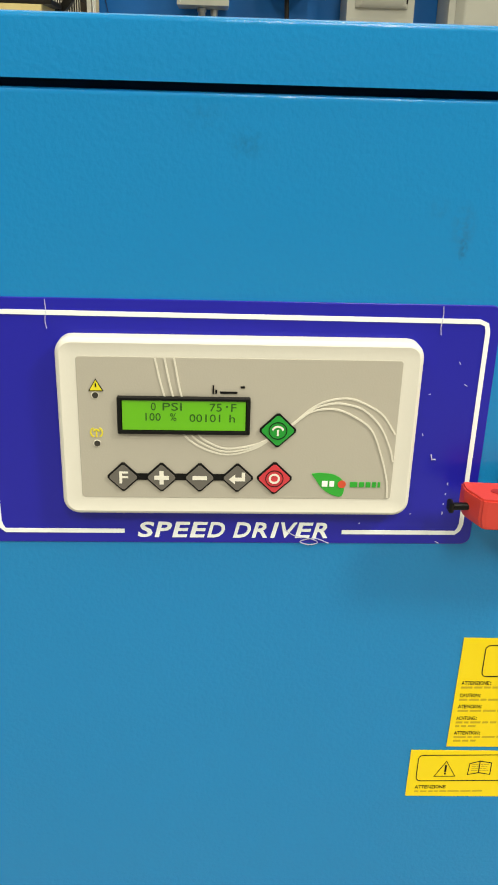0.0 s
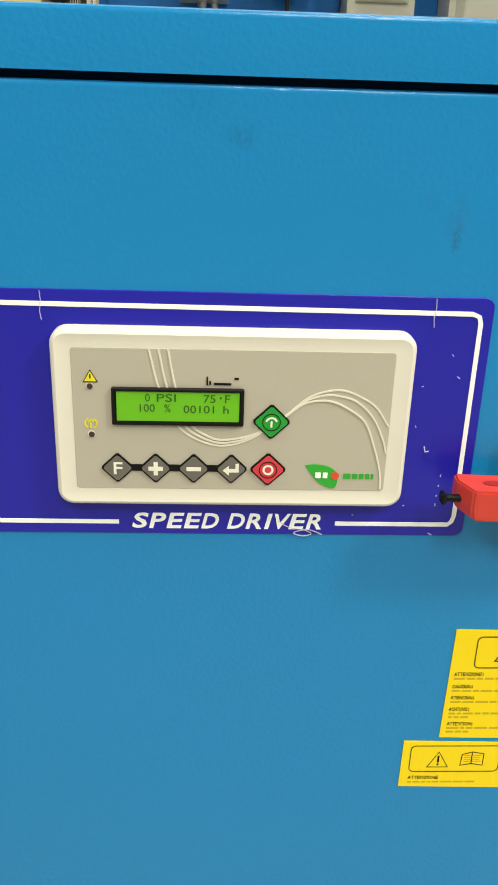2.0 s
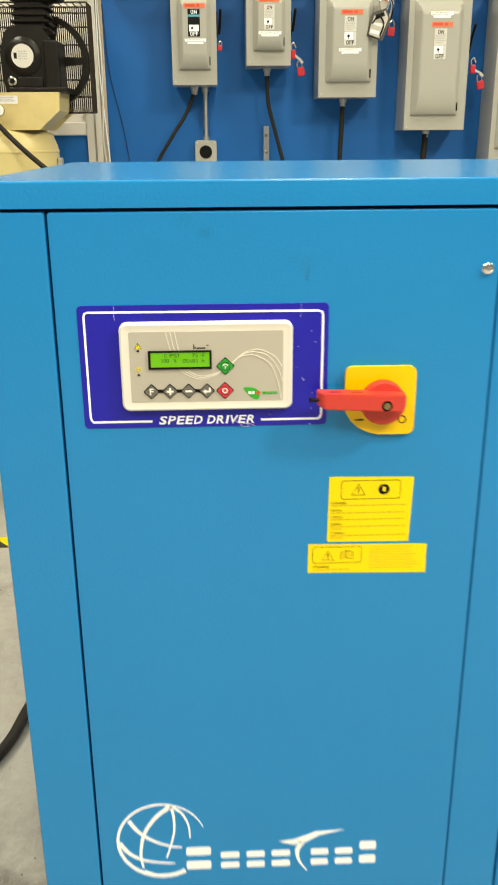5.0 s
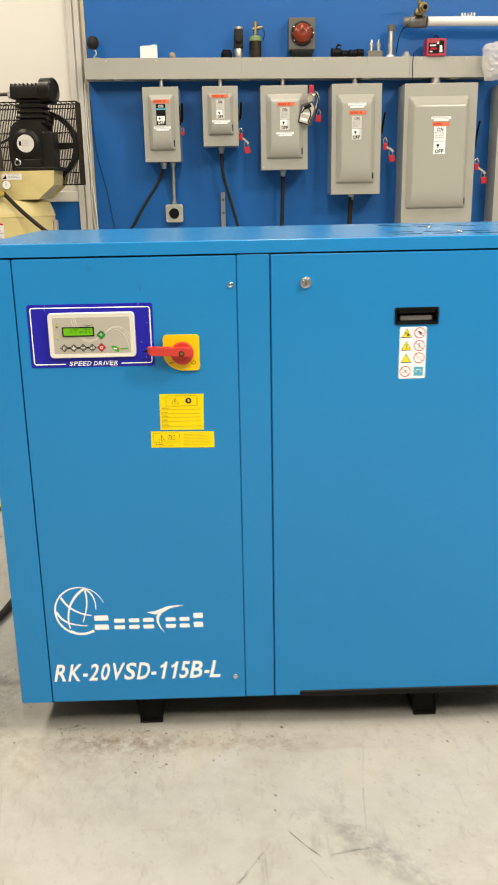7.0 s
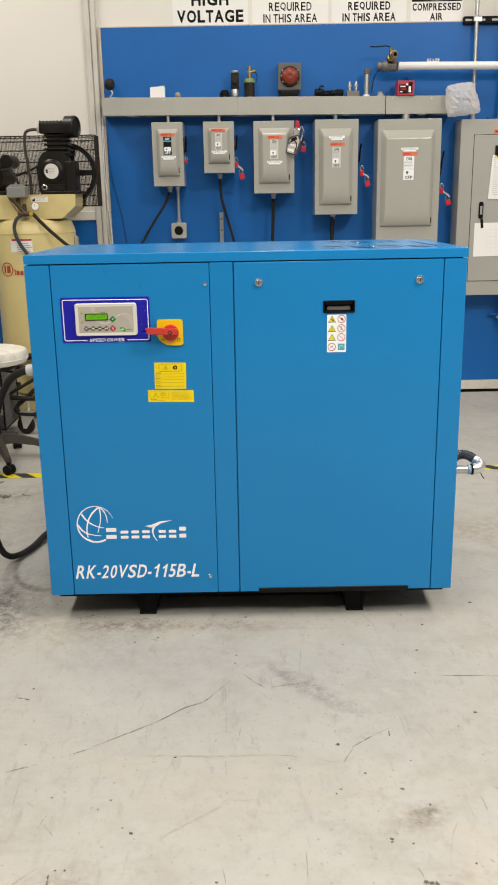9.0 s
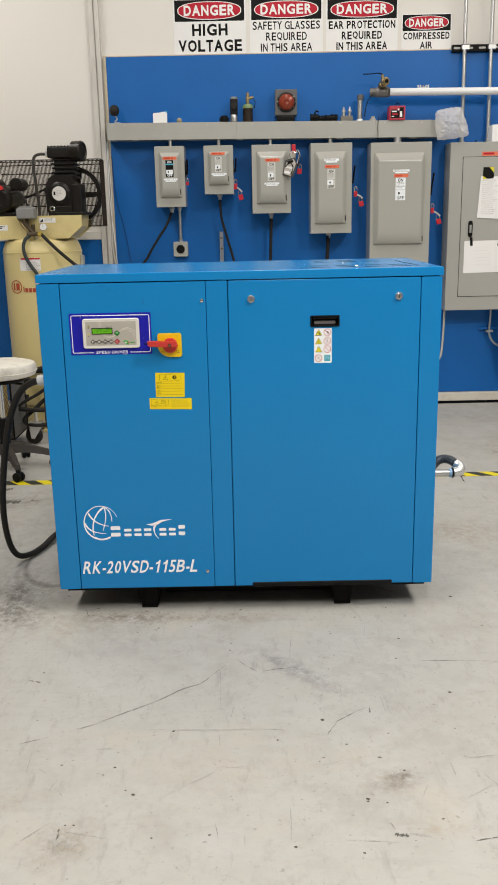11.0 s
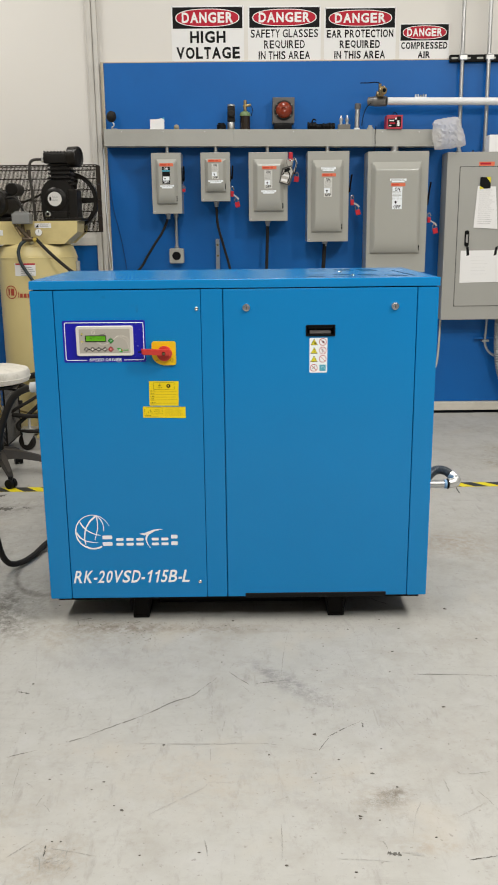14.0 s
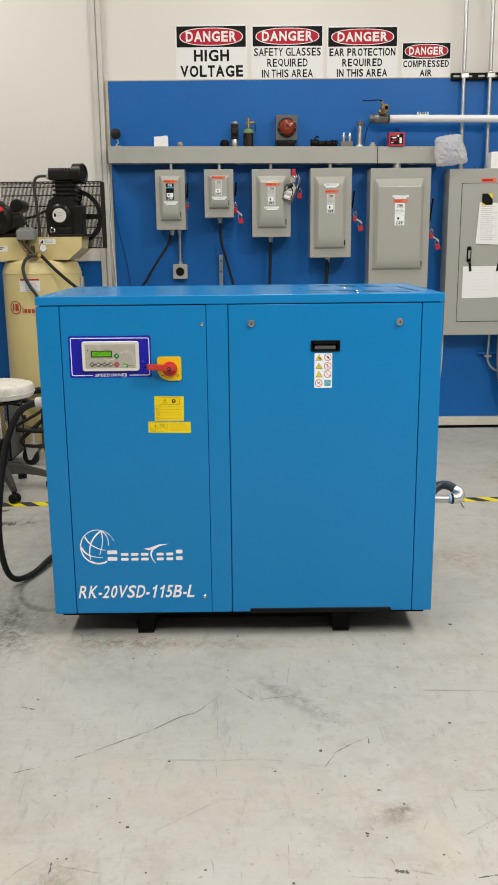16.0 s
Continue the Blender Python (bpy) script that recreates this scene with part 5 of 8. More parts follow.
safety_switch(1.528, 1.938, 1.040, 1.838, (1.552, 1.892, 1.172, 1.770),
              [("white", 1.673, 1.636, 0.110, 0.024), ("orange", 1.680, 1.610, 0.096, 0.022), ("onoff", 1.693, 1.462, 0.062, 0.146)],
              "large grey safety switch with bulged door", (1.49, 0.17), [(1.722, 0.026)])
# lockout padlocks and tags
for lx, lz, hx, hz in ((0.2835, 1.590, None, None), (0.652, 1.487, 0.612, 1.556), (1.046, 1.648, None, None), (1.474, 1.428, 1.430, 1.492), (2.008, 1.300, 1.958, 1.372)):
    if hx is not None:
        hp = thing("lockout_hasp", (hx, BY + 0.03, hz), "red lockout hasp with steel jaws on a switch lever", "lockout hasp", "lockout hasps")
        part("grip", box(hx - 0.012, hx + 0.012, BY + 0.015, BY + 0.030, hz, hz + 0.038, 0.005), LOCKRED, hp)
        part("jaw", tube([(hx - 0.006, BY + 0.02, hz + 0.03), (hx - 0.010, BY + 0.02, hz + 0.055), (hx + 0.002, BY + 0.02, hz + 0.066), (hx + 0.012, BY + 0.02, hz + 0.045)], 0.003, 8, 5), CHROME, hp)
        part("strap", ribbon([(hx + 0.006, hz + 0.016), (lx - 0.008, lz + 0.066), (lx + 0.004, lz + 0.052)], 0.010, BY + 0.016, BY + 0.019), ALU, hp, "bare steel strap")
    padlock(lx, BY + 0.022, lz, 1.0 if lx > 0.3 else 0.62, -14 if hx else 6)
tg = thing("lockout_tags", (1.01, BY, 1.62), "cluster of red hasp, steel strap and grey card tags", "lockout tag")
part("hasp", box(0.994, 1.022, BY - 0.012, BY + 0.008, 1.760, 1.838, 0.006), LOCKRED, tg, "red hasp")
part("strap", ribbon(smooth2([(1.000, 1.765), (0.985, 1.735), (0.998, 1.700), (1.030, 1.715), (1.046, 1.765), (1.035, 1.800)]), 0.012, BY - 0.006, BY - 0.003, True), ALU, tg)
tagm = mat("grubby grey card", (0.50, 0.47, 0.42), 0.5, var=0.3, scale=60)
part("tag", prism([(0.958, 1.722), (1.006, 1.742), (1.020, 1.712), (0.992, 1.640), (0.938, 1.655)], BY - 0.052, BY - 0.048), tagm, tg, "grubby grey card tag")
part("tag", prism([(0.950, 1.735), (1.012, 1.752), (1.030, 1.705), (0.998, 1.622), (0.928, 1.642)], BY - 0.0475, BY - 0.044), mat("dark card", (0.07, 0.065, 0.06), 0.6), tg, "dark card tag")
part("tag_panel", prism([(0.952, 1.696), (1.010, 1.690), (0.999, 1.664), (0.944, 1.676)], BY - 0.0521, BY - 0.0526), PAPER, tg, "white printed panel")
part("tag", prism([(0.980, 1.790), (1.020, 1.775), (1.012, 1.725), (0.975, 1.735)], BY - 0.043, BY - 0.040), tagm, tg, "grubby grey card tag")
part("tag", prism([(0.945, 1.690), (0.990, 1.676), (0.985, 1.632), (0.936, 1.648)], BY - 0.057, BY - 0.053), tagm, tg, "worn card tag")
part("tag_panel", prism([(0.962, 1.724), (0.998, 1.738), (1.005, 1.722), (0.968, 1.706)], BY - 0.0521, BY - 0.0526), INK, tg, "dark printed band")
part("tag_panel", prism([(0.944, 1.668), (0.982, 1.660), (0.980, 1.645), (0.942, 1.654)], BY - 0.0571, BY - 0.0575), PAPER, tg, "white printed panel")
part("cord", tube([(0.950, BY - 0.06, 1.69), (0.975, BY - 0.06, 1.72), (1.000, BY - 0.058, 1.69), (0.985, BY - 0.058, 1.64)], 0.0034, 6, 5), BLACK, tg)
part("cord", tube([(1.030, BY - 0.02, 1.80), (1.045, BY - 0.02, 1.76), (1.030, BY - 0.02, 1.70), (1.000, BY - 0.03, 1.72)], 0.0034, 6, 5), BLACK, tg)
part("cord", tube([(1.006, BY - 0.003, 1.77), (1.016, BY - 0.03, 1.74), (0.985, BY - 0.05, 1.73)], 0.003, 6, 5), BLACK, tg)
part("shackle", tube([(0.985, BY - 0.054, 1.742), (0.980, BY - 0.054, 1.775), (1.000, BY - 0.054, 1.790), (1.018, BY - 0.054, 1.772), (1.012, BY - 0.054, 1.742)], 0.004, 8, 5), CHROME, tg, "bright steel shackle")

# ---- conduits and cables below the switches ----
cd = thing("junction_box", (0.211, WY, 1.111), "grey junction box with open knockout under a galvanised conduit", "junction box")
jb = loft(0.160, 0.263, 1.111, 1.215, 0.012, [(0, WY - 0.0005), (0, WY - 0.050), (0.004, WY - 0.054)])
part("body", jb, GREY, cd)
part("knockout", spin([(0.030, 0), (0.030, 0.003), (0.026, 0.004), (0.025, 0.0015), (0, 0.0015)], (0.211, WY - 0.054, 1.163), (0, -1, 0), 28), BLACK, cd, "open black knockout")
for px_ in (0.170, 0.253):
    for pz_ in (1.121, 1.205):
        part("screw", spin([(0.005, 0), (0.004, 0.002), (0, 0.003)], (px_, WY - 0.0535, pz_), (0, -1, 0), 10), GALV, cd)
part("conduit", rod((0.214, WY - 0.035, 1.2155), (0.214, WY - 0.035, 1.4485), 0.0105, 16), GALV, cd, "galvanised conduit")
part("fitting", spin([(0.016, 0), (0.016, 0.014), (0.012, 0.018), (0.012, 0.026)], (0.214, WY - 0.035, 1.2155), (0, 0, 1), 16), GALV, cd)
part("fitting", spin([(0.012, 0), (0.016, 0.010), (0.016, 0.024)], (0.214, WY - 0.035, 1.424), (0, 0, 1), 16), GALV, cd)


def drop_cable(pts, r, label, gland=True):
    c = thing("drop_cable", (pts[-1][0], pts[-1][1], pts[-1][2]), label, "cable", "cables under the switches")
    part("sheath", tube(pts, r, 12, 8), RUBBER, c)
    if gland:
        x, y, z = pts[0]
        part("gland", spin([(0.018, 0.0), (0.018, -0.012), (0.014, -0.016), (0.014, -0.03), (0.010, -0.034)], (x, y, z), (0, 0, 1), 10), GALV, c, "steel cable gland")
    return c


CY = WY - 0.09
drop_cable([(0.165, CY, 1.448), (0.155, CY, 1.40), (0.116, CY, 1.32), (0.070, CY, 1.255), (0.010, CY, 1.165), (-0.05, CY, 1.075), (-0.20, CY, 0.95), (-0.26, CY, 0.7), (-0.27, CY, 0.3), (-0.28, CY - 0.05, 0.012)], 0.0085, "black rubber cable curving down from a switch")
drop_cable([(0.501, CY, 1.526), (0.502, CY, 1.45), (0.510, CY, 1.36), (0.548, CY, 1.22), (0.590, CY, 1.06), (0.63, CY, 0.8), (0.64, CY, 0.4), (0.65, CY - 0.05, 0.012)], 0.0090, "black rubber cable hanging from a switch")
drop_cable([(0.855, CY, 1.393), (0.852, CY, 1.25), (0.846, CY, 1.06), (0.842, CY, 0.7), (0.84, CY - 0.02, 0.3), (0.84, CY - 0.05, 0.012)], 0.0112, "black rubber cable hanging from a switch")
drop_cable([(1.254, CY, 1.252), (1.250, CY, 1.15), (1.244, CY, 1.0), (1.24, CY, 0.5), (1.24, CY - 0.05, 0.014)], 0.014, "thick black rubber cable hanging from a switch")
st = thing("strut_channel", (0.502, WY, 0.78), "short vertical length of galvanised strut channel", "strut channel")
sb = box(0.489, 0.4925, WY - 0.030, WY - 0.0003, 0.78, 1.277)
box(0.5105, 0.514, WY - 0.030, WY - 0.0003, 0.78, 1.277, bm=sb)
box(0.4927, 0.5103, WY - 0.012, WY - 0.009, 0.78, 1.277, bm=sb)
part("channel", sb, GALV, st)
for pz_ in (1.16, 1.235):
    part("strut_bolt", spin([(0.008, 0), (0.008, 0.004), (0, 0.006)], (0.5015, WY - 0.012, pz_), (0, -1, 0), 8), BRASS, st)
wire = thing("thin_wire", (-0.20, WY, 0.9), "thin dark wire hanging on the blue board", "wire")
part("strand", tube([(-0.249, WY - 0.004, 1.80), (-0.231, WY - 0.004, 1.518), (-0.182, WY - 0.004, 1.285), (-0.152, WY - 0.004, 1.069), (-0.14, WY - 0.004, 0.9)], 0.0018, 6, 6), mat("navy wire", (0.01, 0.03, 0.1), 0.5), wire)
ww = thing("white_wire", (-0.245, WY, 0.3), "thin white wire running down beside the trim", "wire")
part("strand", tube([(-0.272, WY - 0.018, 1.89), (-0.276, WY - 0.018, 1.6), (-0.270, WY - 0.018, 1.42), (-0.256, WY - 0.016, 1.21), (-0.250, WY - 0.016, 1.05), (-0.250, WY - 0.016, 0.3)], 0.0032, 6, 6), WHITE, ww)
bw = thing("fish_wire", (1.578, GY, 1.83), "thin black wire looped over the wireway", "wire")
part("strand", tube([(1.590, GY + 0.03, 2.0075), (1.586, GY - 0.004, 2.004), (1.582, GY - 0.004, 1.95), (1.584, GY - 0.004, 1.88), (1.572, GY - 0.02, 1.835), (1.56, GY - 0.05, 1.835)], 0.002, 6, 6), BLACK, bw)

# ---- things on the wireway ----
TZ = 2.0047
hp = thing("horn_bulb", (-0.19, 3.365, TZ), "black rubber bulb on a bent wire standing on the wireway", "horn bulb")
part("bulb", spin([(0, -0.036), (0.018, -0.033), (0.031, -0.018), (0.034, 0.0), (0.029, 0.020), (0.016, 0.033), (0, 0.036)], (-0.201, 3.365, 2.090), (0.2, 0, 1), 20), RUBBER, hp)
part("stem", tube([(-0.195, 3.365, 2.058), (-0.185, 3.365, 2.035), (-0.20, 3.365, 2.012), (-0.165, 3.365, 2.009)], 0.005, 8, 5), GALV, hp)
single("folded_packet", [(prism([(0.062, TZ), (0.156, TZ), (0.156, 2.070), (0.140, 2.078), (0.110, 2.072), (0.062, 2.070)], 3.345, 3.375), PAPER), (prism([(0.110, 2.072), (0.140, 2.078), (0.156, 2.084), (0.156, 2.071)], 3.350, 3.372), TEAL)], None, "folded white paper packet standing on the wireway", "packet")
lump = B()
bmesh.ops.create_icosphere(lump, subdivisions=3, radius=0.019)
for v in lump.verts:
    k = 1 + 0.22 * noise.noise(v.co * 70)
    v.co = Vector((v.co.x * k + 0.240, v.co.y * k * 0.8 + 3.365, max(TZ, v.co.z * k + TZ + 0.016)))
single("putty_lump", lump, mat("grey-brown putty", (0.30, 0.26, 0.18), 0.8, var=0.2, scale=60), "small lump of grey-brown putty on the wireway", "putty")
single("round_fitting", spin([(0.030, 0), (0.032, 0.004), (0.032, 0.03), (0.024, 0.038), (0.024, 0.044), (0, 0.044)], (0.543, 3.365, TZ), (0, 0, 1), 20), BLACK, "squat black plastic pipe fitting on the wireway", "fitting")
r1 = thing("air_filter", (0.610, 3.365, TZ), "dark air filter with clear bowl standing on the wireway", "air filter")
part("bowl", spin([(0.014, 0), (0.024, 0.006), (0.026, 0.03), (0.022, 0.050)], (0.610, 3.365, TZ), (0, 0, 1), 20), GALV, r1, "clear metal-rimmed bowl")
part("body", box(0.585, 0.637, 3.342, 3.390, TZ + 0.0505, TZ + 0.150, 0.006), CASTIRON, r1)
part("knob", spin([(0.020, 0), (0.022, 0.004), (0.022, 0.016), (0.016, 0.020)], (0.612, 3.3418, TZ + 0.10), (0, -1, 0), 20), RUBBER, r1)
part("cap", spin([(0.026, 0), (0.026, 0.01), (0.020, 0.014)], (0.611, 3.366, TZ + 0.1502), (0, 0, 1), 16), GALV, r1)
r2 = thing("lubricator", (0.708, 3.365, TZ), "dark bowl lubricator with brass top on the wireway", "lubricator")
part("bowl", spin([(0.032, 0), (0.036, 0.004), (0.036, 0.012), (0.034, 0.014), (0.034, 0.085), (0.036, 0.088)], (0.705, 3.365, TZ), (0, 0, 1), 24), mat("smoked bowl", (0.022, 0.014, 0.009), 0.25), r2)
part("cap", spin([(0.036, 0), (0.036, 0.014), (0.030, 0.024), (0.018, 0.030)], (0.705, 3.365, TZ + 0.0882), (0, 0, 1), 24), mat("faded green cap", (0.16, 0.24, 0.10), 0.45), r2)
tp = rod((0.705, 3.365, TZ + 0.118), (0.705, 3.365, TZ + 0.190), 0.011, 14, 0.002)
rod((0.690, 3.365, TZ + 0.150), (0.745, 3.365, TZ + 0.160), 0.009, 12, 0.002, tp)
part("valve", tp, BRASS, r2, "brass petcock")
part("chain", tube([(0.742, 3.36, TZ + 0.155), (0.755, 3.355, TZ + 0.13), (0.748, 3.355, TZ + 0.09)], 0.0025, 6, 5), BLACK, r2)
al = thing("warning_beacon", (0.963, 3.345, TZ), "grey box with round amber-red beacon lens on a dark stand", "beacon")
part("stand", box(0.900, 1.022, 3.325, 3.425, TZ, TZ + 0.042, 0.008), BLACK, al, "dark base")
part("box", box(0.890, 1.038, 3.345, 3.440, TZ + 0.0422, TZ + 0.206, 0.004), mat("dark grey enamel", (0.11, 0.105, 0.10), 0.45), al)
part("lens_ring", spin([(0.062, 0), (0.064, 0.004), (0.062, 0.012), (0.054, 0.014)], (0.966, 3.345, TZ + 0.124), (0, -1, 0), 36), CASTIRON, al)
part("lens", spin([(0.053, 0.006), (0.052, 0.018), (0.044, 0.030), (0.030, 0.038), (0.016, 0.040), (0.014, 0.035), (0, 0.034)], (0.966, 3.345, TZ + 0.124), (0, -1, 0), 36), LAMPRED, al, "amber-red beacon lens")
for a in (35, 145, 215, 325, 0, 180):
    part("lens_screw", spin([(0.004, 0), (0.003, 0.003), (0, 0.004)], (0.966 + 0.058 * math.cos(radians(a)), 3.332, TZ + 0.124 + 0.058 * math.sin(radians(a))), (0, -1, 0), 8), CHROME, al)
for k, (px_, r_, l_) in enumerate(((1.155, 0.026, 0.055), (1.205, 0.021, 0.05), (1.252, 0.022, 0.045), (1.290, 0.024, 0.04))):
    f_ = thing("plastic_coupling", (px_, 3.365, TZ), "ribbed black plastic hose coupling lying on the wireway", "coupling", "black couplings on the wireway")
    b_ = B()
    spin([(r_ * 0.7, 0), (r_, 0.003), (r_, 0.012), (r_ * 0.82, 0.014), (r_ * 0.82, l_ * 0.6), (r_ * 0.95, l_ * 0.62), (r_ * 0.95, l_)], (px_ - l_ / 2, 3.360, TZ + r_), (1, 0.25 * (k % 2), 0), 18, b_)
    part("body", b_, BLACK, f_)
    if k == 0:
        part("lever", tube([(px_, 3.345, TZ + 0.045), (px_ + 0.012, 3.345, TZ + 0.066), (px_ + 0.03, 3.345, TZ + 0.060)], 0.005, 8, 5), BLACK, f_)
mb = thing("fuse_block", (1.376, 3.365, TZ), "grey fuse block with two pale terminals on the wireway", "fuse block")
part("base", box(1.336, 1.418, 3.345, 3.395, TZ, TZ + 0.036, 0.004), mat("warm grey bakelite", (0.17, 0.16, 0.14), 0.5), mb)
for px_ in (1.356, 1.397):
    part("terminal", spin([(0.010, 0), (0.010, 0.02), (0.013, 0.022), (0.013, 0.036), (0.006, 0.046), (0.005, 0.058)], (px_, 3.368, TZ + 0.0362), (0, 0, 1), 12), GALV, mb)
pp = thing("pipe_nipple", (1.465, 3.365, TZ), "upright galvanised pipe nipple with dark cap on the wireway", "pipe nipple")
part("pipe", rod((1.465, 3.365, TZ), (1.465, 3.365, TZ + 0.135), 0.0165, 18), GALV, pp)
part("cap", spin([(0.022, 0), (0.022, 0.030), (0.018, 0.034)], (1.467, 3.365, TZ + 0.1352), (0, 0, 1), 8), mat("dull dark zinc", (0.14, 0.13, 0.12), 0.5, metal=0.4), pp)
part("foot_ring", spin([(0.021, 0), (0.021, 0.012), (0.0168, 0.014)], (1.465, 3.365, TZ), (0, 0, 1), 18), WHITE, pp)
single("small_bushing", spin([(0.022, 0), (0.022, 0.015), (0.014, 0.018), (0.014, 0.030), (0, 0.030)], (1.555, 3.365, TZ), (0, 0, 1), 14), GUTTER, "small grey bushing on the wireway", "bushing")
rbx = thing("red_carton", (1.710, 3.36, TZ - 0.02), "small red carton with printed window hung over the wireway edge", "carton")
part("carton", box(1.656, 1.764, GY - 0.012, 3.40, TZ + 0.0005, TZ + 0.090, 0.003), REDBOXM, rbx)
fy = GY - 0.0122
wp = flat(1.674, 1.706, TZ + 0.050, TZ + 0.058, fy - 0.0008, fy - 0.0013)
flat(1.712, 1.722, TZ + 0.060, TZ + 0.072, fy - 0.0008, fy - 0.0013, wp)
flat(1.672, 1.688, TZ + 0.020, TZ + 0.026, fy - 0.0008, fy - 0.0013, wp)
prism([(1.728, TZ + 0.018), (1.744, TZ + 0.020), (1.741, TZ + 0.056), (1.727, TZ + 0.054)], fy - 0.0008, fy - 0.0013, wp)
part("front_print", [(flat(1.666, 1.724, TZ + 0.012, TZ + 0.066, fy, fy - 0.0008), INK), (flat(1.726, 1.752, TZ + 0.014, TZ + 0.080, fy, fy - 0.0008), INK), (wp, PAPER), (flat(1.676, 1.712, TZ + 0.032, TZ + 0.042, fy - 0.0008, fy - 0.0013), SIGNRED)], None, rbx)
part("hook", tube([(1.700, 3.345, TZ + 0.092), (1.715, 3.345, TZ + 0.112), (1.735, 3.345, TZ + 0.092)], 0.003, 6, 5), BLACK, rbx)

# ---- ball valve and white pipe ----
vp = thing("air_line", (2.2, 3.33, 2.16), "white horizontal air pipe with dark end fitting and brass ball valve", "pipe")
part("pipe", rod((1.66, 3.325, 2.1645), (4.9, 3.325, 2.130), 0.0245, 24), mat("white painted pipe", (0.76, 0.76, 0.77), 0.35), vp, "white painted pipe")
ef = spin([(0.030, 0), (0.033, 0.006), (0.033, 0.085), (0.029, 0.090), (0.029, 0.120), (0.026, 0.126)], (1.655, 3.325, 2.165), (-1, 0.45, 0.05), 24)
part("end_fitting", ef, mat("grimy grey fitting", (0.20, 0.19, 0.18), 0.42, metal=0.55, var=0.3, scale=30), vp, "dark grey end fitting")
bv = spin([(0.020, 0), (0.028, 0.004), (0.028, 0.024), (0.021, 0.028), (0.021, 0.04)], (1.612, 3.270, 2.222), (0.3, -1, -0.05), 20)
spin([(0.024, 0), (0.029, 0.012), (0.024, 0.032)], (1.606, 3.300, 2.190), (0, 0, 1), 16, bv)
rod((1.606, 3.300, 2.222), (1.606, 3.300, 2.270), 0.010, 12, 0.001, bv)
part("ball_valve", bv, BRASS, vp, "brass ball valve")
part("valve_bore", spin([(0.0125, 0), (0.0125, 0.0008), (0, 0.0008)], (1.624, 3.2295, 2.220), (0.3, -1, -0.05), 16), GAP, vp)
part("valve_lever", tube([(1.606, 3.300, 2.272), (1.575, 3.300, 2.280), (1.53, 3.30, 2.276), (1.475, 3.30, 2.276)], 0.0035, 8, 5), BLACKSTEEL, vp, "dark valve lever")
part("drain_tube", tube([(1.552, 3.33, 2.155), (1.522, 3.33, 2.125), (1.503, 3.335, 2.075), (1.494, 3.34, 2.012)], 0.003, 6, 6), BLACK, vp)
cl = box(1.845, 1.922, 3.318, 3.336, 2.1845, 2.1895, 0.001, 1)
for px_, wide in ((1.850, 0.005), (1.866, 0.004), (1.901, 0.004), (1.917, 0.005)):
    box(px_ - wide, px_ + wide, 3.318, 3.336, 2.1897, 2.205, 0.001, 1, cl)
rod((1.884, 3.327, 2.1897), (1.884, 3.327, 2.203), 0.007, 8, 0.001, cl)
part("pipe_clip", cl, GALV, vp, "zinc pipe clip")
part("hanger", box(2.9, 2.93, 3.345, WY - 0.0005, 2.135, 2.17), GALV, vp)

# ---- strut and vertical conduits ----
sc_ = thing("strut_rail", (2.6, WY, 2.42), "dark slotted strut rail with conduit clamps", "strut channel")
part("rail", box(2.092, 3.2, 3.418, WY + 0.0115, 2.421, 2.466, 0.002, 1), BLACKSTEEL, sc_)
for k in range(12):
    part("slot", loft(2.10 + k * 0.085, 2.145 + k * 0.085, 2.4375, 2.4505, 0.006, [(0, 3.4178), (0.0003, 3.4172)]), GUTTER, sc_)
for cx_ in (2.174, 2.352):
    c_ = thing("conduit_riser", (cx_, 3.385, 1.833), "galvanised conduit rising from the panelboard", "conduit", "conduit risers")
    part("conduit", rod((cx_, 3.400, 1.8335), (cx_ - 0.020, 3.400, 4.199), 0.0135, 18), GALV, c_)
    part("clamp", [(box(cx_ - 0.026, cx_ + 0.026, 3.385, 3.4175, 2.429, 2.459, 0.002, 1), GALV), (rod((cx_ - 0.02, 3.384, 2.462), (cx_ + 0.02, 3.384, 2.462), 0.005, 8), GALV)], None, c_)
    part("connector", spin([(0.019, 0), (0.019, 0.016), (0.015, 0.020), (0.015, 0.034)], (cx_, 3.400, 1.8335), (0, 0, 1), 14), GALV, c_)

# ---- panelboard ----
PY = 3.275
pb = thing("panelboard", (2.42, WY, 0.705), "large grey steel panelboard with papers taped to its door", "panelboard")
part("cabinet", box(2.072, 2.632, PY, WY - 0.0005, 0.705, 1.832, 0.003, 2), PANELGREY, pb)
part("door_gap", box(2.158, 2.4855, PY - 0.0008, PY + 0.001, 0.799, 1.738), GAP, pb)
part("door", loft(2.161, 2.4825, 0.802, 1.735, 0.008, [(0, PY - 0.0004), (0, PY - 0.003), (0.0015, PY - 0.0042)]), PANELGREY, pb)
part("door_latch", [(loft(2.212, 2.242, 1.208, 1.318, 0.014, [(0, PY - 0.0040), (0, PY - 0.010), (0.004, PY - 0.013)]), BLACK), (flat(2.220, 2.234, 1.236, 1.290, PY - 0.013, PY - 0.0145), GALV)], None, pb, "black recessed latch")
part("voltage_sticker", [(flat(2.287, 2.392, 1.741, 1.768, PY - 0.0002, PY - 0.001), ORANGE), (bars(2.295, 2.385, 1.748, 1.762, 1, PY - 0.001, PY - 0.0013, 0.9, 2), SIGNRED)], None, pb, "orange voltage sticker")
DF = PY - 0.0044
dc = thing("schedule_sheet", (2.37, DF, 1.32), "printed white sheet hung from black and yellow tape", "paper sheet")
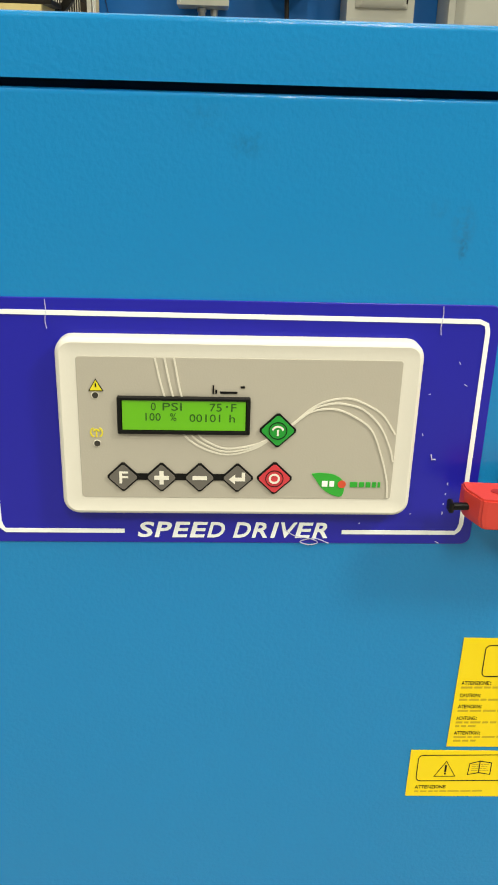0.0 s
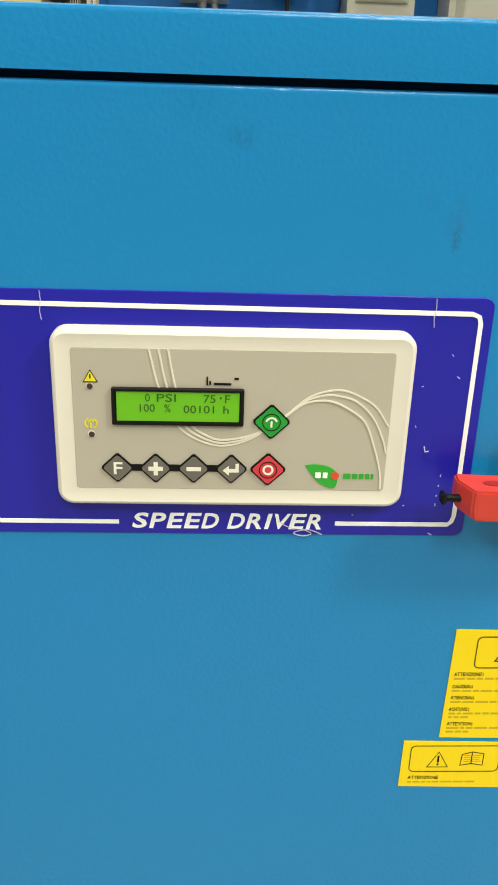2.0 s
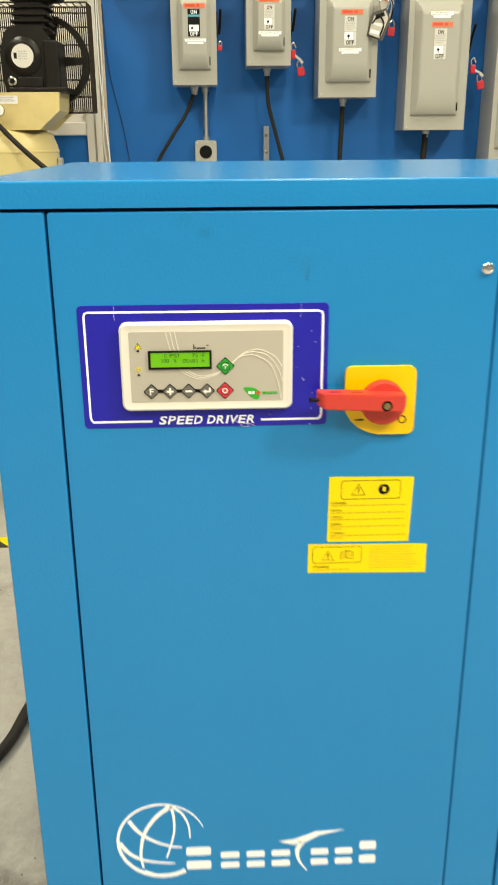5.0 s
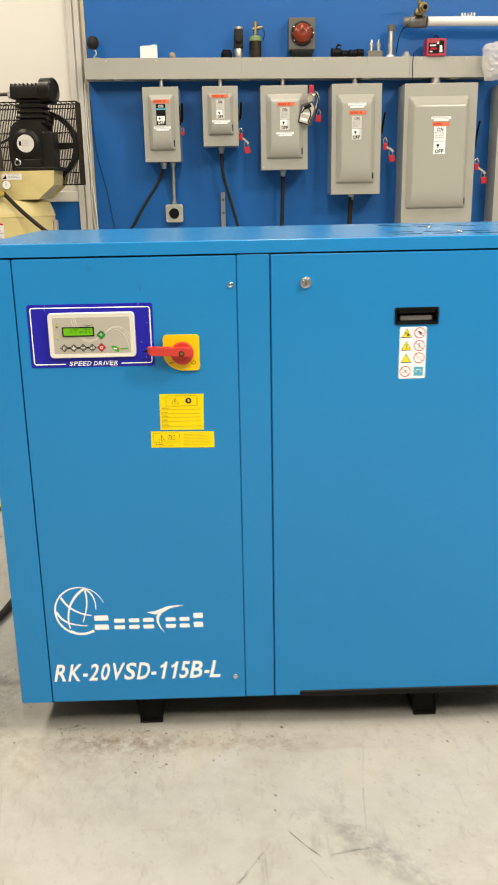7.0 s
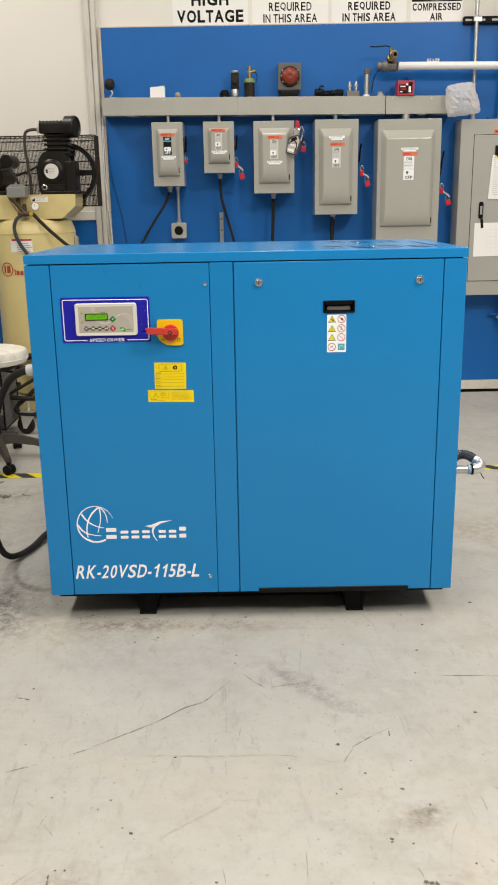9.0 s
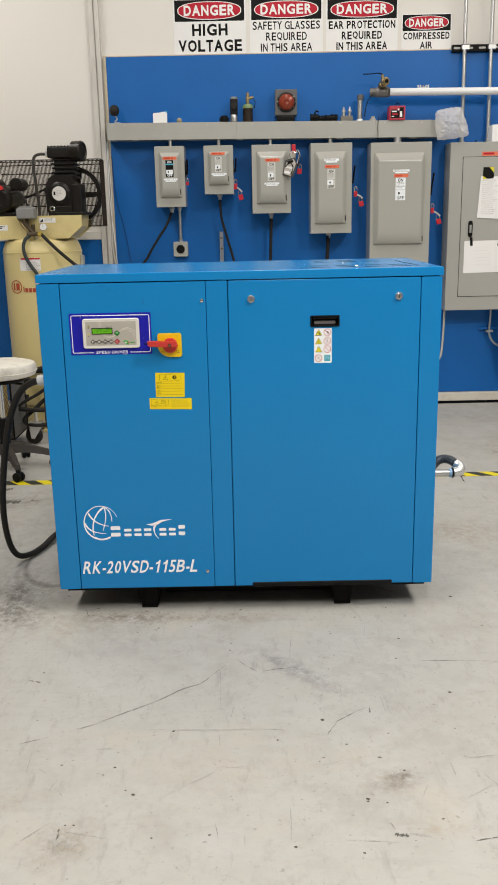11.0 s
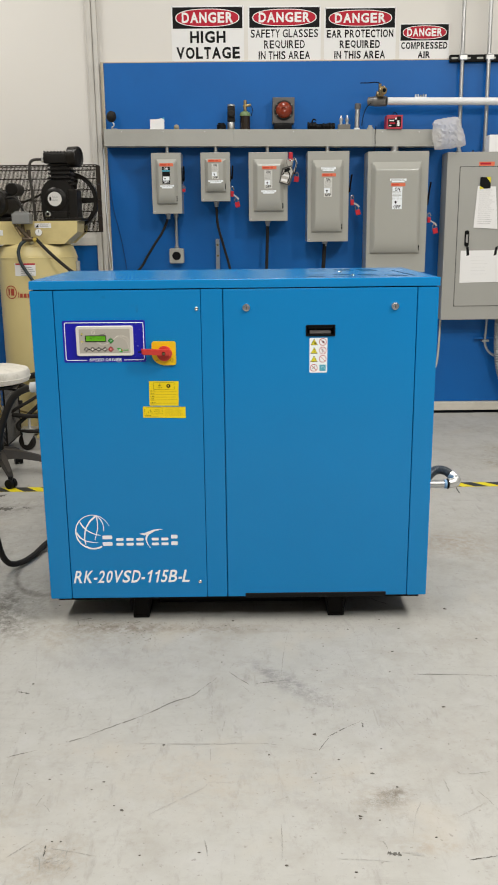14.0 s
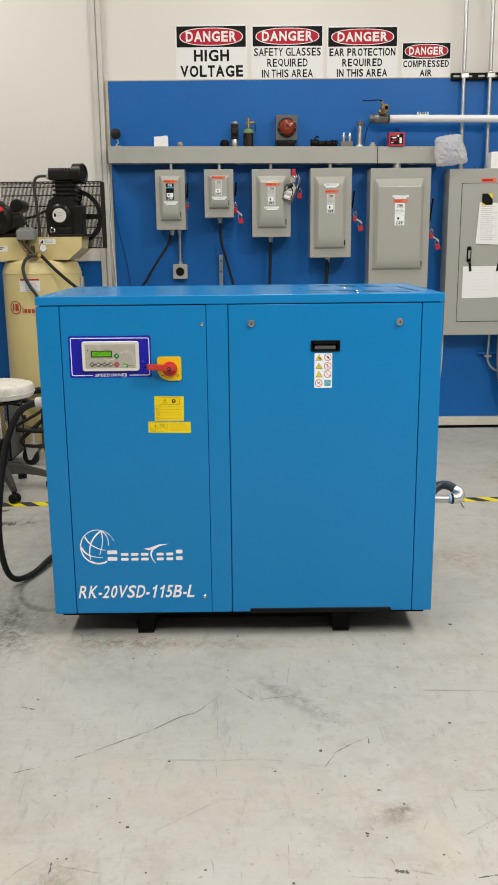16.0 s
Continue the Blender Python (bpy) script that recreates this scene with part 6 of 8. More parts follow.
sh = prism([(2.284, 1.611), (2.408, 1.606), (2.434, 1.326), (2.268, 1.336)], DF - 0.004, DF - 0.0046)
part("sheet", [(sh, PAPER), (bars(2.294, 2.404, 1.350, 1.585, 18, DF - 0.0046, DF - 0.0049, 0.3, 11), mat("pale grey print", (0.58, 0.57, 0.56), 0.8))], None, dc)
part("tape", [(prism([(2.298, 1.668), (2.371, 1.668), (2.371, 1.594), (2.298, 1.590)], DF - 0.0050, DF - 0.0054), INK), (prism([(2.338, 1.668), (2.371, 1.668), (2.371, 1.630)], DF - 0.0054, DF - 0.0058), TRIYEL), (prism([(2.298, 1.612), (2.298, 1.590), (2.328, 1.592)], DF - 0.0054, DF - 0.0058), TRIYEL)], None, dc, "black and yellow tape")
ds = thing("wiring_sheet", (2.345, DF, 0.96), "blank-looking white sheet taped to the panel door", "paper sheet")
part("sheet", [(prism([(2.190, 1.182), (2.472, 1.183), (2.467, 0.967), (2.190, 0.962)], DF - 0.001, DF - 0.0016), PAPER), (bars(2.265, 2.385, 1.00, 1.14, 6, DF - 0.0016, DF - 0.0018, 0.12, 4), mat("very faint print", (0.76, 0.75, 0.74), 0.8))], None, ds)
for tx_, tl in ((2.235, -0.006), (2.438, 0.010)):
    part("tape", prism([(tx_ - 0.009, 1.205), (tx_ + 0.009, 1.209), (tx_ + 0.009 - tl, 1.150), (tx_ - 0.009 - tl, 1.146)], DF - 0.0018, DF - 0.0023), INK, ds, "black tape")
single("white_carton", [(box(2.352, 2.585, 3.29, 3.395, 1.8325, 1.942, 0.002, 1), PAPER)], None, "plain white cardboard box on the panelboard", "carton")
single("thumb_screw", spin([(0.012, 0), (0.012, 0.006), (0.005, 0.008), (0.004, 0.018), (0, 0.018)], (2.262, 3.36, 1.8325), (0, 0, 1), 10), BLACK, "small black screw on the panelboard", "screw")

# ---- conduits under the panelboard ----
c1 = thing("thin_conduit", (2.08, WY - 0.04, 0.3), "thin galvanised conduit bending down from the panelboard", "conduit")
part("pipe", tube([(2.098, WY - 0.05, 0.7045), (2.096, WY - 0.05, 0.55), (2.088, WY - 0.05, 0.40), (2.070, WY - 0.05, 0.335), (2.03, WY - 0.05, 0.28), (1.95, WY - 0.05, 0.24), (1.7, WY - 0.05, 0.23)], 0.0075, 12, 8), mat("cream painted conduit", (0.55, 0.52, 0.44), 0.5), c1)
c2 = thing("bent_conduit", (2.36, WY - 0.04, 0.45), "galvanised conduit bending sideways under the panelboard", "conduit")
part("pipe", tube([(2.434, WY - 0.05, 0.7045), (2.432, WY - 0.05, 0.62), (2.429, WY - 0.05, 0.53), (2.450, WY - 0.05, 0.472), (2.500, WY - 0.05, 0.432), (2.60, WY - 0.05, 0.415), (2.9, WY - 0.05, 0.412)], 0.0085, 12, 8), GALV, c2)
part("clamp", box(2.406, 2.456, WY - 0.061, WY - 0.0003, 0.530, 0.546, 0.002, 1), GALV, c2)
part("cross_pipe", rod((2.36, WY - 0.030, 0.555), (3.0, WY - 0.030, 0.555), 0.008, 10), WALLBLUE, c2, "pipe painted over in wall blue")
fx = thing("flexible_conduit", (2.5, WY - 0.1, 0.02), "thick ribbed grey flexible conduit curving to the floor", "conduit")
line = curve_points([(2.508, WY - 0.10, 0.7045), (2.508, WY - 0.10, 0.60), (2.513, WY - 0.10, 0.48), (2.535, WY - 0.10, 0.34), (2.59, WY - 0.10, 0.20), (2.70, WY - 0.10, 0.09), (2.95, WY - 0.10, 0.05)], 16)
part("hose", tube(line, 0.025, 16, 1, None, 0.006, True), FLEX, fx)

# the wireway sags a little towards one end, with all that stands on it
SAG = 0.010
for ob in list(scene.objects):
    if not ob.parent and ob.name.split(".")[0] in ("wireway", "air_filter", "folded_packet", "fuse_block", "horn_bulb", "lubricator", "pipe_nipple", "plastic_coupling", "putty_lump", "red_carton", "round_fitting", "small_bushing", "warning_beacon"):
        ob.location.z -= SAG * (ob.location.x + 0.25)
        ob.rotation_euler.y = SAG

# ---- plastic bag ----
bg = B()
bmesh.ops.create_icosphere(bg, subdivisions=5, radius=1)
for v in bg.verts:
    c = v.co.copy()
    r_ = max(abs(c.x), abs(c.z), 1e-3) / max(1e-3, math.hypot(c.x, c.z))
    u_, w_ = c.x / (0.25 + 0.75 * r_), c.z / (0.25 + 0.75 * r_)
    fold = 0.10 * (0.4 - abs(noise.noise(Vector((u_ * 2.2 + w_ * 1.1, w_ * 1.6 - u_ * 0.8, c.y)) * 1.4))) + 0.05 * (0.4 - abs(noise.noise(Vector((u_ * 3 - w_ * 2.4, w_ * 3, 5)) * 1.7)))
    fold += 0.045 * (0.25 - abs(noise.noise(Vector((u_ * 7 + w_ * 4, w_ * 6 - u_ * 3, 9))))) + 0.012 * (0.25 - abs(noise.noise(Vector((u_ * 13 - w_ * 9, w_ * 14, 3)))))
    a_, b_ = (u_ * (1 + fold) + 1) / 2, (w_ * (1 + fold) + 1) / 2
    lo_ = Vector((1.972, 0, 1.843)).lerp(Vector((2.195, 0, 1.868)), a_)
    hi_ = Vector((1.952, 0, 2.034)).lerp(Vector((2.130, 0, 2.058)), a_)
    q_ = lo_.lerp(hi_, b_)
    v.co = Vector((q_.x, 3.255 + c.y * 0.045 * (1 + 5 * fold) + 0.085 * fold, q_.z))
single("plastic_bag", bg, BAG, "crumpled translucent plastic bag hung on the wireway's end", "plastic bag")

# ---- cream piston compressor ----
TX, TY = -0.68, 3.02
tk = thing("tank_compressor", (TX, TY, 0), "cream vertical tank compressor with black pump and wire belt guard", "compressor")
R = 0.257
tank = part("tank", spin([(0.06, 0.115), (0.15, 0.135), (0.225, 0.175), (R, 0.235), (R, 1.175), (R - 0.004, 1.200), (0.235, 1.245), (0.190, 1.270), (0.12, 1.287), (0.0, 1.293)], (TX, TY, 0), (0, 0, 1), 56), CREAM, tk, "cream enamelled steel tank")
part("weld_seam", spin([(R + 0.0002, 1.172), (R + 0.002, 1.174), (R + 0.002, 1.180), (R + 0.0002, 1.182)], (TX, TY, 0), (0, 0, 1), 56), CREAM, tank)
part("skirt", spin([(0.20, 0.02), (0.20, 0.155)], (TX, TY, 0), (0, 0, 1), 40), CREAM, tank)
for a in (30, 150, 270):
    part("tank_foot", box(TX + 0.23 * math.cos(radians(a)) - 0.03, TX + 0.23 * math.cos(radians(a)) + 0.03, TY + 0.23 * math.sin(radians(a)) - 0.03, TY + 0.23 * math.sin(radians(a)) + 0.03, 0.0, 0.0205, 0.003), CREAM, tk)
# deck: a folded channel with sloping end
dk = bmesh.new()
YD0, YD1 = 2.84, 3.22
prism([(-1.30, 1.405), (-0.372, 1.405), (-0.376, 1.335), (-0.462, 1.262), (-1.30, 1.262)], YD0, YD0 + 0.006, dk)
prism([(-1.30, 1.405), (-0.372, 1.405), (-0.376, 1.335), (-0.462, 1.262), (-1.30, 1.262)], YD1 - 0.006, YD1, dk)
box(-1.30, -0.655, YD0 + 0.0062, YD1 - 0.0062, 1.399, 1.4055, bm=dk)
box(-0.6549, -0.372, YD0 + 0.0062, 3.070, 1.399, 1.4055, bm=dk)
box(-0.6549, -0.372, 3.130, YD1 - 0.0062, 1.399, 1.4055, bm=dk)
t = bmesh.new()
q4 = [(-0.372, YD0, 1.4055), (-0.376, YD0, 1.335), (-0.462, YD0, 1.262), (-0.455, 3.070, 1.262), (-0.374, 3.070, 1.333), (-0.366, 3.070, 1.4055)]
vs = [t.verts.new(c) for c in q4]
t.faces.new((vs[0], vs[1], vs[4], vs[5]))
t.faces.new((vs[1], vs[2], vs[3], vs[4]))
t.faces.new((vs[0], vs[5], t.verts.new((-0.372, 3.070, 1.4055))))
add(dk, t)
part("deck", dk, CREAM, tk, "folded cream steel pump deck")
part("deck_label", [(flat(-0.645, -0.540, 1.362, 1.392, YD0 - 0.0002, YD0 - 0.001), SIGNWHITE), (prism([(-0.641, 1.366), (-0.620, 1.366), (-0.620, 1.388)], YD0 - 0.001, YD0 - 0.0014), INK), (bars(-0.612, -0.548, 1.367, 1.388, 3, YD0 - 0.001, YD0 - 0.0014, 0.4, 6), GREYINK)], None, tk, "small white warning label")
part("deck_label", [(flat(-0.95, -0.85, 1.318, 1.352, YD0 - 0.0002, YD0 - 0.001), SIGNWHITE), (bars(-0.935, -0.865, 1.326, 1.345, 2, YD0 - 0.001, YD0 - 0.0014, 0.6, 6), INK)], None, tk, "small white rating label")


def on_tank(x, z):
    return TY - math.sqrt(max(0.0, R * R - (x - TX) ** 2))


def tank_patch(x0, x1, z0, z1, lift, n=8):
    """A sheet that follows the tank's curve."""
    t = bmesh.new()
    rows = []
    for k in range(n + 1):
        x = x0 + (x1 - x0) * k / n
        y = on_tank(x, z0) - lift
        rows.append((t.verts.new((x, y, z0)), t.verts.new((x, y, z1)), t.verts.new((x, y + lift * 0.9, z1)), t.verts.new((x, y + lift * 0.9, z0))))
    for a, c in zip(rows, rows[1:]):
        for k in range(4):
            t.faces.new((a[k], a[(k + 1) % 4], c[(k + 1) % 4], c[k]))
    return t


lb = B()
for i in range(5):
    add(lb, tank_patch(-0.735, -0.665 + 0.01 * (i % 3), 1.118 - i * 0.012, 1.122 - i * 0.012, 0.0022, 4))
part("warning_label", [(tank_patch(-0.775, -0.640, 1.066, 1.146, 0.0015), SIGNWHITE), (tank_patch(-0.769, -0.641, 1.136, 1.1455, 0.0024), SIGNRED), (lb, GREYINK)], None, tank, "white label with red rule")
rg = bmesh.new()
rows = []
for k in range(36):
    a = 6.2831853 * k / 36
    for_r = []
    for rx_, rz_ in ((0.041, 0.043), (0.035, 0.037)):
        x, z = -0.815 + rx_ * math.cos(a), 0.963 + rz_ * math.sin(a)
        for_r.append(rg.verts.new((x, on_tank(x, z) - 0.002, z)))
    rows.append(for_r)
for k in range(36):
    a, c = rows[k], rows[(k + 1) % 36]
    rg.faces.new((a[0], c[0], c[1], a[1]))
for x0_, x1_, z0_, z1_ in ((-0.837, -0.826, 0.942, 0.986), (-0.817, -0.793, 0.942, 0.986)):
    add(rg, tank_patch(x0_, x1_, z0_, z1_, 0.002, 2))
for x0_, x1_, h_ in ((-0.765, -0.759, 0.036), (-0.753, -0.734, 0.026), (-0.728, -0.709, 0.026), (-0.703, -0.684, 0.026), (-0.678, -0.664, 0.026), (-0.658, -0.639, 0.026), (-0.633, -0.614, 0.026)):
    add(rg, tank_patch(x0_, x1_, 0.930, 0.930 + h_, 0.002, 2))
part("maker_mark", rg, mat("rust-red transfer", (0.42, 0.06, 0.03), 0.5), tank, "rust-red round mark with plain shapes")
# pump
PYC = 2.97
bx = bmesh.new()
prism([(-0.575, 1.4065), (-0.400, 1.4065), (-0.392, 1.47), (-0.398, 1.555), (-0.418, 1.615), (-0.440, 1.640), (-0.545, 1.640), (-0.566, 1.622), (-0.588, 1.56), (-0.586, 1.47)], PYC - 0.10, PYC + 0.10, bx)
bmesh.ops.bevel(bx, geom=bx.edges, offset=0.012, segments=3, affect="EDGES")
crank = part("crankcase", bx, CASTIRON, tk, "black cast crankcase")
part("end_cover", box(-0.426, -0.366, PYC - 0.113, PYC + 0.05, 1.4067, 1.598, 0.008), CASTIRON, crank, "black cast end cover")
part("pump_foot", box(-0.572, -0.340, PYC - 0.118, PYC + 0.10, 1.4066, 1.424, 0.004), CASTIRON, crank)
cyl = part("cylinder", box(-0.535, -0.418, PYC - 0.07, PYC + 0.07, 1.632, 1.760, 0.004, 1), CASTIRON, tk, "black cast cylinder")
for i in range(5):
    part("cooling_fin", box(-0.548 - 0.005 * (i % 2), -0.405 + 0.005 * (i % 2), PYC - 0.085, PYC + 0.085, 1.638 + i * 0.026, 1.650 + i * 0.026, 0.004, 1), CASTIRON, cyl)
hdm = box(-0.572, -0.402, PYC - 0.095, PYC + 0.095, 1.758, 1.822, 0.008)
head = part("cylinder_head", hdm, CASTIRON, tk)
for i in range(8):
    part("head_fin", box(-0.566 + i * 0.021, -0.559 + i * 0.021, PYC - 0.093, PYC + 0.093, 1.8205, 1.832, 0.001, 1), CASTIRON, head)
part("air_intake", spin([(0.058, 0), (0.063, 0.004), (0.063, 0.062), (0.059, 0.068), (0.051, 0.069), (0.046, 0.062), (0, 0.062)], (-0.412, PYC - 0.055, 1.796), (0.97, -0.26, 0), 36), CASTIRON, head, "round black intake filter")
part("intake_neck", rod((-0.43, PYC - 0.045, 1.788), (-0.397, PYC - 0.055, 1.788), 0.024, 16), CASTIRON, head)
part("bearing_cover", [(spin([(0.070, 0), (0.072, 0.006), (0.060, 0.016), (0.052, 0.018), (0, 0.018)], (-0.508, PYC - 0.1002, 1.540), (0, -1, 0), 32), CASTIRON), (disc(-0.508, 1.540, 0.044, PYC - 0.1184, PYC - 0.1190, 28), mat("grubby white plate", (0.66, 0.64, 0.60), 0.45, var=0.1, scale=30)), (bars(-0.525, -0.480, 1.522, 1.558, 4, PYC - 0.1190, PYC - 0.1193, 0.3, 3), GREYINK), (flat(-0.542, -0.530, 1.530, 1.552, PYC - 0.1190, PYC - 0.1194), INK)], None, crank, "round cover with white maker's plate")
part("oil_glass", [(spin([(0.018, 0), (0.018, 0.006), (0.013, 0.009), (0.012, 0.007)], (-0.560, PYC - 0.1002, 1.448), (0, -1, 0), 20), CHROME), (disc(-0.560, 1.448, 0.010, PYC - 0.107, PYC - 0.1075, 16), INK)], None, crank, "chrome oil sight glass")
part("base_cover", box(-0.535, -0.435, PYC - 0.112, PYC - 0.1003, 1.425, 1.462, 0.004), CASTIRON, crank)
# flywheel
fw = bmesh.new()
FX, FYC, FZ, FR = -0.458, 3.10, 1.535, 0.170
ribbon([(FX + FR * math.cos(6.2831853 * k / 48), FZ + FR * math.sin(6.2831853 * k / 48)) for k in range(48)], 0.026, FYC - 0.022, FYC + 0.022, True, bm=fw)
for k in range(5):
    a = radians(1 + 72 * k)
    ca, sa = math.cos(a), math.sin(a)
    ribbon([(FX + 0.02 * ca, FZ + 0.02 * sa), (FX + (FR - 0.010) * ca, FZ + (FR - 0.010) * sa)], 0.044, FYC - 0.010, FYC + 0.010, w_end=0.028, bm=fw)
spin([(0.040, 0), (0.040, 0.06), (0.025, 0.066), (0, 0.066)], (FX, FYC + 0.03, FZ), (0, -1, 0), 24, fw)
part("flywheel", fw, CASTIRON, tk, "black five-spoke flywheel")
part("drive_belt", tube([(-0.435, FYC, FZ + 0.172), (-0.70, FYC, 1.555), (-0.99, FYC, 1.475)], 0.007, 8, 6), RUBBER, tk)
# wire belt guard
gd = B()
GX0, GX1, GZ0, GZ1, GYY = -0.960, -0.268, 1.335, 1.758, 3.19
for k in range(79):
    x = GX0 + (GX1 - GX0) * k / 78
    rod((x, GYY, GZ0), (x, GYY, GZ1), 0.0026, 5, 0, gd)
for z in (GZ0, 1.40, 1.47, 1.54, 1.61, 1.68, 1.735, GZ1):
    rod((GX0, GYY, z), (GX1, GYY, z), 0.0035, 6, 0, gd)
for k in range(10):
    rod((GX1, GYY - 0.0155 * k, GZ0), (GX1, GYY - 0.0155 * k, GZ1), 0.0022, 5, 0, gd)
for z in (GZ0, 1.44, 1.54, 1.64, GZ1):
    rod((GX1, GYY, z), (GX1, GYY - 0.14, z), 0.003, 6, 0, gd)
for yy in (0.0, 0.045, 0.14):
    rod((GX0, GYY - yy, GZ0), (GX0, GYY - yy, GZ1), 0.0026, 5, 0, gd)
for z in (GZ0, 1.54, GZ1):
    rod((GX0, GYY, z), (GX0, GYY - 0.14, z), 0.003, 6, 0, gd)
for k in range(24):
    x = GX0 + (GX1 - GX0) * k / 23
    rod((x, GYY, GZ1), (x, GYY - 0.14, GZ1), 0.0022, 5, 0, gd)
rod((GX0, GYY - 0.14, GZ1), (GX1, GYY - 0.14, GZ1), 0.0035, 6, 0, gd)
tagged(part("belt_guard", gd, mat("dusty brown-black wire", (0.030, 0.022, 0.016), 0.6, var=0.3, scale=30, spec=0.2), tk, "black wire belt guard"), kind="stuff")
# outlet pipe
part("outlet_pipe", tube([(-0.574, PYC - 0.04, 1.785), (-0.63, PYC - 0.04, 1.785), (-0.662, PYC - 0.04, 1.772), (-0.673, PYC - 0.04, 1.735), (-0.671, PYC - 0.04, 1.63), (-0.662, PYC - 0.04, 1.51), (-0.660, PYC - 0.04, 1.407)], 0.0090, 12, 8), mat("dull dark pipe", (0.05, 0.044, 0.038), 0.5, metal=0.3), tk, "dark bent outlet pipe")
part("pipe_nut", rod((-0.572, PYC - 0.04, 1.785), (-0.592, PYC - 0.04, 1.785), 0.020, 6), GALV, tk)
# motor
mt = spin([(0.02, 0.008), (0.045, 0.004), (0.050, 0.0), (0.074, 0.006), (0.086, 0.025), (0.086, 0.27), (0.075, 0.29), (0.05, 0.30)], (-0.893, 2.84, 1.515), (0.04, 1, 0), 32)
motor = part("motor", mt, CASTIRON, tk, "black electric motor")
fins = B()
for k in range(12):
    a = 6.2831853 * k / 12
    box(-0.893 + 0.062 * math.cos(a) - 0.008, -0.893 + 0.062 * math.cos(a) + 0.008, 2.834, 2.846, 1.515 + 0.062 * math.sin(a) - 0.004, 1.515 + 0.062 * math.sin(a) + 0.004, bm=fins)
part("motor_vents", fins, RUBBER, motor)
for mx_, my_ in ((-0.800, 2.93), (-0.928, 2.85)):
    part("motor_capacitor", spin([(0.034, 0), (0.040, 0.006), (0.040, 0.15), (0.034, 0.158), (0, 0.158)], (mx_, my_, 1.606 if mx_ > -0.9 else 1.602), (0.04, 1, 0), 24), CASTIRON, motor)
part("motor_plate", ribbon(arc(-0.884, 1.566, 0.021, 0.022, 10, 170, 10), 0.022, 2.826, 2.834), mat("bright red plate", (0.65, 0.02, 0.03), 0.4), motor, "red arched motor plate")
part("motor_foot", box(-0.98, -0.80, 2.88, 3.12, 1.4062, 1.43, 0.004), CASTIRON, motor)
part("motor_cable", tube([(-0.810, 2.85, 1.55), (-0.755, 2.83, 1.55), (-0.720, 2.81, 1.51), (-0.700, 2.80, 1.46)], 0.008, 8, 6), RUBBER, motor)
# pressure switch, manifold, gauge, hoses
ps = box(-0.764, -0.652, 2.745, 2.835, 1.388, 1.450, 0.006)
t2 = bmesh.new()
prism([(-0.757, 1.450), (-0.659, 1.450), (-0.680, 1.465), (-0.740, 1.465)], 2.752, 2.828, t2)
add(ps, t2)
part("pressure_switch", ps, mat("grey switch cover", (0.22, 0.22, 0.21), 0.5), tk, "grey pressure switch box")
mf = tube([(-0.712, 2.8, 1.384), (-0.707, 2.79, 1.348), (-0.687, 2.78, 1.313), (-0.667, 2.8, 1.286)], 0.012, 10, 6)
rod((-0.742, 2.775, 1.380), (-0.667, 2.775, 1.293), 0.010, 10, 0, mf)
rod((-0.712, 2.775, 1.293), (-0.642, 2.775, 1.293), 0.014, 10, 0, mf)
rod((-0.677, 2.8, 1.353), (-0.677, 2.8, 1.278), 0.013, 10, 0, mf)
part("manifold", mf, mat("dull bronze fittings", (0.085, 0.06, 0.035), 0.45, metal=0.5), tk, "dark bronze fittings")
part("tank_riser", rod((-0.667, 2.83, 1.258), (-0.667, 2.8, 1.303), 0.014, 10), GALV, tk)
part("valve_collar", rod((-0.642, 2.774, 1.288), (-0.620, 2.774, 1.296), 0.015, 10), mat("tarnished yellow collar", (0.52, 0.38, 0.06), 0.5), tk)
part("gauge", [(spin([(0.024, 0), (0.024, 0.02), (0.021, 0.022)], (-0.607, 2.78, 1.336), (0.2, -1, 0), 28), BRASS), (spin([(0.021, 0), (0, 0.0004)], (-0.603, 2.7582, 1.336), (0.2, -1, 0), 28), SIGNWHITE), (box(-0.605, -0.603, 2.7570, 2.7578, 1.334, 1.350), INK)], None, tk, "small round pressure gauge with white dial")
part("air_hose", tube([(-0.694, 2.775, 1.286), (-0.722, 2.76, 1.262), (-0.737, 2.75, 1.215), (-0.726, 2.74, 1.158), (-0.700, 2.74, 1.105), (-0.655, 2.73, 1.040), (-0.60, 2.72, 0.93), (-0.57, 2.71, 0.70), (-0.64, 2.70, 0.45), (-0.66, 2.68, 0.20), (-0.62, 2.6, 0.035), (-0.45, 2.5, 0.02), (-0.2, 2.4, 0.02)], 0.0105, 12, 8), GREYRUBBER, tk, "grey-green air hose")
part("air_hose", tube([(-0.624, 2.772, 1.294), (-0.582, 2.765, 1.250), (-0.512, 2.75, 1.183), (-0.412, 2.74, 1.098), (-0.312, 2.74, 1.028), (-0.30, 2.74, 0.90), (-0.30, 2.72, 0.6), (-0.36, 2.70, 0.25), (-0.40, 2.66, 0.02)], 0.0105, 12, 8), RUBBER, tk, "black air hose")
part("switch_conduit", tube([(-0.762, 2.79, 1.390), (-0.742, 2.78, 1.358), (-0.717, 2.775, 1.318)], 0.009, 10, 6), BRASS, tk)
part("side_fitting", box(-0.4235, -0.405, 2.98, 3.03, 1.03, 1.15, 0.004), PANELGREY, tk)

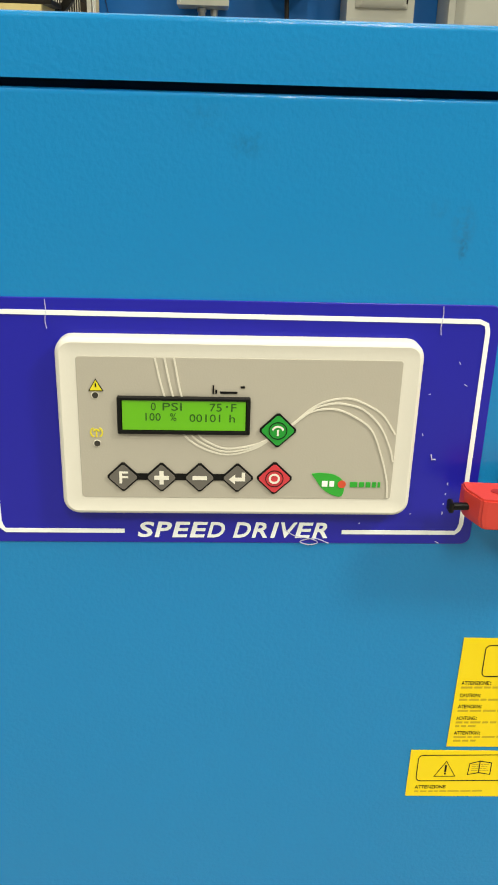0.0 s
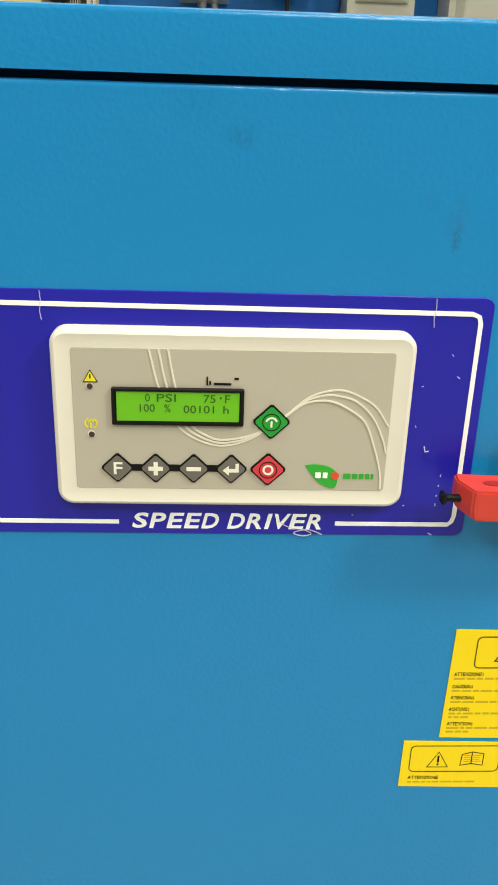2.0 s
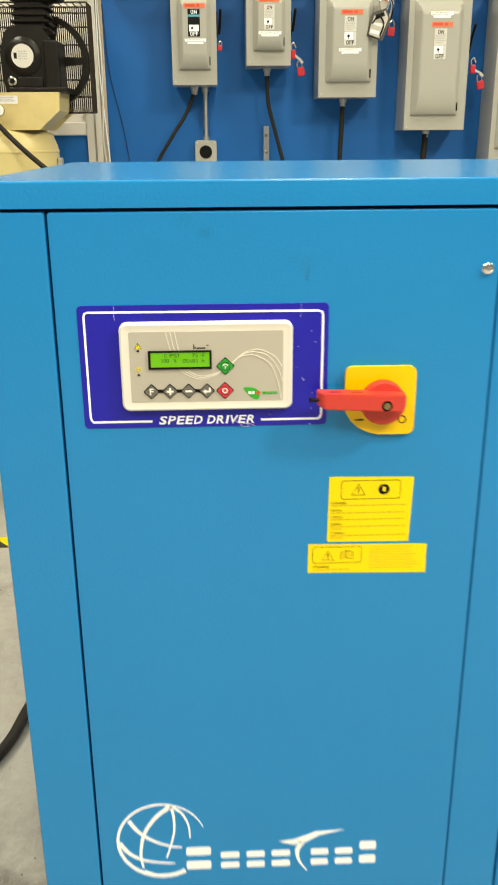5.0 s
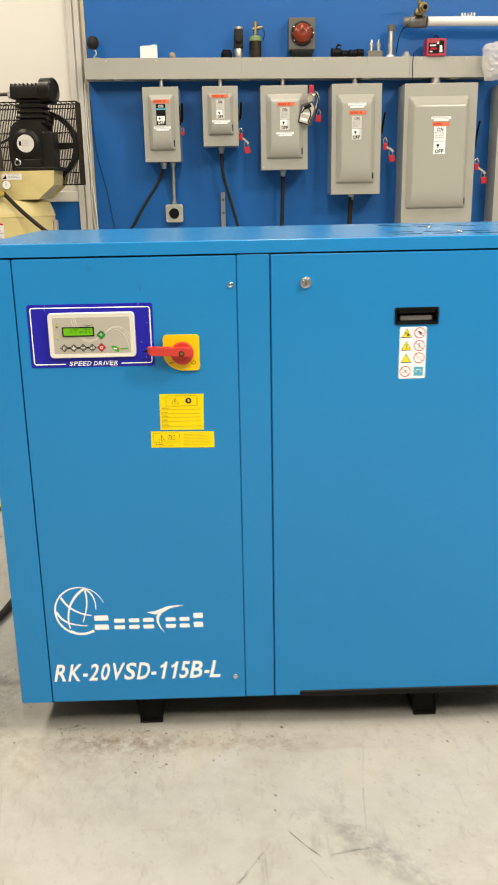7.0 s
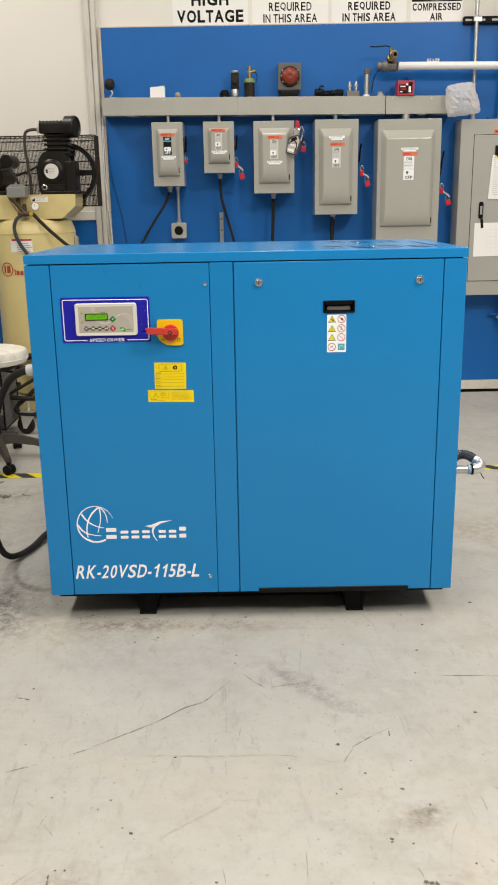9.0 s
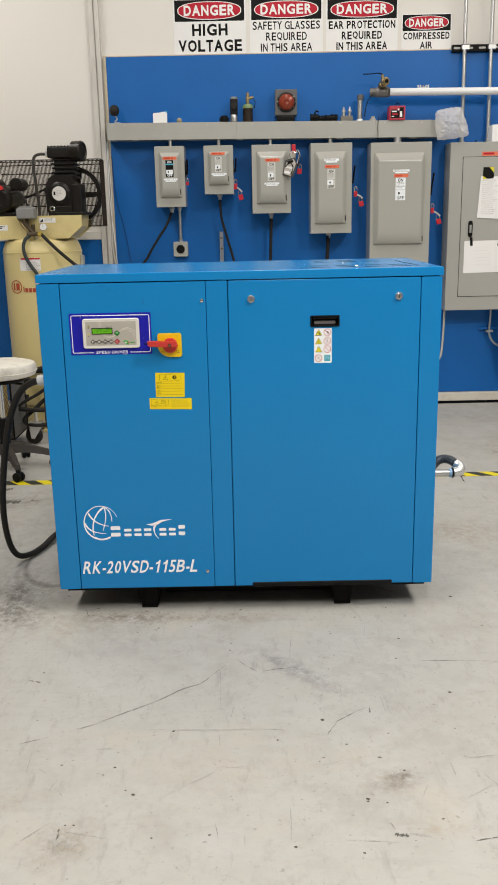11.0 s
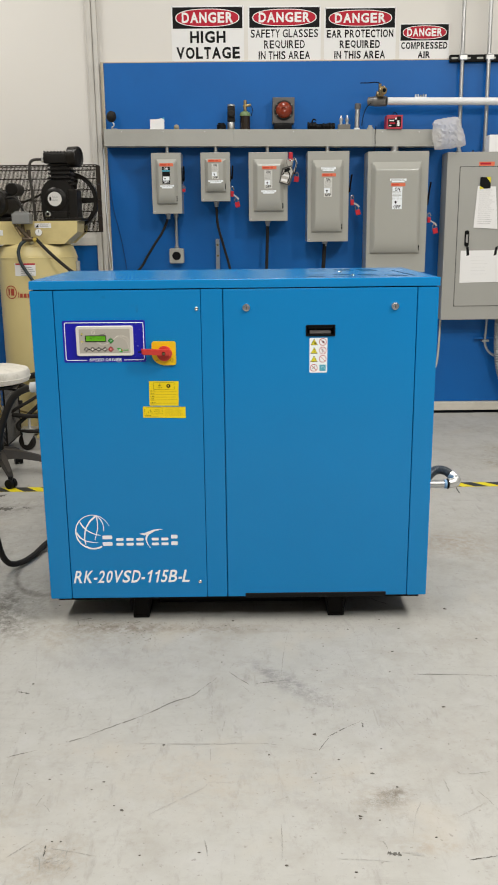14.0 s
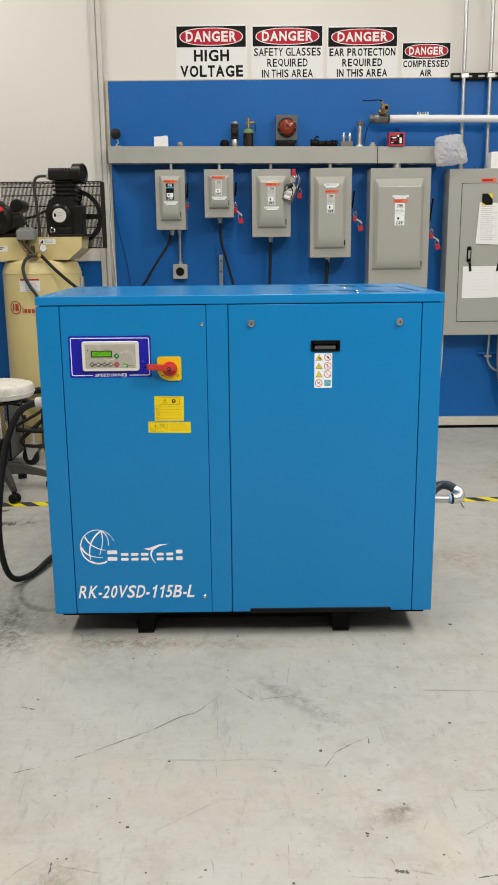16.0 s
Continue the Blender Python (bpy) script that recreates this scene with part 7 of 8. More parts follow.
# ---- stool ----
SX, SY = -0.705, 1.87
stl = thing("work_stool", (SX, SY, 0), "round stool with worn off-white seat on a dark five-arm castor base", "stool")
seat = part("seat", spin([(0.0, 0.540), (0.170, 0.540), (0.196, 0.548), (0.205, 0.565), (0.205, 0.595), (0.196, 0.612), (0.16, 0.622), (0.0, 0.626)], (SX, SY, 0), (0, 0, 1), 48), STOOLTOP, stl, "worn off-white round seat")
part("seat_piping", spin([(0.2045, 0.568), (0.2085, 0.572), (0.2045, 0.576)], (SX, SY, 0), (0, 0, 1), 48), STOOLTOP, seat)
part("seat_plate", spin([(0.05, 0.505), (0.14, 0.515), (0.15, 0.5295)], (SX, SY, 0), (0, 0, 1), 24), BLACK, stl)
part("column", rod((SX, SY, 0.30), (SX, SY, 0.516), 0.014, 20), CHROME, stl, "chrome gas column")
part("column_sleeve", spin([(0.032, 0.06), (0.032, 0.30), (0.028, 0.305), (0.014, 0.305)], (SX, SY, 0), (0, 0, 1), 24), BLACK, stl, "black column sleeve")
part("lever", tube([(SX + 0.03, SY - 0.03, 0.515), (SX + 0.12, SY - 0.06, 0.508), (SX + 0.18, SY - 0.06, 0.500)], 0.006, 8, 5), BLACK, stl)
WORN = mat("worn dusty brown nylon", (0.034, 0.029, 0.025), 0.55, var=0.3, scale=25)
for k in range(5):
    a = radians(-62 + 72 * k)
    ca, sa = math.cos(a), math.sin(a)
    arm = bmesh.new()
    st_ = []
    for s_, w_, z0_, z1_ in ((0.02, 0.026, 0.10, 0.16), (0.10, 0.024, 0.105, 0.150), (0.20, 0.020, 0.085, 0.120), (0.265, 0.016, 0.066, 0.095)):
        st_.append([arm.verts.new((SX + s_ * ca - w_ * n_ * sa, SY + s_ * sa + w_ * n_ * ca, z_)) for n_, z_ in ((-1, z0_), (1, z0_), (0.7, z1_), (-0.7, z1_))])
    for p_, q_ in zip(st_, st_[1:]):
        quad_ring(arm, p_, q_)
    arm.faces.new(st_[0])
    arm.faces.new(st_[-1])
    part("base_arm", arm, WORN, stl, "worn dark nylon base arm")
    cx_, cy_ = SX + 0.265 * ca, SY + 0.265 * sa
    wh = spin([(0.018, -0.024), (0.026, -0.022), (0.027, -0.016), (0.027, -0.004), (0.018, -0.003), (0.018, 0.003), (0.027, 0.004), (0.027, 0.016), (0.026, 0.022), (0.018, 0.024)], (cx_, cy_, 0.027), (-math.sin(a + 0.6), math.cos(a + 0.6), 0), 20)
    box(cx_ - 0.012, cx_ + 0.012, cy_ - 0.012, cy_ + 0.012, 0.045, 0.068, 0.003, 2, wh)
    part("castor", wh, BLACK, stl, "black twin-wheel castor")

# ---- wire mesh basket behind the stool ----
mbk = thing("mesh_basket", (-0.98, 2.45, 0), "dark expanded-metal basket with a yellow sheet inside", "basket")
ms = B()
bx0, bx1, by0, by1, bz0, bz1 = -1.24, -0.775, 2.30, 2.62, 0.07, 0.46
n_ = 26
for k in range(-14, n_ + 14):
    s_ = 0.465 / n_
    for sg in (1, -1):
        xa = bx0 + k * s_
        pa, pb_ = (xa, bz0), (xa + sg * 0.195, bz1)
        pts = []
        for u in range(0, 11):
            x = pa[0] + (pb_[0] - pa[0]) * u / 10
            if bx0 <= x <= bx1:
                pts.append((x, by0, bz0 + (bz1 - bz0) * u / 10))
        if len(pts) > 1:
            tube([pts[0], pts[-1]], 0.0022, 4, 1, ms, 0, True)
        pts = []
        for u in range(0, 11):
            y = by0 + (k * s_) + (sg * 0.195) * u / 10
            if by0 <= y <= by1:
                pts.append((bx1, y, bz0 + (bz1 - bz0) * u / 10))
        if len(pts) > 1:
            tube([pts[0], pts[-1]], 0.0022, 4, 1, ms, 0, True)
part("mesh_side", ms, mat("dusty grey mesh steel", (0.13, 0.125, 0.115), 0.5, metal=0.3, var=0.2, scale=30), mbk, "dark diamond mesh sides")
rm = B()
for z in (bz0, bz1):
    tube([(bx0, by0, z), (bx1, by0, z), (bx1, by1, z), (bx0, by1, z), (bx0, by0, z)], 0.006, 6, 1, rm, 0, True)
for x_, y_ in ((bx0, by0), (bx1, by0), (bx1, by1), (bx0, by1)):
    rod((x_, y_, 0.0), (x_, y_, bz1), 0.006, 6, 0, rm)
part("basket_frame", rm, BLACKSTEEL, mbk)
part("basket_bottom", box(bx0 + 0.002, bx1 - 0.002, by0 + 0.002, by1 - 0.002, bz0 + 0.006, bz0 + 0.010), BLACKSTEEL, mbk)
single("yellow_carton", box(-1.20, -0.88, 2.50, 2.60, 0.081, 0.50, 0.003, 1), mat("mustard card", (0.50, 0.33, 0.05), 0.7, var=0.15), "mustard yellow carton standing in the basket", "carton")

# ---- castor trolley behind the stool ----
tr = thing("castor_trolley", (-0.62, 2.47, 0), "low black trolley on grey swivel castors", "trolley")
fr = tube([(-0.80, 2.45, 0.235), (-0.72, 2.45, 0.225), (-0.60, 2.45, 0.220), (-0.40, 2.45, 0.220), (-0.10, 2.45, 0.220)], 0.014, 10, 6)
tube([(-0.80, 2.45, 0.215), (-0.76, 2.45, 0.26), (-0.62, 2.46, 0.34), (-0.46, 2.48, 0.46), (-0.36, 2.49, 0.52)], 0.010, 10, 6, fr)
rod((-0.10, 2.45, 0.220), (-0.10, 2.95, 0.220), 0.014, 10, 0, fr)
part("frame", fr, RUBBER, tr, "black tubular frame")
for cx_, cy_ in ((-0.685, 2.465), (-0.12, 2.465), (-0.12, 2.93)):
    part("castor_wheel", spin([(0.020, -0.017), (0.052, -0.016), (0.056, -0.010), (0.056, 0.010), (0.052, 0.016), (0.020, 0.017)], (cx_ - 0.01, cy_, 0.056), (0.35, 1, 0), 28), RUBBER, tr, "black castor wheel")
    cheek = [(cx_ - 0.022, 0.040), (cx_ - 0.002, 0.038), (cx_ + 0.052, 0.118), (cx_ + 0.052, 0.140), (cx_ - 0.020, 0.140), (cx_ - 0.030, 0.100)]
    fk = prism(cheek, cy_ - 0.030, cy_ - 0.026)
    prism(cheek, cy_ + 0.026, cy_ + 0.030, fk)
    box(cx_ - 0.036, cx_ + 0.056, cy_ - 0.036, cy_ + 0.036, 0.1402, 0.146, 0.002, 2, fk)
    rod((cx_ - 0.012, cy_ - 0.036, 0.056), (cx_ - 0.012, cy_ + 0.036, 0.056), 0.009, 12, 0.001, fk)
    rod((cx_ + 0.010, cy_, 0.146), (cx_ + 0.010, cy_, 0.207), 0.010, 10, 0, fk)
    part("castor_fork", fk, ALU, tr, "bright zinc castor fork")

# ---- coiled spare hose on the trolley ----
sp = thing("spare_hose", (-0.45, 2.52, 0.22), "black rubber hose lying in loops over the trolley", "hose")
part("hose", tube([(-0.46, 2.50, 0.43), (-0.53, 2.50, 0.365), (-0.609, 2.50, 0.288), (-0.69, 2.49, 0.215), (-0.745, 2.47, 0.165), (-0.735, 2.45, 0.138), (-0.692, 2.44, 0.128), (-0.63, 2.44, 0.126), (-0.55, 2.44, 0.132), (-0.42, 2.45, 0.15), (-0.25, 2.47, 0.18), (-0.12, 2.49, 0.20)], 0.0125, 10, 8), RUBBER, sp)
part("coil", tube([(-0.745, 2.69, 0.362), (-0.80, 2.70, 0.375), (-0.79, 2.72, 0.405), (-0.70, 2.73, 0.425), (-0.60, 2.72, 0.42), (-0.52, 2.70, 0.395), (-0.58, 2.68, 0.37), (-0.68, 2.675, 0.355), (-0.78, 2.69, 0.385), (-0.76, 2.715, 0.42), (-0.66, 2.73, 0.44), (-0.52, 2.72, 0.43)], 0.015, 10, 8), RUBBER, sp, "flat black coil of hose")
part("end_tap", box(-0.805, -0.772, 2.690, 2.715, 0.245, 0.272, 0.005), RUBBER, sp, "small black tap")

# ---- black power hose from the cabinet's side ----
hs = thing("power_hose", (-0.25, 0.45, 0), "thick black flexible conduit looping from the cabinet to the floor", "conduit")
part("hose", tube([(-0.030, 0.12, 0.826), (-0.075, 0.15, 0.815), (-0.125, 0.18, 0.782), (-0.171, 0.22, 0.712), (-0.210, 0.26, 0.619), (-0.250, 0.31, 0.477), (-0.283, 0.36, 0.328), (-0.297, 0.40, 0.199), (-0.294, 0.44, 0.092), (-0.278, 0.485, 0.034), (-0.245, 0.535, 0.019), (-0.212, 0.62, 0.019), (-0.184, 0.777, 0.019), (-0.10, 1.00, 0.019), (0.10, 1.20, 0.019)], 0.0122, 16, 10), RUBBER, hs, "thick black rubber hose")
gl_ = spin([(0.0215, 0), (0.0215, 0.016), (0.0185, 0.018), (0.018, 0.044), (0.017, 0.048)], (-0.0005, 0.12, 0.829), (-1, 0.1, -0.06), 20)
part("gland", gl_, mat("pale grey plastic gland", (0.62, 0.62, 0.60), 0.45), hs, "pale grey plastic gland")

# ---- outlet elbow on the other side ----
el = thing("outlet_elbow", (1.42, 0.35, 0.36), "galvanised elbow pipe with dark braided hose leaving the cabinet's side", "pipe elbow")
part("pipe", rod((MW + 0.0005, 0.38, 0.384), (1.456, 0.38, 0.384), 0.0140, 24), GALV, el)
part("collar", rod((1.450, 0.38, 0.384), (1.461, 0.38, 0.384), 0.0175, 24, 0.002), mat("pale blue seal", (0.25, 0.42, 0.62), 0.5), el)
part("clamp_band", rod((1.4615, 0.38, 0.385), (1.4665, 0.38, 0.385), 0.0205, 24, 0.001), BLACK, el)
part("elbow", tube([(1.467, 0.38, 0.386), (1.484, 0.382, 0.387), (1.496, 0.390, 0.390), (1.499, 0.402, 0.397), (1.492, 0.414, 0.404), (1.482, 0.421, 0.410)], 0.0195, 20, 6), ALU, el, "cast metal elbow")
part("hose", tube(curve_points([(1.486, 0.419, 0.408), (1.468, 0.430, 0.420), (1.448, 0.438, 0.424), (1.428, 0.44, 0.421), (1.410, 0.44, 0.407), (1.395, 0.44, 0.388), (1.375, 0.44, 0.37), (1.35, 0.44, 0.355), (1.3105, 0.44, 0.35)], 7), 0.0165, 18, 1, None, 0.0016, True), mat("dark braided hose", (0.06, 0.07, 0.08), 0.35, metal=0.4, var=0.6, scale=120), el, "dark braided hose")
part("tie", tube([(1.496, 0.372, 0.372), (1.502, 0.368, 0.360), (1.508, 0.366, 0.353)], 0.0016, 6, 4), BLACK, el)

# ---- loose white wire beside the board ----
single("loose_wire", tube([(-0.268, WY - 0.012, 1.90), (-0.266, WY - 0.014, 1.75), (-0.262, WY - 0.020, 1.55), (-0.266, WY - 0.022, 1.40), (-0.274, WY - 0.024, 1.24), (-0.268, WY - 0.026, 1.13), (-0.254, WY - 0.024, 1.03), (-0.25, WY - 0.020, 0.80), (-0.26, WY - 0.03, 0.40), (-0.26, WY - 0.044, 0.006)], 0.0035, 8, 8), WHITEWALL, "thin white wire hanging beside the blue board", "wire")

# ---- hazard tape on the floor ----
tape = thing("hazard_tape", (0.6, 1.61, 0), "worn yellow and black striped floor tape", "floor tape")


def floor_slab(pts, z0, z1, bm=None):
    t = bmesh.new()
    a = [t.verts.new((x, y, z0)) for x, y in pts]
    c = [t.verts.new((x, y, z1)) for x, y in pts]
    t.faces.new(a)
    t.faces.new(c)
    for i in range(len(a)):
        t.faces.new((a[i], a[(i + 1) % len(a)], c[(i + 1) % len(a)], c[i]))
    return add(bm, t)


part("tape_base", floor_slab([(-3.2, 1.572), (4.4, 1.572), (4.4, 1.648), (-3.2, 1.648)], 0.0002, 0.0012), TAPEYEL, tape, "yellow tape")
for k in range(52):
    x0_ = -3.115 + 0.1415 * k
    part("stripe", floor_slab([(x0_, 1.648), (x0_ + 0.070, 1.648), (x0_ + 0.140, 1.572), (x0_ + 0.070, 1.572)], 0.0012, 0.0016), TAPEBLK, tape)

# ---- scratches, scuffs and crumbs on the floor ----


SCRATCHES = []


def scratch(mat_, w, *pts):
    """A rough, broken line scored into the floor, of half width w."""
    rnd = random.Random(len(SCRATCHES))
    line = curve_points([(x, y, 0) for x, y in pts], 14)
    t = bmesh.new()
    rows, m, breath = [], len(line), 0.7
    for i, p in enumerate(line):
        breath = min(1.0, max(0.2, breath + rnd.uniform(-0.4, 0.4)))
        d = (line[min(m - 1, i + 1)] - line[max(0, i - 1)]).normalized()
        ww = 1.15 * w * breath * min(1.0, 0.15 + 5.0 * i / m, 0.15 + 5.0 * (m - 1 - i) / m)
        c = p + Vector((-d.y, d.x, 0)) * rnd.uniform(-0.6, 0.6) * w
        rows.append((t.verts.new((c.x - d.y * ww, c.y + d.x * ww, 0.0006)), t.verts.new((c.x + d.y * ww, c.y - d.x * ww, 0.0006))))
    for a, c in zip(rows, rows[1:]):
        if rnd.random() > 0.03 + 0.05 * (mat_ is not SCUFF):
            t.faces.new((a[0], a[1], c[1], c[0]))
    SCRATCHES.append(part("scratch", t, mat_, floor))


scratch(SCUFF, 0.0015, (0.244, -0.683), (0.315, -0.635), (0.395, -0.58), (0.465, -0.518), (0.518, -0.487), (0.551, -0.44), (0.593, -0.377))
scratch(SCUFF, 0.0012, (0.626, -0.345), (0.657, -0.386), (0.69, -0.424))
scratch(SCUFFSOFT, 0.0009, (0.576, -0.403), (0.58, -0.508), (0.584, -0.633))
scratch(SCUFFSOFT, 0.0009, (0.622, -0.607), (0.618, -0.64), (0.613, -0.677))
scratch(SCUFFSOFT, 0.001, (0.629, -0.325), (0.638, -0.304), (0.645, -0.288))
scratch(SCUFFSOFT, 0.0009, (0.664, -0.425), (0.681, -0.45), (0.696, -0.479))
scratch(SCUFFPALE, 0.0016, (0.592, -0.364), (0.608, -0.384), (0.6, -0.416))
scratch(SCUFFPALE, 0.002, (0.207, -0.253), (0.21, -0.202), (0.247, -0.158), (0.29, -0.097))
scratch(SCUFFPALE, 0.003, (0.097, -0.249), (0.114, -0.153), (0.127, -0.083))
scratch(SCUFFSOFT, 0.001, (0.14, -0.192), (0.149, -0.216), (0.156, -0.244))
scratch(SCUFFPALE, 0.001, (-0.029, -0.116), (0.002, -0.251), (0.031, -0.389))
scratch(SCUFF, 0.003, (-0.008, -0.451), (0.011, -0.455), (0.032, -0.464))
scratch(SCUFF, 0.0016, (0.08, 0.024), (0.112, 0.023), (0.149, 0.033))
scratch(SCUFF, 0.0022, (0.289, 0.005), (0.3, 0.01), (0.31, 0.015))
scratch(SCUFFSOFT, 0.001, (0.833, -0.045), (0.806, -0.21), (0.789, -0.391))
scratch(SCUFF, 0.0011, (0.709, -0.42), (0.756, -0.409), (0.807, -0.402))
scratch(SCUFFSOFT, 0.0015, (0.932, -0.491), (0.935, -0.527), (0.934, -0.568))
scratch(SCUFF, 0.0013, (1.201, -0.375), (1.287, -0.378), (1.388, -0.384), (1.468, -0.391))
scratch(SCUFFSOFT, 0.0013, (1.039, -0.452), (1.079, -0.451), (1.084, -0.478), (1.106, -0.485))
scratch(SCUFFSOFT, 0.0012, (1.47, -0.063), (1.477, -0.136), (1.489, -0.184))
scratch(SCUFF, 0.0014, (0.901, -0.705), (0.961, -0.657), (1.015, -0.621))
scratch(SCUFF, 0.002, (1.006, -0.632), (1.006, -0.645), (1.004, -0.661))
scratch(SCUFFPALE, 0.0018, (1.091, -0.59), (1.108, -0.652), (1.122, -0.705))
scratch(SCUFFPALE, 0.002, (1.04, -0.489), (1.047, -0.595), (1.051, -0.702))
scratch(SCUFFPALE, 0.0018, (1.008, -0.18), (1.019, -0.291), (1.028, -0.387))
scratch(SCUFFSOFT, 0.0012, (1.321, -0.564), (1.361, -0.558), (1.398, -0.573))
scratch(SCUFFSOFT, 0.0012, (1.134, -0.436), (1.153, -0.444), (1.17, -0.456))
scratch(SCUFFPALE, 0.001, (1.06, -0.12), (1.056, -0.16), (1.05, -0.205))
scratch(SCUFF, 0.004, (1.131, 0.201), (1.167, 0.164), (1.206, 0.129))
scratch(SCUFF, 0.0015, (0.048, -0.778), (0.079, -0.765), (0.12, -0.75))
scratch(SCUFF, 0.0014, (0.193, -0.714), (0.219, -0.7), (0.248, -0.686))
scratch(SCUFFSOFT, 0.0012, (0.107, -0.957), (0.097, -0.891), (0.092, -0.813))
scratch(SCUFFSOFT, 0.0013, (0.122, -0.884), (0.138, -0.895), (0.152, -0.91))
scratch(SCUFFSOFT, 0.0015, (0.147, -1.148), (0.173, -1.119), (0.202, -1.087))
scratch(SCUFFSOFT, 0.0013, (0.218, -1.147), (0.225, -1.167), (0.23, -1.192))
scratch(SCUFF, 0.0018, (0.225, -1.11), (0.228, -1.127), (0.228, -1.147))
scratch(SCUFFSOFT, 0.001, (0.238, -1.121), (0.286, -1.132), (0.345, -1.147))
scratch(SCUFFSOFT, 0.0012, (0.584, -0.751), (0.586, -0.777), (0.587, -0.807))
scratch(SCUFFPALE, 0.0022, (0.449, -1.01), (0.487, -0.98), (0.536, -0.943), (0.574, -0.914), (0.592, -0.892), (0.656, -0.901))
scratch(SCUFFPALE, 0.0012, (0.498, -0.921), (0.5, -0.943), (0.501, -0.969))
scratch(SCUFFSOFT, 0.0012, (0.584, -1.097), (0.59, -1.125), (0.594, -1.158))
scratch(SCUFFPALE, 0.0016, (0.653, -1.143), (0.654, -1.161), (0.654, -1.182))
scratch(SCUFFSOFT, 0.0012, (0.171, -0.978), (0.176, -0.956), (0.18, -0.939))
scratch(SCUFFSOFT, 0.0012, (0.18, -0.963), (0.197, -0.979), (0.211, -0.999))
scratch(SCUFFPALE, 0.0032, (0.372, -0.72), (0.436, -0.724), (0.552, -0.729), (0.701, -0.728))
scratch(SCUFFPALE, 0.003, (0.256, -0.81), (0.284, -0.806), (0.311, -0.807))
scratch(SCUFF, 0.0014, (0.874, -0.766), (0.888, -0.737), (0.905, -0.708))
scratch(SCUFFSOFT, 0.0014, (0.704, -0.731), (0.737, -0.732), (0.767, -0.738))
scratch(SCUFFSOFT, 0.0012, (0.826, -0.755), (0.851, -0.76), (0.874, -0.768))
scratch(SCUFFPALE, 0.0014, (0.919, -0.823), (0.926, -0.841), (0.93, -0.863))
scratch(SCUFFSOFT, 0.0015, (1.176, -0.889), (1.178, -0.916), (1.178, -0.947))
scratch(SCUFFSOFT, 0.002, (1.215, -0.859), (1.234, -0.873), (1.302, -0.864))
scratch(SCUFFSOFT, 0.0013, (1.249, -0.937), (1.269, -0.978), (1.286, -1.033))
scratch(SCUFFPALE, 0.002, (1.18, -1.033), (1.226, -1.004), (1.267, -0.976))
scratch(SCUFFPALE, 0.0016, (1.104, -0.973), (1.08, -1.026), (1.057, -1.105))
scratch(SCUFFSOFT, 0.0012, (0.761, -1.046), (0.761, -1.105), (0.758, -1.169))
scratch(SCUFFPALE, 0.0015, (0.901, -1.043), (0.902, -1.06), (0.902, -1.082))
scratch(SCUFF, 0.0014, (1.166, -1.174), (1.205, -1.167), (1.247, -1.16))
scratch(SCUFFPALE, 0.0013, (0.88, -1.165), (0.941, -1.169), (0.996, -1.175))
scratch(SCUFFSOFT, 0.0015, (0.988, -1.11), (0.993, -1.121), (0.996, -1.137))
scratch(SCUFFPALE, 0.0022, (0.846, -0.899), (0.875, -0.885), (0.902, -0.875))
scratch(SCUFF, 0.003, (0.995, -0.865), (1.003, -0.865), (1.01, -0.868))
scratch(SCUFF, 0.006, (0.992, -1.149), (1.008, -1.151), (1.024, -1.155))
scratch(SCUFFPALE, 0.004, (1.025, -1.148), (1.051, -1.151), (1.075, -1.159))
scratch(SCUFF, 0.0022, (0.07, 0.028), (0.098, 0.033), (0.13, 0.042))
scratch(SCUFF, 0.0012, (0.085, 0.02), (0.088, 0.005), (0.09, -0.005))
# strips of loose dark debris, drawn flat with the scratch routine
scratch(SCUFF, 0.016, (-0.621, 1.485), (-0.6, 1.5), (-0.572, 1.522))
scratch(SCUFF, 0.012, (-0.66, 1.39), (-0.617, 1.403), (-0.59, 1.41))
scratch(SCUFF, 0.022, (-0.565, 1.300), (-0.519, 1.285), (-0.480, 1.290))
scratch(SCUFF, 0.012, (-0.44, 1.31), (-0.417, 1.298), (-0.39, 1.3))


# powdery rubbed marks: many short strokes strewn along a line
def rubbed(pts, spread, count, lean, mats, seed, long_=0.010):
    rnd = random.Random(seed)
    line = curve_points([(x, y, 0) for x, y in pts], 12)
    for k, m_ in enumerate(mats):
        t = bmesh.new()
        for _ in range(count // len(mats)):
            p = rnd.choice(line)
            x, y = p.x + rnd.gauss(0, spread), p.y + rnd.gauss(0, spread)
            a, L, w_ = lean + rnd.gauss(0, 0.6), rnd.uniform(0.0012, long_), rnd.uniform(0.0003, 0.0010)
            ca, sa = math.cos(a), math.sin(a)
            t.faces.new([t.verts.new((x + p_ * ca - q_ * sa, y + p_ * sa + q_ * ca, 0.0004 + 0.00005 * k)) for p_, q_ in ((-L, 0), (-L * 0.3, -w_), (L, 0), (L * 0.2, w_))])
        tagged(part("rubbed_marks", t, m_, floor), kind="stuff")


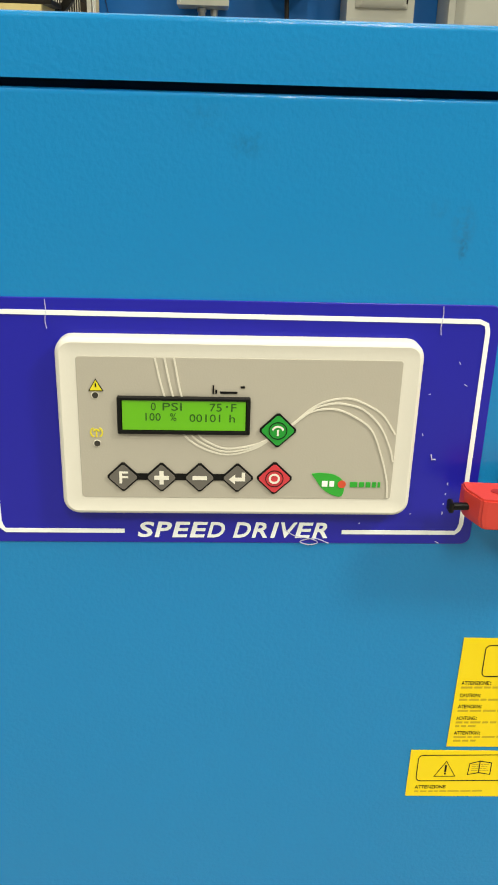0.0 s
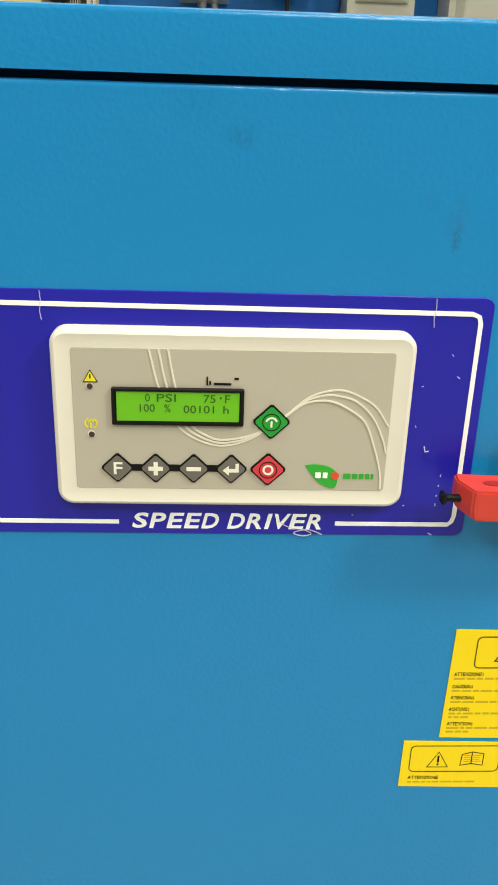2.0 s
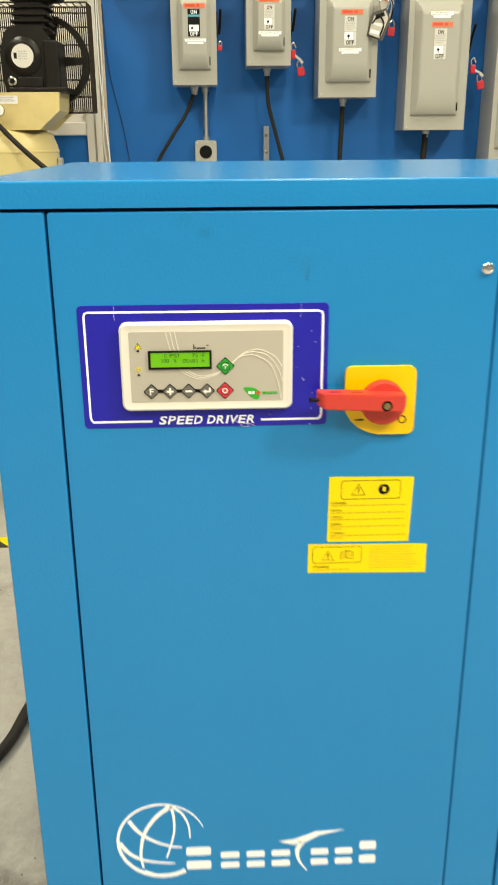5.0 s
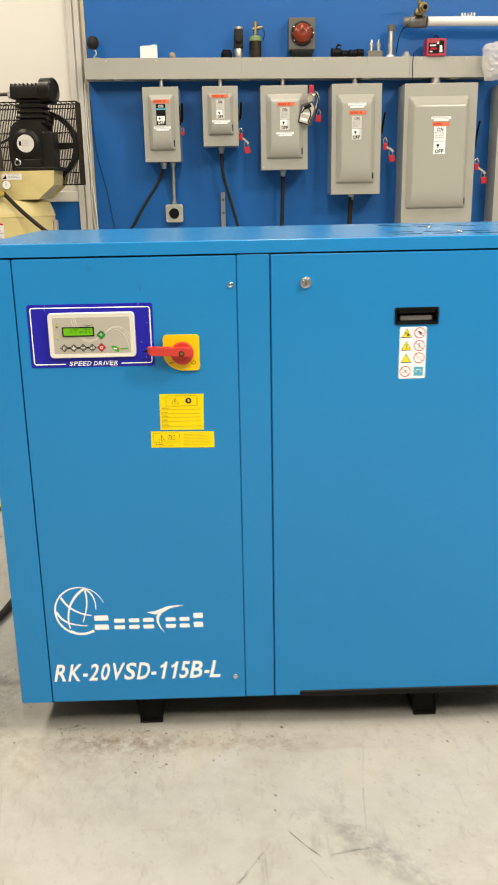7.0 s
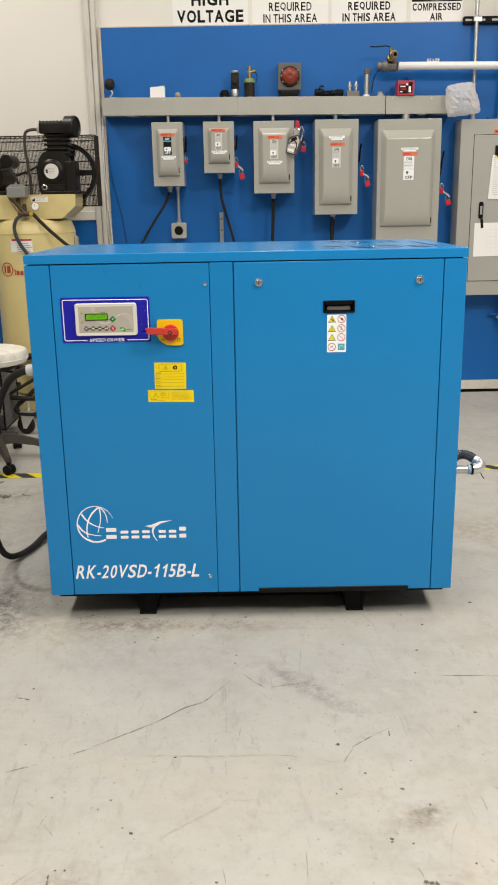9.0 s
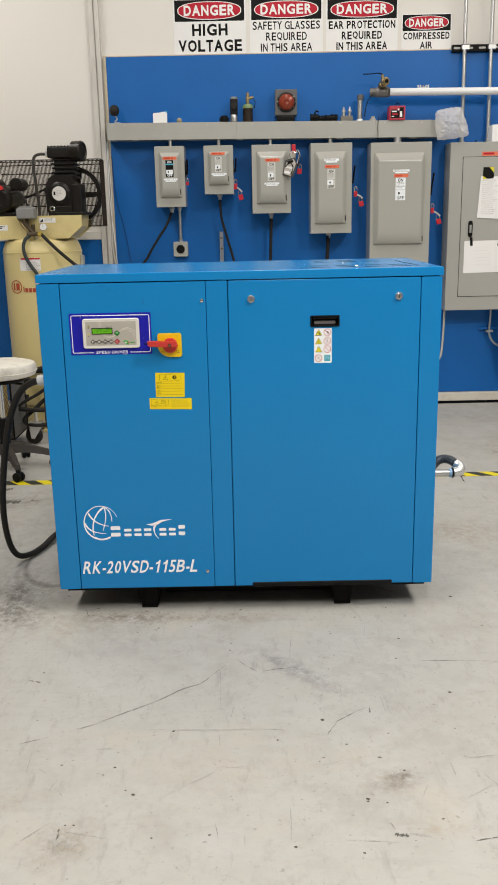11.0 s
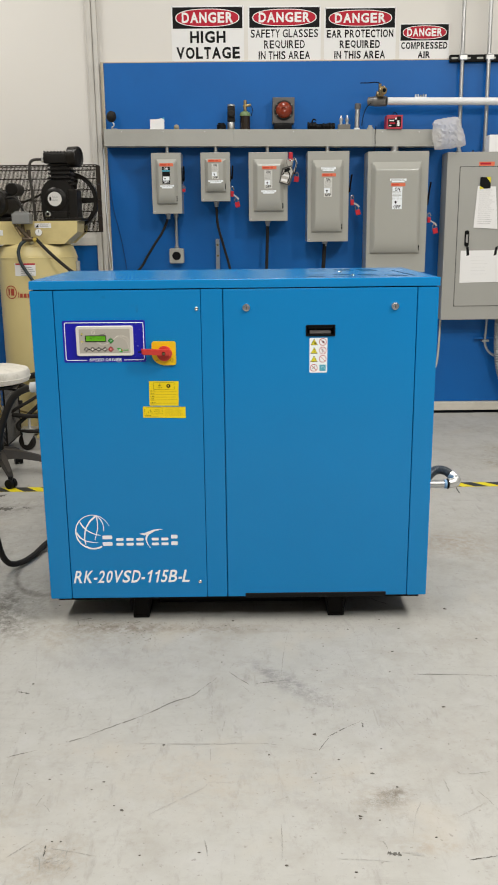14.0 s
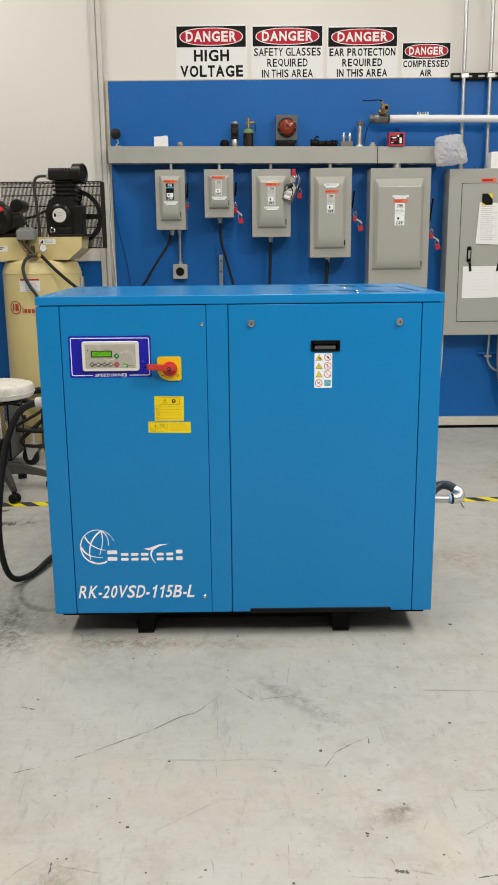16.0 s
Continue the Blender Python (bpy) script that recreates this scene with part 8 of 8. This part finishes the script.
GREYS = (SCUFFSOFT, SCUFFPALE)
rubbed([(0.700, -0.290), (0.751, -0.363), (0.808, -0.443), (0.863, -0.507), (0.918, -0.532)], 0.013, 150, -0.9, (SCUFFPALE,), 1, 0.006)
rubbed([(0.711, -0.307), (0.808, -0.443), (0.90, -0.525)], 0.009, 130, -0.9, (SCUFFSOFT,), 2, 0.007)
# short strokes that follow the arc of the ring-shaped mark
rubbed([(-0.237, 0.58), (-0.245, 0.458), (-0.212, 0.351), (-0.155, 0.275), (-0.08, 0.248)], 0.008, 160, 0.6, (SCUFFSOFT,), 31, 0.007)
rubbed([(-0.215, 0.26), (-0.212, 0.15), (-0.180, 0.0)], 0.018, 420, 1.2, (SCUFF, SCUFFSOFT), 4, 0.007)
rubbed([(-0.09, 0.18), (-0.082, 0.10)], 0.03, 160, 1.2, GREYS, 5)
rubbed([(1.005, -0.972), (1.04, -0.957)], 0.018, 170, 1.2, (SCUFFSOFT, SCUFFPALE), 6, 0.006)
rubbed([(0.23, -1.16), (0.27, -1.18)], 0.025, 120, 1.0, GREYS, 7)
rubbed([(0.10, -0.20), (0.25, -0.26), (0.42, -0.29)], 0.06, 200, 0.9, GREYS, 8, 0.007)
rubbed([(0.92, -0.25), (1.05, -0.42), (1.12, -0.45)], 0.08, 170, 0.4, GREYS, 9, 0.007)
rubbed([(1.04, -0.53), (1.07, -0.70)], 0.05, 90, 1.3, GREYS, 10, 0.007)
rubbed([(0.80, -0.93), (0.92, -1.02), (1.08, -0.98), (1.12, -0.85)], 0.04, 150, -0.5, (SCUFFPALE,), 15, 0.006)
rubbed([(-0.35, 0.0), (-0.30, -0.30), (-0.25, -0.55)], 0.06, 160, 0.8, GREYS, 16, 0.007)
# short darker strokes along the cabinet's front foot
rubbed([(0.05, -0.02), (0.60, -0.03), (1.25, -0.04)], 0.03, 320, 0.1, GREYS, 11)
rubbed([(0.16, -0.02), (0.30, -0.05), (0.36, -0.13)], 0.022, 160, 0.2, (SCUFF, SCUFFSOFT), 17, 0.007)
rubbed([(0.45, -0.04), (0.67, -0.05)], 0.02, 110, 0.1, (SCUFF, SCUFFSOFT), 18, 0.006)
rubbed([(-0.27, 0.26), (-0.24, 0.12), (-0.20, -0.04)], 0.028, 180, 1.0, (SCUFF, SCUFFSOFT), 19, 0.006)
rubbed([(-0.66, 1.49), (-0.55, 1.32), (-0.44, 1.20)], 0.05, 170, 0.2, (SCUFF, SCUFFSOFT), 20, 0.012)
rubbed([(-0.3, -0.15), (0.0, -0.6), (0.0, -1.1)], 0.16, 160, 0.2, (SCUFFPALE,), 12, 0.012)
rubbed([(0.3, -0.9), (0.9, -1.1), (1.4, -0.8), (1.5, -0.2)], 0.16, 120, 0.3, (SCUFFPALE,), 13, 0.006)
rubbed([(1.45, 0.2), (1.75, 0.6), (1.9, 1.2)], 0.16, 300, 0.3, GREYS, 14, 0.02)
# crumbs of grit
rnd = random.Random(21)
cr = bmesh.new()


def crumb(x, y, s_):
    t = bmesh.new()
    bmesh.ops.create_icosphere(t, subdivisions=2, radius=s_ * 0.34)
    for v in t.verts:
        k = 1 + 0.9 * noise.noise(Vector((v.co.x * 260 + x * 50, v.co.y * 260, v.co.z * 260 + y * 50)))
        v.co = Vector((v.co.x * 1.5 * k + x, v.co.y * k + y, max(0.0, v.co.z * 0.5 * k + s_ * 0.12)))
    add(cr, t)


crumb(0.029, -0.406, 0.007)
crumb(0.287, -0.147, 0.007)
crumb(0.357, -0.119, 0.006)
crumb(-0.017, 0.129, 0.005)
crumb(-0.115, 0.19, 0.006)
crumb(-0.008, 0.153, 0.007)
crumb(0.607, -0.238, 0.006)
crumb(0.604, -0.285, 0.005)
crumb(0.347, -0.001, 0.006)
crumb(0.636, 0.01, 0.006)
crumb(0.61, -0.025, 0.004)
crumb(0.07, -0.668, 0.006)
crumb(1.403, 0.085, 0.011)
crumb(1.457, -0.145, 0.007)
crumb(1.209, -0.064, 0.008)
crumb(1.16, -0.227, 0.008)
crumb(1.252, -0.562, 0.009)
crumb(0.867, -0.691, 0.010)
crumb(0.904, -0.346, 0.005)
crumb(0.938, -0.185, 0.006)
crumb(1.129, -0.359, 0.006)
crumb(1.191, -0.622, 0.005)
crumb(1.153, 0.004, 0.006)
crumb(1.034, -0.065, 0.005)
crumb(0.911, -0.414, 0.004)
crumb(0.382, -0.995, 0.008)
crumb(0.458, -0.732, 0.007)
crumb(0.182, -0.873, 0.005)
crumb(0.321, -0.886, 0.006)
crumb(0.296, -0.916, 0.005)
crumb(0.36, -0.978, 0.005)
crumb(0.443, -1.146, 0.005)
crumb(0.258, -1.1, 0.006)
crumb(0.238, -1.099, 0.005)
crumb(0.574, -1.14, 0.007)
crumb(1.041, -0.76, 0.006)
crumb(0.922, -0.806, 0.005)
crumb(0.857, -0.862, 0.005)
crumb(0.846, -0.877, 0.005)
crumb(0.949, -1.026, 0.008)
crumb(0.948, -1.035, 0.006)
crumb(1.112, -1.101, 0.006)
crumb(0.993, -1.041, 0.005)
crumb(1.054, -0.921, 0.006)
crumb(0.74, -0.782, 0.007)
crumb(0.767, -1.183, 0.007)
crumb(0.916, -1.205, 0.006)
crumb(1.224, -0.743, 0.004)
for _ in range(70):
    crumb(rnd.uniform(-0.6, 1.7), rnd.uniform(-1.6, 0.1), rnd.uniform(0.0010, 0.0026))
for _ in range(34):
    crumb(rnd.gauss(0.28, 0.16), rnd.gauss(-0.02, 0.04), rnd.uniform(0.0018, 0.0042))
for _ in range(40):
    crumb(rnd.gauss(-0.20, 0.08), rnd.gauss(0.08, 0.12), rnd.uniform(0.002, 0.005))
tagged(part("grit", cr, DEBRIS, floor), kind="stuff")
